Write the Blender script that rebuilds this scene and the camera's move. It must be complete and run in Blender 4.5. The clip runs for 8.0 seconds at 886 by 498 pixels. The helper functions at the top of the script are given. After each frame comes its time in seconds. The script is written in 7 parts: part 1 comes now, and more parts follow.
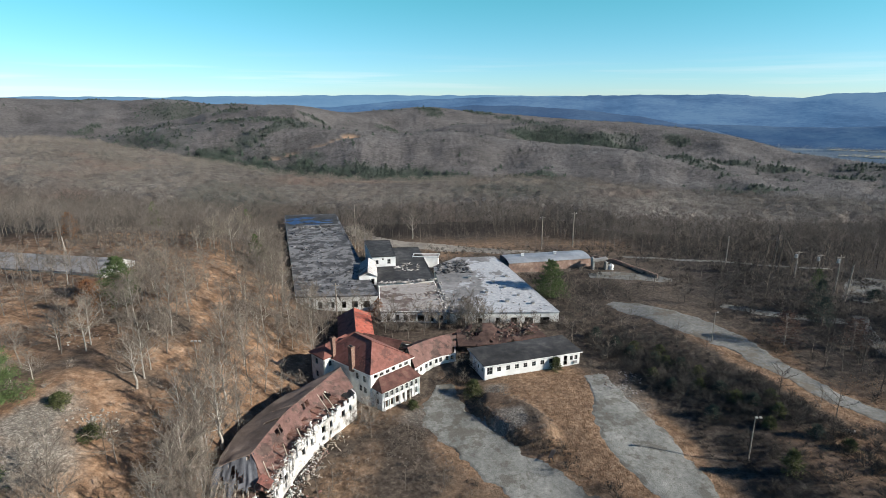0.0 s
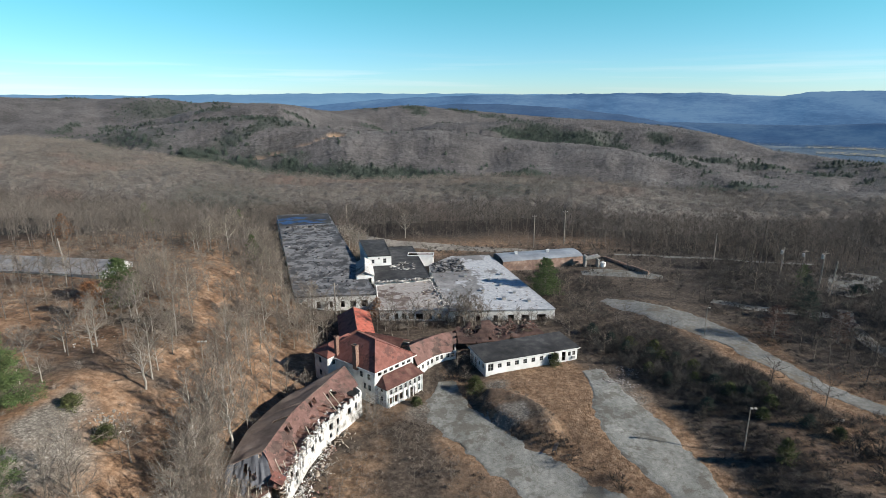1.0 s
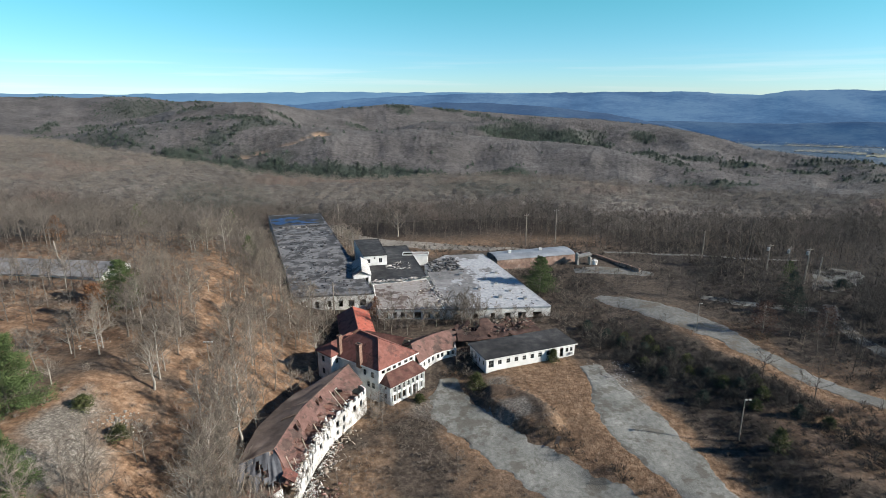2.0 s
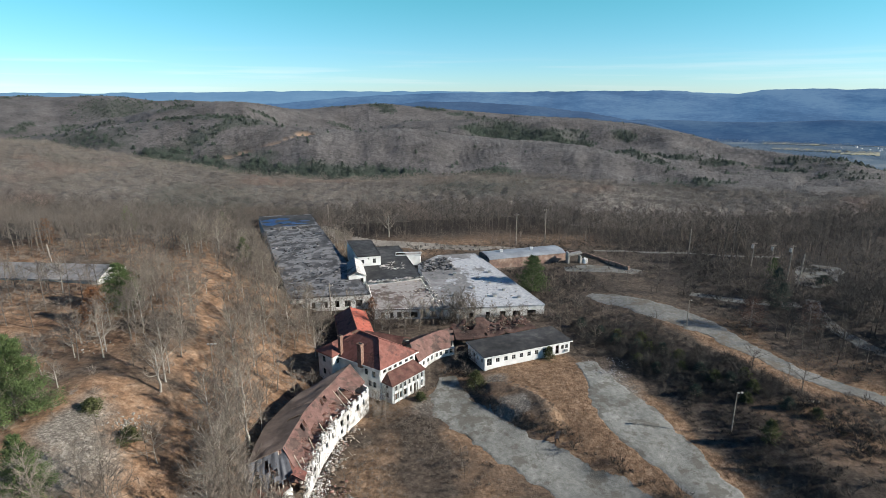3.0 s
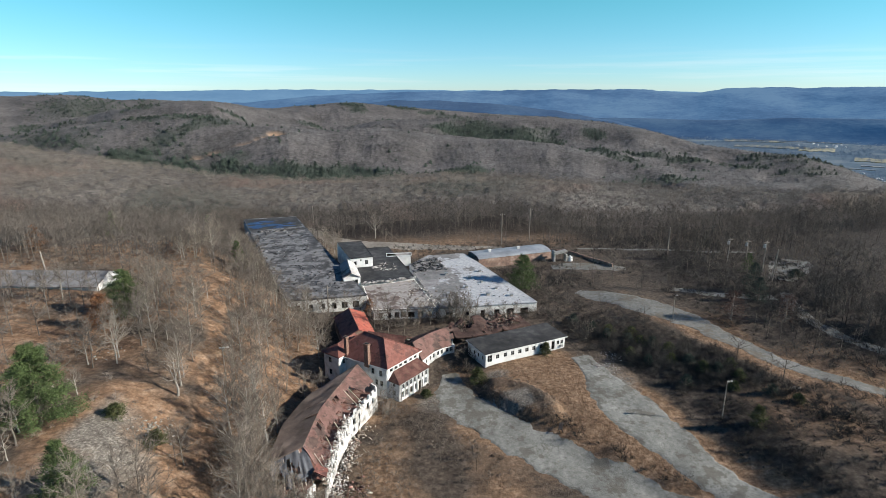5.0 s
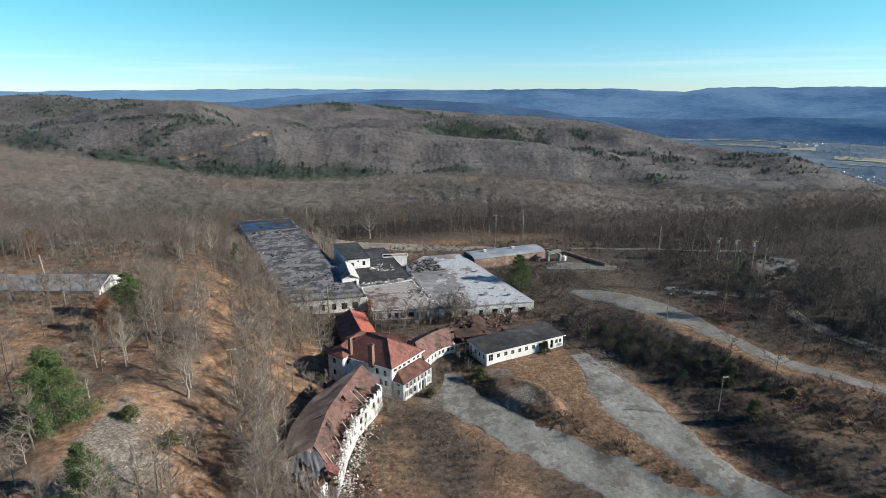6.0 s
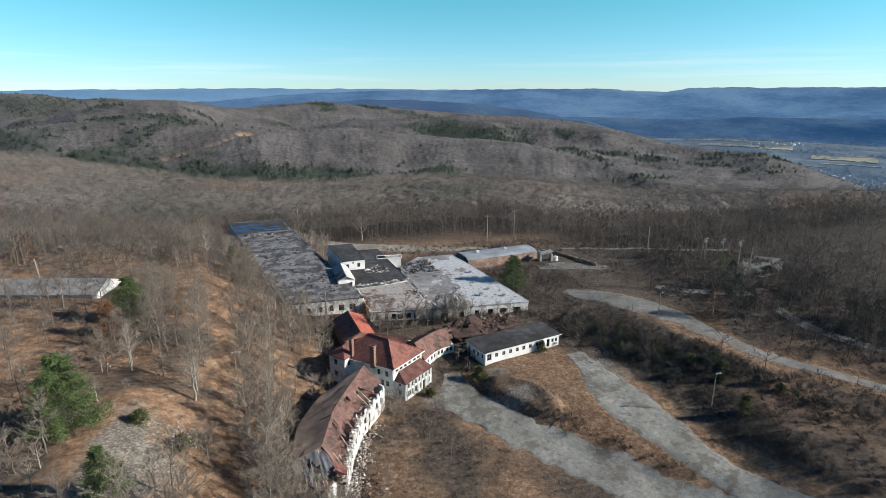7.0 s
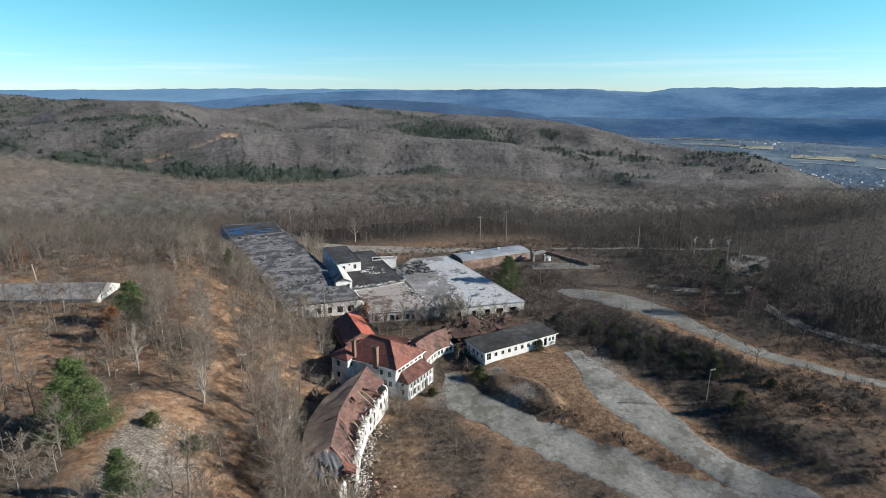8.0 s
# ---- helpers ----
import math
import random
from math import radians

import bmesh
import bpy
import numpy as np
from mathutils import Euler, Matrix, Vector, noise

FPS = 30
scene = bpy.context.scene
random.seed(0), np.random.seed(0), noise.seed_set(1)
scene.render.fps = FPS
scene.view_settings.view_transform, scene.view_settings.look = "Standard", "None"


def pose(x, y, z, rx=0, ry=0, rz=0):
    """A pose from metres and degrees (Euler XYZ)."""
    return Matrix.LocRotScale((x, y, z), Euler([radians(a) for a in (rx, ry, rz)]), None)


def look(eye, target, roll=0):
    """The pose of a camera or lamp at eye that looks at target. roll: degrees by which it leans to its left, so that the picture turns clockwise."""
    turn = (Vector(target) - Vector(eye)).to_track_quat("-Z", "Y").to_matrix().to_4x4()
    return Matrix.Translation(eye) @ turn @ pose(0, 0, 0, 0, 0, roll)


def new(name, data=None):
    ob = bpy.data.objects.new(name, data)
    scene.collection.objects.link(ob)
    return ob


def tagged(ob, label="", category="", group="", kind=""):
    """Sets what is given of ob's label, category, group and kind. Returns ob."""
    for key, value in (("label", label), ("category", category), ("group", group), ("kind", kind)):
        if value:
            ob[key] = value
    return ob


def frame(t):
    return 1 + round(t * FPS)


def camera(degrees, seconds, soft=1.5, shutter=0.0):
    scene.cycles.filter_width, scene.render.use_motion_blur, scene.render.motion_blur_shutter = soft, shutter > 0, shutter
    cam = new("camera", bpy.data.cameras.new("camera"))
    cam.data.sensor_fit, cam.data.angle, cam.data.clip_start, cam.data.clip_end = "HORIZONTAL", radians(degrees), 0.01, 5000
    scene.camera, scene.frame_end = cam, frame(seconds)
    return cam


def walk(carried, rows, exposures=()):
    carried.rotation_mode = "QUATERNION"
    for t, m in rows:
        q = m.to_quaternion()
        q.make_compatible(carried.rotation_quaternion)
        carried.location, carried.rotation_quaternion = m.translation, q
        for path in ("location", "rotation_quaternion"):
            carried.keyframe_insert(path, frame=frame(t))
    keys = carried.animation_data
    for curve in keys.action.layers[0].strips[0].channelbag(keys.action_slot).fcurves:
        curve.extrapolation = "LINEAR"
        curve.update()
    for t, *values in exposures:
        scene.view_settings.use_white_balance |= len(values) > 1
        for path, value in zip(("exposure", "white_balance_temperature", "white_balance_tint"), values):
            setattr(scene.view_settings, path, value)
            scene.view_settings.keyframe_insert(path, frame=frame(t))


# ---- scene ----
cam = camera(76.6, 8.0, soft=0.85)
PATH = [
    (0, (3.586, 7.834, 59.99), (3.651, 9.763, 59.465), -0.1),
    (0.5, (1.824, 6.951, 60.331), (1.915, 8.878, 59.803), -0.1),
    (1, (-0.089, 5.993, 60.77), (0.03, 7.918, 60.239), -0.1),
    (1.5, (-1.955, 5.055, 61.1), (-1.81, 6.977, 60.567), -0.1),
    (3, (-7.367, 2.51, 62.476), (-7.136, 4.422, 61.937), -0.1),
    (3.5, (-9.275, 1.785, 62.916), (-9.015, 3.693, 62.376), -0.1),
    (4, (-11.24, 1.058, 63.438), (-10.953, 2.962, 62.895), -0.1),
    (4.5, (-13.029, 0.349, 63.871), (-12.718, 2.249, 63.327), -0.1),
    (6, (-18.73, -1.756, 65.481), (-18.351, 0.13, 64.934), -0.1),
    (6.5, (-20.75, -2.354, 66.06), (-20.342, -0.475, 65.512), -0.0),
    (7, (-22.693, -2.964, 66.613), (-22.259, -1.091, 66.065), -0.0),
    (7.5, (-24.694, -3.527, 67.156), (-24.235, -1.659, 66.608), -0.0),
    (8, (-26.642, -4.126, 67.659), (-26.158, -2.265, 67.111), -0.0),
]
walk(cam, [(t, look(eye, target, roll)) for t, eye, target, roll in PATH], [(0.0, 1.0), (8.0, 1.0)])

# ---- sky and sun ----
SUN_EL, SUN_AZ = 25.5, 109.0
world = bpy.data.worlds.new("winter_sky")
scene.world = world
world.use_nodes = True
wn = world.node_tree.nodes
sky = wn.new("ShaderNodeTexSky")
sky.sky_type, sky.sun_disc = "NISHITA", False
sky.sun_elevation, sky.sun_rotation = radians(SUN_EL), radians(SUN_AZ)
sky.altitude, sky.air_density, sky.dust_density, sky.ozone_density = 400, 0.7, 0.1, 4.0
wn["Background"].inputs[1].default_value = 0.12
# white haze low down, clear blue-green above it
geo, sep = wn.new("ShaderNodeTexCoord"), wn.new("ShaderNodeSeparateXYZ")
haze = wn.new("ShaderNodeValToRGB")
for k, (at, c) in enumerate(((0.0, (0.50, 0.575, 0.60)), (0.06, (0.47, 0.66, 0.61)), (0.17, (0.37, 0.84, 0.60)), (0.40, (0.29, 0.48, 0.54)))):
    el = haze.color_ramp.elements[k] if k < 2 else haze.color_ramp.elements.new(at)
    el.position, el.color = at, (*c, 1)
tint = wn.new("ShaderNodeMix")
tint.data_type, tint.blend_type = "RGBA", "MULTIPLY"
tint.inputs[0].default_value = 1.0
world.node_tree.links.new(geo.outputs["Generated"], sep.inputs[0])
world.node_tree.links.new(sep.outputs[2], haze.inputs[0])
world.node_tree.links.new(sky.outputs[0], tint.inputs[6])
world.node_tree.links.new(haze.outputs[0], tint.inputs[7])
# thin streaks of high cloud low over the horizon
lay, streak = wn.new("ShaderNodeMapping"), wn.new("ShaderNodeTexNoise")
lay.inputs["Scale"].default_value = (2.2, 2.2, 60)
streak.inputs["Scale"].default_value, streak.inputs["Detail"].default_value = 1.4, 6
there, low_band, veil, pale, cloud = wn.new("ShaderNodeMapRange"), wn.new("ShaderNodeValToRGB"), wn.new("ShaderNodeMath"), wn.new("ShaderNodeHueSaturation"), wn.new("ShaderNodeMix")
there.inputs["From Min"].default_value, there.inputs["From Max"].default_value, there.inputs["To Max"].default_value = 0.52, 0.78, 0.5
for k, (at, v) in enumerate(((0.0, 0.5), (0.025, 1.0), (0.05, 0.4), (0.075, 0.0))):
    el = low_band.color_ramp.elements[k] if k < 2 else low_band.color_ramp.elements.new(at)
    el.position, el.color = at, (v, v, v, 1)
veil.operation, cloud.data_type = "MULTIPLY", "RGBA"
pale.inputs["Saturation"].default_value, pale.inputs["Value"].default_value = 0.25, 1.1
for a, b in ((geo.outputs["Generated"], lay.inputs[0]), (lay.outputs[0], streak.inputs["Vector"]), (streak.outputs["Fac"], there.inputs["Value"]), (sep.outputs[2], low_band.inputs[0]),
             (there.outputs["Result"], veil.inputs[0]), (low_band.outputs[0], veil.inputs[1]), (veil.outputs[0], cloud.inputs[0]), (tint.outputs[2], cloud.inputs[6]), (tint.outputs[2], pale.inputs["Color"]), (pale.outputs[0], cloud.inputs[7])):
    world.node_tree.links.new(a, b)
world.node_tree.links.new(cloud.outputs[2], wn["Background"].inputs[0])

sun = new("sun", bpy.data.lights.new("sun", "SUN"))
sun.data.energy, sun.data.angle, sun.data.color = 4.7, radians(0.55), (1.0, 0.92, 0.80)
sx, sy = math.sin(radians(SUN_AZ)), math.cos(radians(SUN_AZ))
sun.matrix_world = look((300 * sx, 300 * sy, 300 * math.tan(radians(SUN_EL))), (0, 0, 0))


# ---- materials ----
def mat(name, colours, scale=1.0, rough=0.85, stain=0.35, stain_scale=0.08, bump=0.3, bump_scale=None, metal=0.0, island=0.0, obj=0.0, glow=None, spec=0.3, soft=0.0):
    """A surface of two to four colours mixed by fine noise, with wide stains, relief and wear."""
    m = bpy.data.materials.new(name)
    m.use_nodes = True
    n, ln = m.node_tree.nodes, m.node_tree.links
    b = n["Principled BSDF"]
    b.inputs["Roughness"].default_value, b.inputs["Metallic"].default_value = rough, metal
    b.inputs["Specular IOR Level"].default_value = spec
    tc = n.new("ShaderNodeTexCoord")
    fine = n.new("ShaderNodeTexNoise")
    fine.inputs["Scale"].default_value, fine.inputs["Detail"].default_value, fine.inputs["Roughness"].default_value = scale, 6, 0.65
    ln.new(tc.outputs["Object"], fine.inputs["Vector"])
    ramp = n.new("ShaderNodeValToRGB")
    e = ramp.color_ramp.elements
    for k, c in enumerate(colours):
        at = 0.28 + 0.44 * k / max(1, len(colours) - 1)
        el = e[k] if k < 2 else e.new(at)
        el.position, el.color = at, (*c, 1)
    ln.new(fine.outputs["Fac"], ramp.inputs["Fac"])
    wide = n.new("ShaderNodeTexNoise")
    wide.inputs["Scale"].default_value, wide.inputs["Detail"].default_value = stain_scale, 4
    ln.new(tc.outputs["Object"], wide.inputs["Vector"])
    rng = n.new("ShaderNodeMapRange")
    rng.inputs["From Min"].default_value, rng.inputs["From Max"].default_value = 0.3, 0.7
    rng.inputs["To Min"].default_value, rng.inputs["To Max"].default_value = 1 - stain, 1 + stain * 0.6
    ln.new(wide.outputs["Fac"], rng.inputs["Value"])
    value = rng.outputs["Result"]
    for source, amount in ((("ShaderNodeNewGeometry", "Random Per Island"), island), (("ShaderNodeObjectInfo", "Random"), obj)):
        if amount:
            g = n.new(source[0])
            r2 = n.new("ShaderNodeMapRange")
            r2.inputs["To Min"].default_value, r2.inputs["To Max"].default_value = 1 - amount, 1 + amount
            ln.new(g.outputs[source[1]], r2.inputs["Value"])
            mul = n.new("ShaderNodeMath")
            mul.operation = "MULTIPLY"
            ln.new(value, mul.inputs[0])
            ln.new(r2.outputs["Result"], mul.inputs[1])
            value = mul.outputs[0]
    hsv = n.new("ShaderNodeHueSaturation")
    ln.new(ramp.outputs["Color"], hsv.inputs["Color"])
    ln.new(value, hsv.inputs["Value"])
    ln.new(hsv.outputs["Color"], b.inputs["Base Color"])
    if soft:
        # sprays of fine twigs take the light like a cloud, not like single plates
        g, up = n.new("ShaderNodeNewGeometry"), n.new("ShaderNodeMix")
        up.data_type = "VECTOR"
        up.inputs[0].default_value, up.inputs[5].default_value = soft, (0, 0, 1)
        ln.new(g.outputs["Normal"], up.inputs[4])
        ln.new(up.outputs[1], b.inputs["Normal"])
    if bump:
        bp = n.new("ShaderNodeBump")
        bp.inputs["Strength"].default_value, bp.inputs["Distance"].default_value = bump, 0.15
        rel = n.new("ShaderNodeTexNoise")
        rel.inputs["Scale"].default_value, rel.inputs["Detail"].default_value = bump_scale or scale * 2.5, 4
        ln.new(tc.outputs["Object"], rel.inputs["Vector"])
        ln.new(rel.outputs["Fac"], bp.inputs["Height"])
        ln.new(bp.outputs["Normal"], b.inputs["Normal"])
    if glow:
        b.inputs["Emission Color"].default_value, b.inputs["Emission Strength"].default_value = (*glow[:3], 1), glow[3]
    return m


M = {
    "gravel": mat("gravel", [(0.1776, 0.1628, 0.1406), (0.2442, 0.222, 0.1924), (0.3108, 0.2886, 0.2516)], 0.5, 0.95, 0.3, 0.06, 0.5, 7),
    "white": mat("weathered_white_stucco", [(0.33, 0.325, 0.31), (0.57, 0.58, 0.575), (0.66, 0.67, 0.67)], 0.7, 0.8, 0.22, 0.25, 0.25, 8),
    "ruinwhite": mat("crumbling_stucco", [(0.08, 0.07, 0.06), (0.34, 0.33, 0.315), (0.58, 0.58, 0.575), (0.68, 0.68, 0.68)], 0.8, 0.85, 0.40, 0.5, 0.4, 6),
    "whiteclean": mat("white_paint", [(0.53, 0.54, 0.54), (0.67, 0.68, 0.69)], 0.6, 0.7, 0.15, 0.25, 0.15, 8),
    "brownroof": mat("worn_brown_felt", [(0.070, 0.055, 0.048), (0.125, 0.097, 0.084), (0.185, 0.150, 0.131)], 0.35, 0.9, 0.5, 0.12, 0.4, 5),
    "rustroof": mat("collapsed_red_roof", [(0.0444, 0.0222, 0.01998), (0.0962, 0.0444, 0.037), (0.148, 0.0851, 0.0703)], 0.6, 0.9, 0.5, 0.2, 0.6, 4),
    "fallen": mat("rotten_brown_roof", [(0.03, 0.018, 0.016), (0.065, 0.038, 0.032), (0.11, 0.072, 0.06)], 0.6, 0.95, 0.5, 0.2, 0.7, 4),
    "blackroof": mat("black_felt_roof", [(0.018, 0.019, 0.022), (0.036, 0.037, 0.04), (0.07, 0.068, 0.066)], 0.5, 0.85, 0.55, 0.12, 0.3, 4),
    "tarp": mat("blue_sky_sheen", [(0.02, 0.042, 0.105), (0.03, 0.068, 0.18)], 0.8, 0.5, 0.3, 0.2, 0.3, 3),
    "darkslate": mat("dark_slate", [(0.05, 0.054, 0.066), (0.085, 0.09, 0.105), (0.13, 0.134, 0.15)], 0.8, 0.8, 0.4, 0.3, 0.4, 5),
    "slate": mat("pale_slate", [(0.12, 0.122, 0.13), (0.175, 0.178, 0.188), (0.24, 0.24, 0.245)], 0.8, 0.8, 0.3, 0.2, 0.3, 5),
    "metal": mat("grey_metal_roof", [(0.20, 0.225, 0.255), (0.27, 0.295, 0.33), (0.345, 0.37, 0.40)], 0.25, 0.55, 0.25, 0.15, 0.15, 3, metal=0.3),
    "rust": mat("rusted_wall", [(0.11, 0.08, 0.07), (0.20, 0.135, 0.11), (0.33, 0.26, 0.225)], 0.5, 0.9, 0.3, 0.2, 0.4, 4),
    "oldframe": mat("flaking_grey_paint", [(0.10, 0.10, 0.10), (0.22, 0.22, 0.21), (0.40, 0.40, 0.39)], 1.5, 0.85, 0.3, 0.4, 0.2, 9, obj=0.5),
    "brick": mat("dull_red_brick", [(0.12, 0.07, 0.055), (0.19, 0.115, 0.09), (0.28, 0.20, 0.165)], 2.5, 0.9, 0.25, 0.4, 0.4, 9),
    "concrete": mat("concrete", [(0.222, 0.2146, 0.1998), (0.3108, 0.3034, 0.2886), (0.37, 0.3626, 0.3404)], 0.8, 0.9, 0.3, 0.2, 0.3, 7),
    "dark": mat("dark_opening", [(0.0074, 0.0074, 0.00888), (0.0148, 0.0148, 0.01628)], 1.0, 0.6, 0.2, 0.2, 0),
    "glass": mat("grimy_glass", [(0.00888, 0.01036, 0.01332), (0.0259, 0.0296, 0.0333)], 1.5, 0.12, 0.3, 0.5, 0, spec=0.5),
    "timber": mat("bleached_timber", [(0.1924, 0.1554, 0.1184), (0.3108, 0.2664, 0.222), (0.4292, 0.3996, 0.3626)], 1.5, 0.9, 0.3, 0.4, 0.3, 9, island=0.35),
    "plaster": mat("broken_plaster", [(0.34, 0.32, 0.30), (0.55, 0.54, 0.525), (0.74, 0.735, 0.725)], 1.2, 0.9, 0.3, 0.3, 0.3, 9, island=0.5),
    "oldboards": mat("weathered_pale_boards", [(0.16, 0.15, 0.14), (0.29, 0.28, 0.27), (0.44, 0.435, 0.425)], 1.2, 0.9, 0.3, 0.3, 0.3, 9, island=0.5),
    "shinglebits": mat("roof_scraps", [(0.0888, 0.037, 0.0296), (0.1776, 0.0962, 0.0814), (0.2664, 0.222, 0.1998)], 1.0, 0.9, 0.3, 0.3, 0.3, 9, island=0.5),
    "feltbits": mat("felt_scraps", [(0.0333, 0.0333, 0.037), (0.0814, 0.0814, 0.0851), (0.2516, 0.2516, 0.2516)], 0.35, 0.9, 0.3, 0.3, 0.3, 9, island=0.6),
    "pole": mat("grey_wood_pole", [(0.20, 0.175, 0.15), (0.31, 0.28, 0.25)], 1.0, 0.9, 0.2, 0.2, 0.2, 9),
    "darkwood": mat("weathered_dark_timber", [(0.06, 0.05, 0.043), (0.10, 0.085, 0.073), (0.15, 0.13, 0.113)], 1.0, 0.9, 0.2, 0.2, 0.2, 9),
    "steel": mat("galvanised_steel", [(0.2664, 0.2738, 0.2812), (0.3478, 0.3552, 0.3626)], 1.0, 0.45, 0.15, 0.2, 0.1, 9, metal=0.5),
    "bark": mat("grey_bark", [(0.11, 0.095, 0.082), (0.17, 0.15, 0.131), (0.235, 0.21, 0.186)], 1.2, 0.95, 0.25, 0.1, 0.4, 9, obj=0.3),
    "palebark": mat("pale_bark", [(0.20, 0.186, 0.166), (0.29, 0.272, 0.246), (0.36, 0.34, 0.315)], 1.2, 0.95, 0.25, 0.1, 0.4, 9, obj=0.2),
    "twigs": mat("bare_twigs", [(0.11, 0.092, 0.078), (0.168, 0.143, 0.122), (0.23, 0.20, 0.172)], 0.5, 0.95, 0.25, 0.1, 0, island=0.3, obj=0.25),
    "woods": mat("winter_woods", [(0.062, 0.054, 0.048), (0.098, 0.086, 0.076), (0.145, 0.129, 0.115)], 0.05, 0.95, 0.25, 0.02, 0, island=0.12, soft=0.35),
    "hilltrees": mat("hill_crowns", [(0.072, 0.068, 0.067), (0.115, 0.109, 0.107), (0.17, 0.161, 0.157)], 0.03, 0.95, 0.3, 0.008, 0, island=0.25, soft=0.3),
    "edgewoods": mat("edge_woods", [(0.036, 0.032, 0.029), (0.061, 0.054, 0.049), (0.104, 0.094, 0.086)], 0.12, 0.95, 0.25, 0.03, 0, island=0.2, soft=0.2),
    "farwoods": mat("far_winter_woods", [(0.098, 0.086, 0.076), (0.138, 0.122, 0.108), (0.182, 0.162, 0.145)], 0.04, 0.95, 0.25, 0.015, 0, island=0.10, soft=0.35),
    "pine": mat("pine_needles", [(0.04, 0.062, 0.022), (0.068, 0.10, 0.035), (0.10, 0.14, 0.055)], 0.7, 0.8, 0.3, 0.2, 0, island=0.4),
    "darkpine": mat("dark_hill_pines", [(0.022, 0.035, 0.028), (0.036, 0.053, 0.041), (0.055, 0.076, 0.057)], 0.05, 0.9, 0.3, 0.01, 0, island=0.15, soft=0.6),
    "oakleaf": mat("copper_oak_leaves", [(0.1036, 0.04588, 0.02072), (0.1776, 0.0814, 0.03848), (0.2442, 0.1258, 0.0592)], 0.8, 0.9, 0.3, 0.2, 0, island=0.4),
    "brush": mat("dark_brush", [(0.024, 0.022, 0.020), (0.050, 0.046, 0.042), (0.100, 0.091, 0.082)], 0.12, 0.95, 0.4, 0.04, 0, island=0.4),
    "straw": mat("straw_grass", [(0.14, 0.082, 0.046), (0.215, 0.135, 0.080), (0.30, 0.205, 0.132)], 0.15, 0.95, 0.3, 0.05, 0, island=0.35),
    "rock": mat("pale_rock", [(0.17, 0.158, 0.14), (0.26, 0.245, 0.22), (0.33, 0.315, 0.285)], 1.0, 0.95, 0.3, 0.3, 0.5, 5, island=0.3),
    "dulloak": mat("dull_oak_leaves", [(0.065, 0.040, 0.033), (0.108, 0.066, 0.053), (0.16, 0.102, 0.084)], 0.8, 0.9, 0.3, 0.2, 0, island=0.4),
    "greenbush": mat("green_bush_leaves", [(0.035, 0.045, 0.018), (0.07, 0.08, 0.03), (0.11, 0.115, 0.05)], 0.8, 0.85, 0.3, 0.2, 0, island=0.4),
    "field": mat("pale_field", [(0.12, 0.13, 0.10), (0.19, 0.19, 0.14), (0.28, 0.265, 0.19)], 0.01, 0.95, 0.3, 0.004, 0),
    "palefield": mat("bare_valley_soil", [(0.16, 0.165, 0.17), (0.24, 0.24, 0.235), (0.33, 0.32, 0.30)], 0.02, 0.95, 0.3, 0.006, 0),
    # valley trees: blue haze put into base colour and a faint glow
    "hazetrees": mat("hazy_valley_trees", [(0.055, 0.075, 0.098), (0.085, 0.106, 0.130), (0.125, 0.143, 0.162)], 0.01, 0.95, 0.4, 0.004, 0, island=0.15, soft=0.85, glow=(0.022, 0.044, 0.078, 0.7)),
    "farwhite": mat("far_house_white", [(0.62, 0.63, 0.65), (0.82, 0.82, 0.82)], 0.05, 0.8, 0.2, 0.01, 0),
}


def paved(name, colours, moss):
    """Old asphalt: blotches, moss and dead grass in a net of cracks."""
    m = mat(name, colours, 1.1, 0.92, 0.30, 0.13, 0.5, 5)
    n, ln = m.node_tree.nodes, m.node_tree.links
    b = n["Principled BSDF"]
    old = b.inputs["Base Color"].links[0].from_socket
    tc = n.new("ShaderNodeTexCoord")
    warp = n.new("ShaderNodeTexNoise")
    warp.inputs["Scale"].default_value = 0.5
    ln.new(tc.outputs["Object"], warp.inputs["Vector"])
    add = n.new("ShaderNodeVectorMath")
    add.operation = "MULTIPLY_ADD"
    add.inputs[1].default_value = (6.0, 6.0, 6.0)
    ln.new(warp.outputs["Color"], add.inputs[0])
    ln.new(tc.outputs["Object"], add.inputs[2])
    net = n.new("ShaderNodeTexVoronoi")
    net.feature = "DISTANCE_TO_EDGE"
    net.inputs["Scale"].default_value = 0.21
    ln.new(add.outputs[0], net.inputs["Vector"])
    gap = n.new("ShaderNodeMapRange")
    gap.inputs["From Min"].default_value, gap.inputs["From Max"].default_value = 0.0, 0.03
    gap.inputs["To Min"].default_value, gap.inputs["To Max"].default_value = 0.45, 0.0
    ln.new(net.outputs["Distance"], gap.inputs["Value"])
    patch = n.new("ShaderNodeTexNoise")
    patch.inputs["Scale"].default_value, patch.inputs["Detail"].default_value, patch.inputs["Roughness"].default_value = 0.2, 10, 0.7
    ln.new(tc.outputs["Object"], patch.inputs["Vector"])
    pm = n.new("ShaderNodeMapRange")
    pm.inputs["From Min"].default_value, pm.inputs["From Max"].default_value, pm.inputs["To Max"].default_value = 0.52, 0.565, 0.62
    ln.new(patch.outputs["Fac"], pm.inputs["Value"])
    mx = n.new("ShaderNodeMath")
    mx.operation = "MAXIMUM"
    ln.new(gap.outputs["Result"], mx.inputs[0])
    ln.new(pm.outputs["Result"], mx.inputs[1])
    mix = n.new("ShaderNodeMix")
    mix.data_type = "RGBA"
    mix.inputs[7].default_value = (*moss, 1)
    ln.new(mx.outputs[0], mix.inputs[0])
    ln.new(old, mix.inputs[6])
    ln.new(mix.outputs[2], b.inputs["Base Color"])
    return m


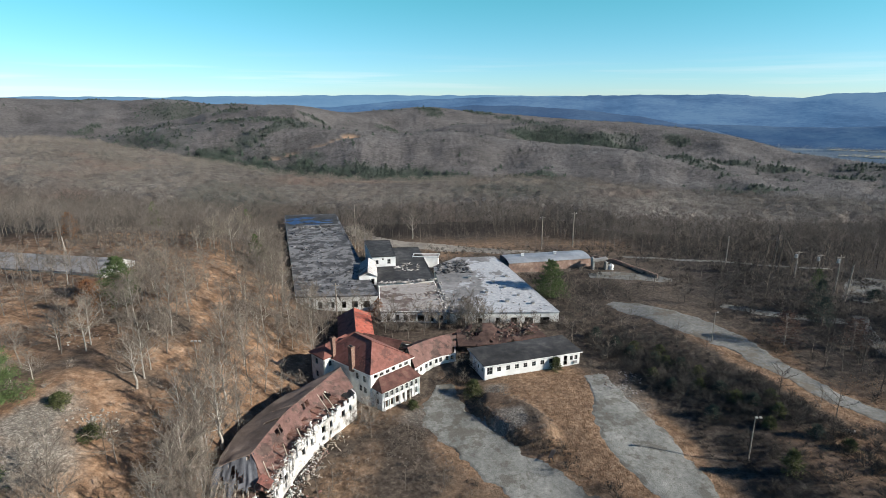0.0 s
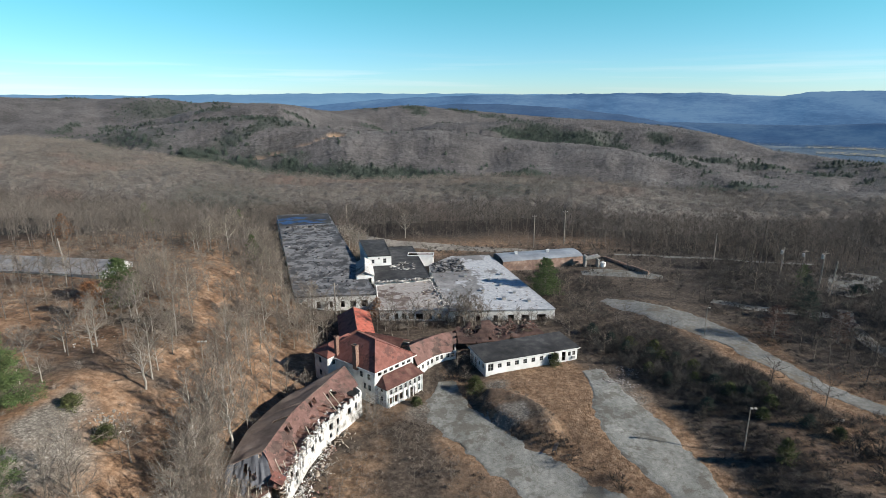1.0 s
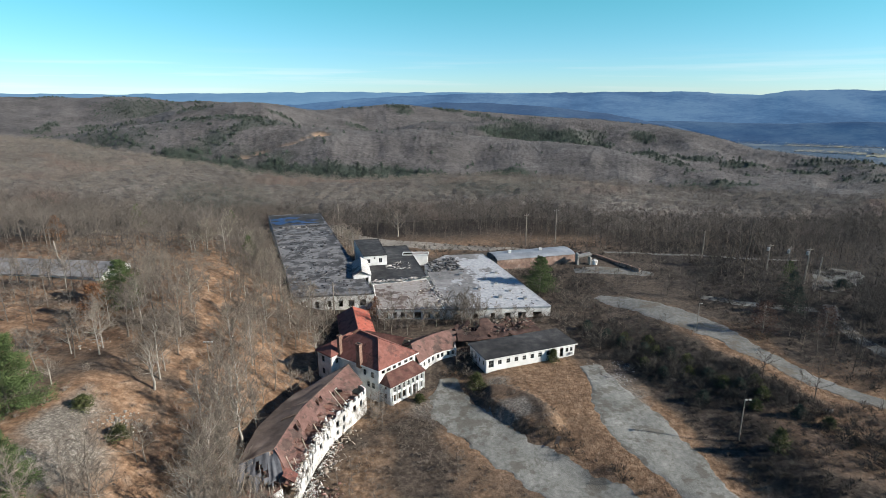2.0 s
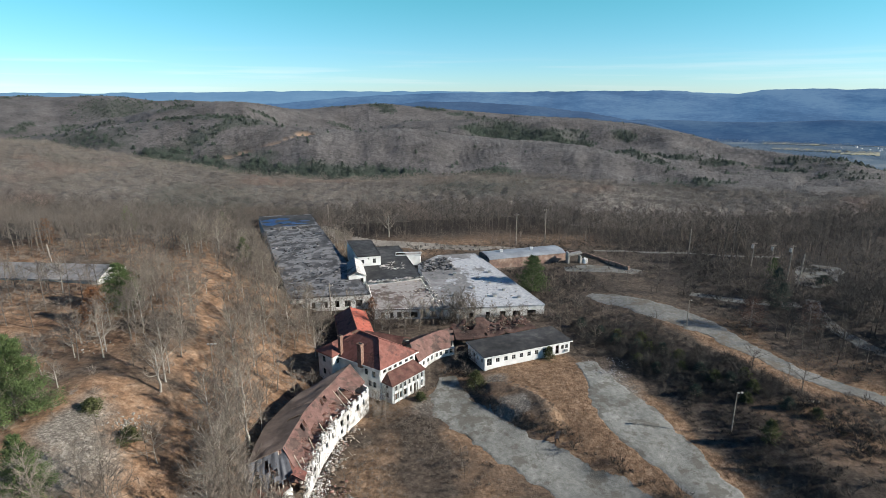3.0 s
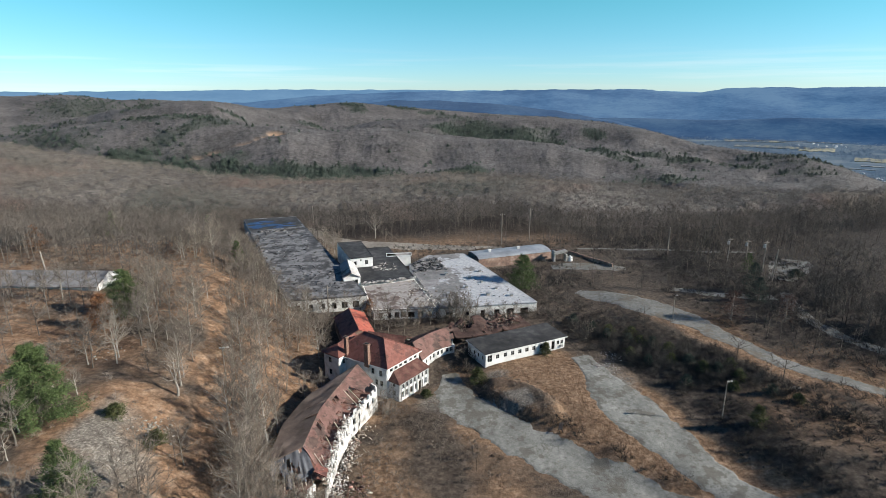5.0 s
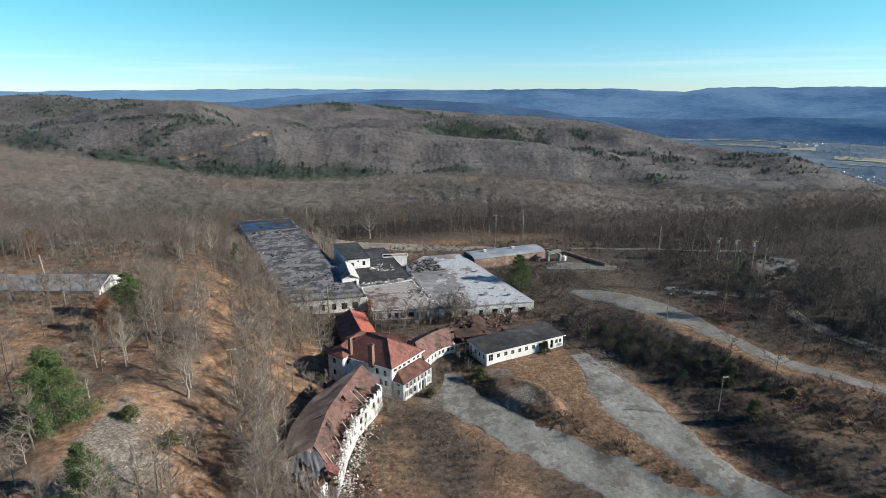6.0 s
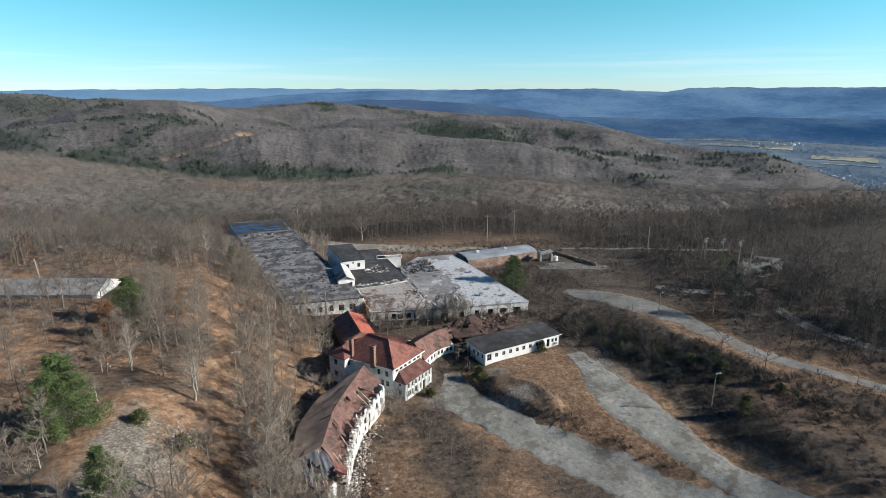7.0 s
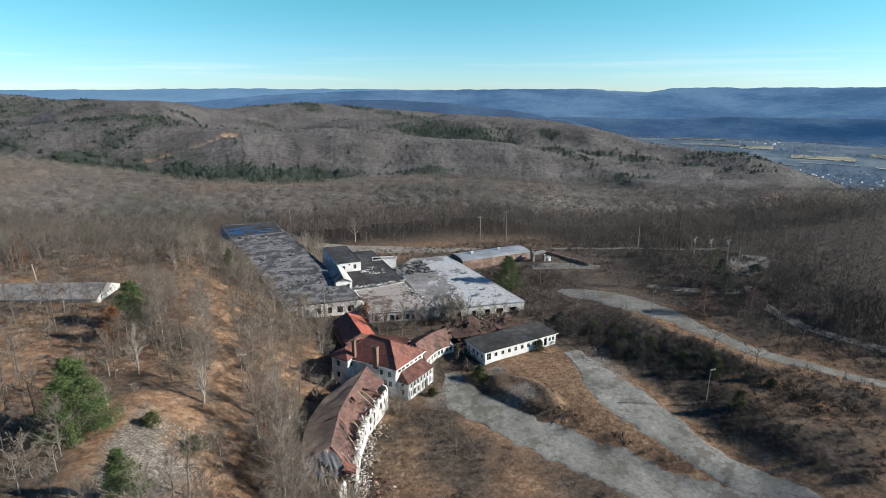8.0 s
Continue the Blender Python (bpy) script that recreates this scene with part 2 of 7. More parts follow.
M["asphalt"] = paved("asphalt", [(0.118, 0.122, 0.116), (0.178, 0.183, 0.174), (0.25, 0.254, 0.241)], (0.07, 0.063, 0.049))
M["road"] = paved("old_road", [(0.105, 0.108, 0.106), (0.155, 0.158, 0.152), (0.215, 0.215, 0.205)], (0.10, 0.082, 0.058))


def torn(name, top, under, scale, share, drift=(0, 0), rough=0.88):
    """Flat roofing whose upper layer has peeled off in ragged patches; drift makes one side more worn."""
    m = mat(name, under, scale * 3, rough, 0.3, 0.12, 0.35, 4)
    n, ln = m.node_tree.nodes, m.node_tree.links
    b = n["Principled BSDF"]
    low = b.inputs["Base Color"].links[0].from_socket
    tc, sep = n.new("ShaderNodeTexCoord"), n.new("ShaderNodeSeparateXYZ")
    ln.new(tc.outputs["Object"], sep.inputs[0])
    patch, fine = n.new("ShaderNodeTexNoise"), n.new("ShaderNodeTexNoise")
    for t, sc, det, ro in ((patch, scale, 10, 0.68), (fine, 0.9, 6, 0.7)):
        t.inputs["Scale"].default_value, t.inputs["Detail"].default_value, t.inputs["Roughness"].default_value = sc, det, ro
        ln.new(tc.outputs["Object"], t.inputs["Vector"])
    total = patch.outputs["Fac"]
    for axis, amount in enumerate(drift):
        if amount:
            add = n.new("ShaderNodeMath")
            add.operation = "MULTIPLY_ADD"
            add.inputs[1].default_value = amount
            ln.new(sep.outputs[axis], add.inputs[0])
            ln.new(total, add.inputs[2])
            total = add.outputs[0]
    cutoff = n.new("ShaderNodeMapRange")
    cutoff.inputs["From Min"].default_value, cutoff.inputs["From Max"].default_value = share - 0.025, share + 0.025
    ln.new(total, cutoff.inputs["Value"])
    r = n.new("ShaderNodeValToRGB")
    for k, c in enumerate(top):
        p = 0.3 + 0.4 * k / (len(top) - 1)
        el = r.color_ramp.elements[k] if k < 2 else r.color_ramp.elements.new(p)
        el.position, el.color = p, (*c, 1)
    ln.new(fine.outputs["Fac"], r.inputs["Fac"])
    mix = n.new("ShaderNodeMix")
    mix.data_type = "RGBA"
    ln.new(cutoff.outputs["Result"], mix.inputs[0])
    ln.new(low, mix.inputs[6])
    ln.new(r.outputs["Color"], mix.inputs[7])
    ln.new(mix.outputs[2], b.inputs["Base Color"])
    return m


M["pinkroof"] = torn("faded_red_shingle", [(0.10, 0.056, 0.049), (0.145, 0.082, 0.071), (0.19, 0.115, 0.10)], [(0.050, 0.034, 0.030), (0.085, 0.056, 0.049), (0.13, 0.09, 0.079)], 0.35, 0.46)
M["redroof"] = torn("red_roof_tile", [(0.125, 0.052, 0.043), (0.175, 0.073, 0.060), (0.22, 0.102, 0.085)], [(0.075, 0.036, 0.031), (0.112, 0.053, 0.045), (0.155, 0.080, 0.068)], 0.3, 0.44)
M["brightred"] = torn("bright_red_roof", [(0.23, 0.058, 0.040), (0.33, 0.090, 0.063), (0.39, 0.125, 0.092)], [(0.11, 0.042, 0.034), (0.17, 0.062, 0.048), (0.23, 0.10, 0.08)], 0.5, 0.45)
M["whiteroof"] = torn("bleached_white_roof", [(0.23, 0.245, 0.27), (0.335, 0.352, 0.38), (0.46, 0.478, 0.505)], [(0.10, 0.10, 0.105), (0.19, 0.19, 0.195), (0.28, 0.28, 0.285)], 0.11, 0.495, (0.0085, -0.0015))
M["greyroof"] = torn("torn_grey_felt_roof", [(0.10, 0.103, 0.113), (0.15, 0.153, 0.163), (0.22, 0.222, 0.23)], [(0.028, 0.029, 0.033), (0.055, 0.057, 0.063), (0.10, 0.10, 0.105)], 0.17, 0.50)
M["ashroof"] = torn("ash_grey_roof", [(0.19, 0.175, 0.168), (0.27, 0.255, 0.248), (0.36, 0.345, 0.335)], [(0.07, 0.055, 0.05), (0.13, 0.10, 0.09), (0.19, 0.155, 0.142)], 0.14, 0.47)


def ground_material():
    """Leaf litter, straw grass, bare stony soil and wood floor, blended by the cover attribute."""
    m = bpy.data.materials.new("ground_cover")
    m.use_nodes = True
    n, ln = m.node_tree.nodes, m.node_tree.links
    b = n["Principled BSDF"]
    b.inputs["Roughness"].default_value, b.inputs["Specular IOR Level"].default_value = 0.95, 0.2
    tc, at, sep = n.new("ShaderNodeTexCoord"), n.new("ShaderNodeAttribute"), n.new("ShaderNodeSeparateColor")
    at.attribute_name = "cover"
    ln.new(at.outputs["Color"], sep.inputs["Color"])

    def noise_tex(scale, detail=6, rough=0.65):
        x = n.new("ShaderNodeTexNoise")
        x.inputs["Scale"].default_value, x.inputs["Detail"].default_value, x.inputs["Roughness"].default_value = scale, detail, rough
        ln.new(tc.outputs["Object"], x.inputs["Vector"])
        return x.outputs["Fac"]

    def ramp(fac, colours, lo=0.3, hi=0.7):
        r = n.new("ShaderNodeValToRGB")
        for k, c in enumerate(colours):
            p = lo + (hi - lo) * k / (len(colours) - 1)
            el = r.color_ramp.elements[k] if k < 2 else r.color_ramp.elements.new(p)
            el.position, el.color = p, (*c, 1)
        ln.new(fac, r.inputs["Fac"])
        return r.outputs["Color"]

    def mix(fac, a, c):
        x = n.new("ShaderNodeMix")
        x.data_type = "RGBA"
        ln.new(fac, x.inputs[0])
        ln.new(a, x.inputs[6])
        ln.new(c, x.inputs[7])
        return x.outputs[2]

    def edge(weight, fac, soft=0.22):
        """A weight broken up by noise into patches with ragged rims."""
        a = n.new("ShaderNodeMath")
        a.operation = "ADD"
        ln.new(weight, a.inputs[0])
        ln.new(fac, a.inputs[1])
        r = n.new("ShaderNodeMapRange")
        r.inputs["From Min"].default_value, r.inputs["From Max"].default_value = 1.0 - soft, 1.0 + soft
        ln.new(a.outputs[0], r.inputs["Value"])
        return r.outputs["Result"]

    f1, f2, f3 = noise_tex(0.9), noise_tex(0.14), noise_tex(3.5, 3)
    soil = ramp(f1, [(0.038, 0.030, 0.024), (0.068, 0.054, 0.043), (0.110, 0.090, 0.074)])
    straw = ramp(noise_tex(0.8, 8, 0.75), [(0.094, 0.060, 0.039), (0.196, 0.128, 0.081), (0.31, 0.222, 0.155)], 0.33, 0.67)
    litter = ramp(noise_tex(0.42, 8, 0.72), [(0.088, 0.055, 0.036), (0.18, 0.112, 0.070), (0.285, 0.203, 0.145)], 0.33, 0.67)
    stone = ramp(noise_tex(2.6, 8, 0.78), [(0.07, 0.062, 0.052), (0.15, 0.135, 0.118), (0.29, 0.272, 0.245)], 0.36, 0.64)
    # dark wood floor, with the shade under trees put into its colour
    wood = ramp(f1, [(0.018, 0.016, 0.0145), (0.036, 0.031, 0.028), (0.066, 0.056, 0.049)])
    c = mix(edge(sep.outputs["Red"], f2, 0.36), soil, straw)
    c = mix(edge(sep.outputs["Green"], f2), c, litter)
    c = mix(edge(sep.outputs["Blue"], f2), c, stone)
    canopy = mix(edge(noise_tex(0.09, 5, 0.7), noise_tex(0.012, 4), 0.25), ramp(noise_tex(0.11, 3, 0.6), [(0.038, 0.036, 0.039), (0.088, 0.082, 0.085), (0.15, 0.138, 0.138)], 0.38, 0.62), ramp(f1, [(0.066, 0.061, 0.062), (0.105, 0.097, 0.098)]))
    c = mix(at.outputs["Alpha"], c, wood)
    far = n.new("ShaderNodeMapRange")
    far.inputs["From Min"].default_value, far.inputs["From Max"].default_value = 0.86, 0.97
    ln.new(at.outputs["Alpha"], far.inputs["Value"])
    c = mix(far.outputs["Result"], c, canopy)
    # patches of older and fresher cover, and small clumps
    both = n.new("ShaderNodeMath")
    both.operation = "MULTIPLY"
    for k, (sc, lo, hi) in enumerate(((0.33, 0.68, 1.28), (1.5, 0.62, 1.34))):
        v = n.new("ShaderNodeMapRange")
        v.inputs["From Min"].default_value, v.inputs["From Max"].default_value = 0.34, 0.66
        v.inputs["To Min"].default_value, v.inputs["To Max"].default_value = lo, hi
        ln.new(noise_tex(sc, 8, 0.72), v.inputs["Value"])
        ln.new(v.outputs["Result"], both.inputs[k])
    worn = n.new("ShaderNodeHueSaturation")
    ln.new(c, worn.inputs["Color"])
    ln.new(both.outputs[0], worn.inputs["Value"])
    ln.new(worn.outputs["Color"], b.inputs["Base Color"])
    bp = n.new("ShaderNodeBump")
    bp.inputs["Strength"].default_value, bp.inputs["Distance"].default_value = 0.6, 0.3
    ln.new(f3, bp.inputs["Height"])
    ln.new(bp.outputs["Normal"], b.inputs["Normal"])
    return m


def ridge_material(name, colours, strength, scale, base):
    """Distant woods as a backdrop: blue haze put into a faint glow, with streaks along the slope and single stands."""
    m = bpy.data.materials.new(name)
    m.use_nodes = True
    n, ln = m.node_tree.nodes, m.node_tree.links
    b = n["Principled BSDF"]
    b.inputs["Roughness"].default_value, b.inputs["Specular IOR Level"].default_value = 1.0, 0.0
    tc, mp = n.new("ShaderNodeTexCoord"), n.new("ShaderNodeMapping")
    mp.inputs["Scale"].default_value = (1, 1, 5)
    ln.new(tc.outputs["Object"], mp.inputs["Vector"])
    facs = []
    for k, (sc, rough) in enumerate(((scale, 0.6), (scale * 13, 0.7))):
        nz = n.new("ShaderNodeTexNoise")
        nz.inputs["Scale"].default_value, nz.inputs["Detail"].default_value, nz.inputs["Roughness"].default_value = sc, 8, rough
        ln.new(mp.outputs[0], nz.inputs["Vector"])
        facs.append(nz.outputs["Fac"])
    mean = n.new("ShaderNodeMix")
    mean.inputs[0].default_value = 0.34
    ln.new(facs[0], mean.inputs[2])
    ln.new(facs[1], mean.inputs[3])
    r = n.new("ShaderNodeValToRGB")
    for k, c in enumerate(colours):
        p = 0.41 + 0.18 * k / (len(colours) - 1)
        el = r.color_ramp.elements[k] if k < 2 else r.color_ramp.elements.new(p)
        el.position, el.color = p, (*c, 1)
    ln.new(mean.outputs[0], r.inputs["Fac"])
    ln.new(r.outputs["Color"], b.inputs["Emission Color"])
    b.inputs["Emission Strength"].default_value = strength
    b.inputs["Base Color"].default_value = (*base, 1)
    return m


# ---- small tools ----
RNG = np.random.default_rng(7)


def ss(a, b, v):
    t = np.clip((np.asarray(v, float) - a) / (b - a), 0, 1)
    return t * t * (3 - 2 * t)


def vnoise(x, y, size, seed=0):
    """Smooth value noise, -1 to 1."""
    x, y = np.asarray(x, float) / size, np.asarray(y, float) / size
    xi, yi = np.floor(x), np.floor(y)
    fx, fy = x - xi, y - yi
    fx, fy = fx * fx * (3 - 2 * fx), fy * fy * (3 - 2 * fy)

    def h(i, j):
        v = np.sin(i * 127.1 + j * 311.7 + seed * 74.7) * 43758.5453
        return v - np.floor(v)

    top = h(xi, yi) * (1 - fx) + h(xi + 1, yi) * fx
    low = h(xi, yi + 1) * (1 - fx) + h(xi + 1, yi + 1) * fx
    return 2 * (top * (1 - fy) + low * fy) - 1


def fbm(x, y, size, octaves=3, seed=0):
    return sum(vnoise(x, y, size / 2 ** k, seed + k) * 0.5 ** k for k in range(octaves))


def mesh_arrays(name, co, tris, mats, index=None):
    me = bpy.data.meshes.new(name)
    co, tris = np.asarray(co, np.float32), np.asarray(tris, np.int32)
    me.vertices.add(len(co))
    me.vertices.foreach_set("co", co.ravel())
    k = tris.shape[1]
    me.loops.add(tris.size)
    me.loops.foreach_set("vertex_index", tris.ravel())
    me.polygons.add(len(tris))
    me.polygons.foreach_set("loop_start", np.arange(0, tris.size, k, dtype=np.int32))
    for m in mats:
        me.materials.append(m)
    if index is not None:
        me.polygons.foreach_set("material_index", np.asarray(index, np.int32))
    me.update(calc_edges=True)
    return me


def thing(name, base, label, category, group="", kind=""):
    ob = new(name)
    ob.location = base
    ob.empty_display_size = 0.5
    return tagged(ob, label, category, group, kind)


def part(name, bm, material, parent, label="", flat=True):
    """Links a bmesh, given in world metres, as one mesh under a thing or a part."""
    root, off = parent, Vector((0, 0, 0))
    while root is not None:
        off += root.location
        root = root.parent
    me = bpy.data.meshes.new(name)
    if parent is not None:
        bmesh.ops.translate(bm, verts=bm.verts, vec=-off)
    bmesh.ops.recalc_face_normals(bm, faces=bm.faces)
    bm.to_mesh(me)
    bm.free()
    me.materials.append(M[material] if isinstance(material, str) else material)
    ob = new(name, me)
    ob.parent = parent
    if label:
        ob["label"] = label
    return ob


def add_box(bm, centre, size, rot=None):
    m = Matrix.Translation(centre) @ (rot.to_4x4() if rot is not None else Matrix()) @ Matrix.Diagonal((*size, 1))
    return bmesh.ops.create_cube(bm, size=1, matrix=m)["verts"]


def beam(bm, a, b, w, h=None):
    """A bar from a to b."""
    a, b = Vector(a), Vector(b)
    d = b - a
    rot = d.to_track_quat("X", "Z").to_matrix()
    add_box(bm, (a + b) / 2, (d.length, w, h or w), rot)


def rod(bm, a, b, r0, r1, sides=8):
    a, b = Vector(a), Vector(b)
    d = b - a
    m = Matrix.Translation((a + b) / 2) @ d.to_track_quat("Z", "Y").to_matrix().to_4x4()
    bmesh.ops.create_cone(bm, cap_ends=True, segments=sides, radius1=r0, radius2=r1, depth=d.length, matrix=m)


def slab(bm, pts, thick):
    """A sheet with thickness below the given corners."""
    top = [bm.verts.new(p) for p in pts]
    low = [bm.verts.new((p[0], p[1], p[2] - thick)) for p in pts]
    bm.faces.new(top)
    bm.faces.new(low[::-1])
    for k in range(len(pts)):
        j = (k + 1) % len(pts)
        bm.faces.new((top[k], low[k], low[j], top[j]))


def wall_bm(a, b, z0, z1, thick, openings=(), ragged=0.0, seed=0):
    """A wall from a to b (plan points) with real openings (s0, s1, h0, h1 from its start and foot). ragged: broken top."""
    a, b = Vector((a[0], a[1])), Vector((b[0], b[1]))
    d = (b - a)
    length = d.length
    d.normalize()
    nrm = Vector((d.y, -d.x))
    hs = z1 - z0
    cs = sorted({0.0, length, *[max(0, min(length, v)) for o in openings for v in o[:2]]})
    if ragged:
        cs = sorted({*cs, *[k * 0.6 for k in range(1, int(length / 0.6))]})
    ch = sorted({0.0, hs, *[max(0, min(hs, v)) for o in openings for v in o[2:4]]})
    if ragged:
        ch = sorted({*ch, hs * 0.15, hs * 0.3, hs * 0.45, hs * 0.6, hs * 0.72, hs * 0.85})
    rnd = random.Random(seed)
    tops = [hs - (ragged * max(0.0, rnd.gauss(0.25, 0.4)) if ragged else 0) for _ in cs]

    def solid(i, j):
        if not (0 <= i < len(cs) - 1 and 0 <= j < len(ch) - 1):
            return False
        s, h = (cs[i] + cs[i + 1]) / 2, (ch[j] + ch[j + 1]) / 2
        return h < tops[i] and not any(o[0] < s < o[1] and o[2] < h < o[3] for o in openings)

    bm = bmesh.new()
    cache = {}

    def v(i, j, k):
        if (i, j, k) not in cache:
            p = a + d * cs[i] + nrm * (thick / 2 if k else -thick / 2)
            cache[i, j, k] = bm.verts.new((p.x, p.y, z0 + ch[j]))
        return cache[i, j, k]

    for i in range(len(cs) - 1):
        for j in range(len(ch) - 1):
            if not solid(i, j):
                continue
            bm.faces.new((v(i, j, 1), v(i + 1, j, 1), v(i + 1, j + 1, 1), v(i, j + 1, 1)))
            bm.faces.new((v(i, j, 0), v(i, j + 1, 0), v(i + 1, j + 1, 0), v(i + 1, j, 0)))
            for di, dj, q in ((-1, 0, ((i, j), (i, j + 1))), (1, 0, ((i + 1, j), (i + 1, j + 1))), (0, -1, ((i, j), (i + 1, j))), (0, 1, ((i, j + 1), (i + 1, j + 1)))):
                if not solid(i + di, j + dj):
                    bm.faces.new((v(*q[0], 0), v(*q[1], 0), v(*q[1], 1), v(*q[0], 1)))
    return bm


def window(parent, a, b, s0, s1, z0, z1, name="window", pane=True, bars=1, frame_mat="oldframe"):
    """A sash window set in a wall from a to b: frame, mullions and a grimy pane of its own."""
    a, b = Vector((a[0], a[1], 0)), Vector((b[0], b[1], 0))
    d = (b - a).normalized()
    up = Vector((0, 0, 1))
    p = a + d * s0
    w, f = s1 - s0, 0.055
    bm = bmesh.new()
    for q0, q1 in (((0, z0 + f / 2), (w, z0 + f / 2)), ((0, z1 - f / 2), (w, z1 - f / 2)), ((0, (z0 + z1) / 2), (w, (z0 + z1) / 2))):
        beam(bm, p + d * q0[0] + up * q0[1], p + d * q1[0] + up * q1[1], f, f)
    for k in range(bars + 2):
        s = f / 2 + (w - f) * k / (bars + 1)
        beam(bm, p + d * s + up * z0, p + d * s + up * z1, f, f)
    win = part(name, bm, frame_mat, parent)
    if pane:
        bm = bmesh.new()
        beam(bm, p + d * 0.05 + up * (z0 + z1) / 2, p + d * (w - 0.05) + up * (z0 + z1) / 2, 0.02, z1 - z0 - 0.06)
        part("pane", bm, "glass", parent)
    return win


# ---- the land ----
def bell(x, y, cx, cy, rx, ry, h, turn=0.0):
    c, s_ = math.cos(radians(turn)), math.sin(radians(turn))
    u, v = (x - cx) * c + (y - cy) * s_, -(x - cx) * s_ + (y - cy) * c
    return h * np.exp(-(u / rx) ** 2 - (v / ry) ** 2)


def mound_reach(x, y):
    """How far out on the oval mound beside the drive a point lies (1 at its foot), and its place across and along it."""
    u, v = (x - 21) * 0.83 + (y - 104.6) * 0.555, -(x - 21) * 0.555 + (y - 104.6) * 0.83
    return np.hypot(u / 4.3, v / 11.0), u, v


def land(x, y):
    """Height of the ground."""
    x, y = np.asarray(x, float), np.asarray(y, float)
    north = ss(175, 300, y)
    xw = x + 0.27 * np.clip(y - 156, 0, 130)
    west = 15.2 * ss(-21, -60, xw) + 1.5 * ss(-60, -100, xw)
    z = west * (1 - north) + 14 * ss(-80, -300, x) * north
    side = ((x - 13) * 45 + (y - 120) * 27) / 52.5
    low = ss(127, 113, y) * ss(6, -5, side) * ss(-34, -20, x)
    z = z - low * (2.0 + 1.9 * ss(108, 78, y))
    z = z - (1 - ss(6, -5, side)) * 1.8 * ss(106, 72, y) * ss(66, 50, x)
    z = z + 2.3 * ss(50, 72, x) * (1 - 0.75 * ss(145, 185, y) * ss(120, 95, x))
    z = z - 2.3 * ss(205, 262, y) * ss(-150, -60, x)
    z = z + bell(x, y, 27, 92, 3.5, 14, 0.7, 40) + 1.9 * ss(1.12, 0.72, mound_reach(x, y)[0])
    near = ss(900, 300, np.hypot(x, y - 120))
    z = z + near * (0.35 * fbm(x, y, 22, 3, 3) + 0.10 * fbm(x, y, 5, 2, 9)) * (1 - 0.8 * ss(30, 12, np.abs(x - 14)) * ss(70, 95, y) * ss(235, 205, y))
    az, r = np.degrees(np.arctan2(x + 10, y)), np.hypot(x + 10, y)
    front = ss(88, 66, np.abs(az))
    er, ez = along(BRIM, az)
    w = ss(0.5 * er, 0.97 * er, r) * front
    z = z * (1 - w) + (ez + 1.2 * fbm(x, y, 60, 3, 33)) * w
    drop = ss(0, 330, x - 720 - 90 * ss(900, 1250, y))
    base = -92 - 82 * drop - 60 * ss(2500, 3100, y) * ss(-1600, -600, x)
    rise, crest = 0.0, 0.0
    for points, wf, wb in RIDGES:
        rr, rz = along(points, az)
        d = r - rr
        shape = np.exp(-(d / np.where(d < 0, wf, wb)) ** 2) * ss(points[0][0] - 8, points[0][0], az) * ss(points[-1][0] + 7, points[-1][0], az)
        rise = rise + (np.maximum(rz - base, 0.0) * shape) ** 6
        crest = np.maximum(crest, shape)
    spur = fbm(np.radians(az) * 1500, r * 0.33, 150, 3, 21)
    far = base + rise ** (1 / 6) + (26 * spur * crest * (1 - crest) * 2 + 4 * fbm(x, y, 120, 2, 27) * (1 - 0.7 * crest ** 8)) * (1 - 0.8 * drop)
    far = far * front + (-40 + 12 * fbm(x, y, 330, 3, 21)) * (1 - front)
    back = front * ss(er, er + 300, r) + (1 - front) * ss(500, 1500, r)
    return z * (1 - back) + far * back


def along(points, az):
    """Distance and height of a crest line in one direction."""
    a = [p[0] for p in points]
    return np.interp(az, a, [p[1] for p in points]), np.interp(az, a, [p[2] for p in points])


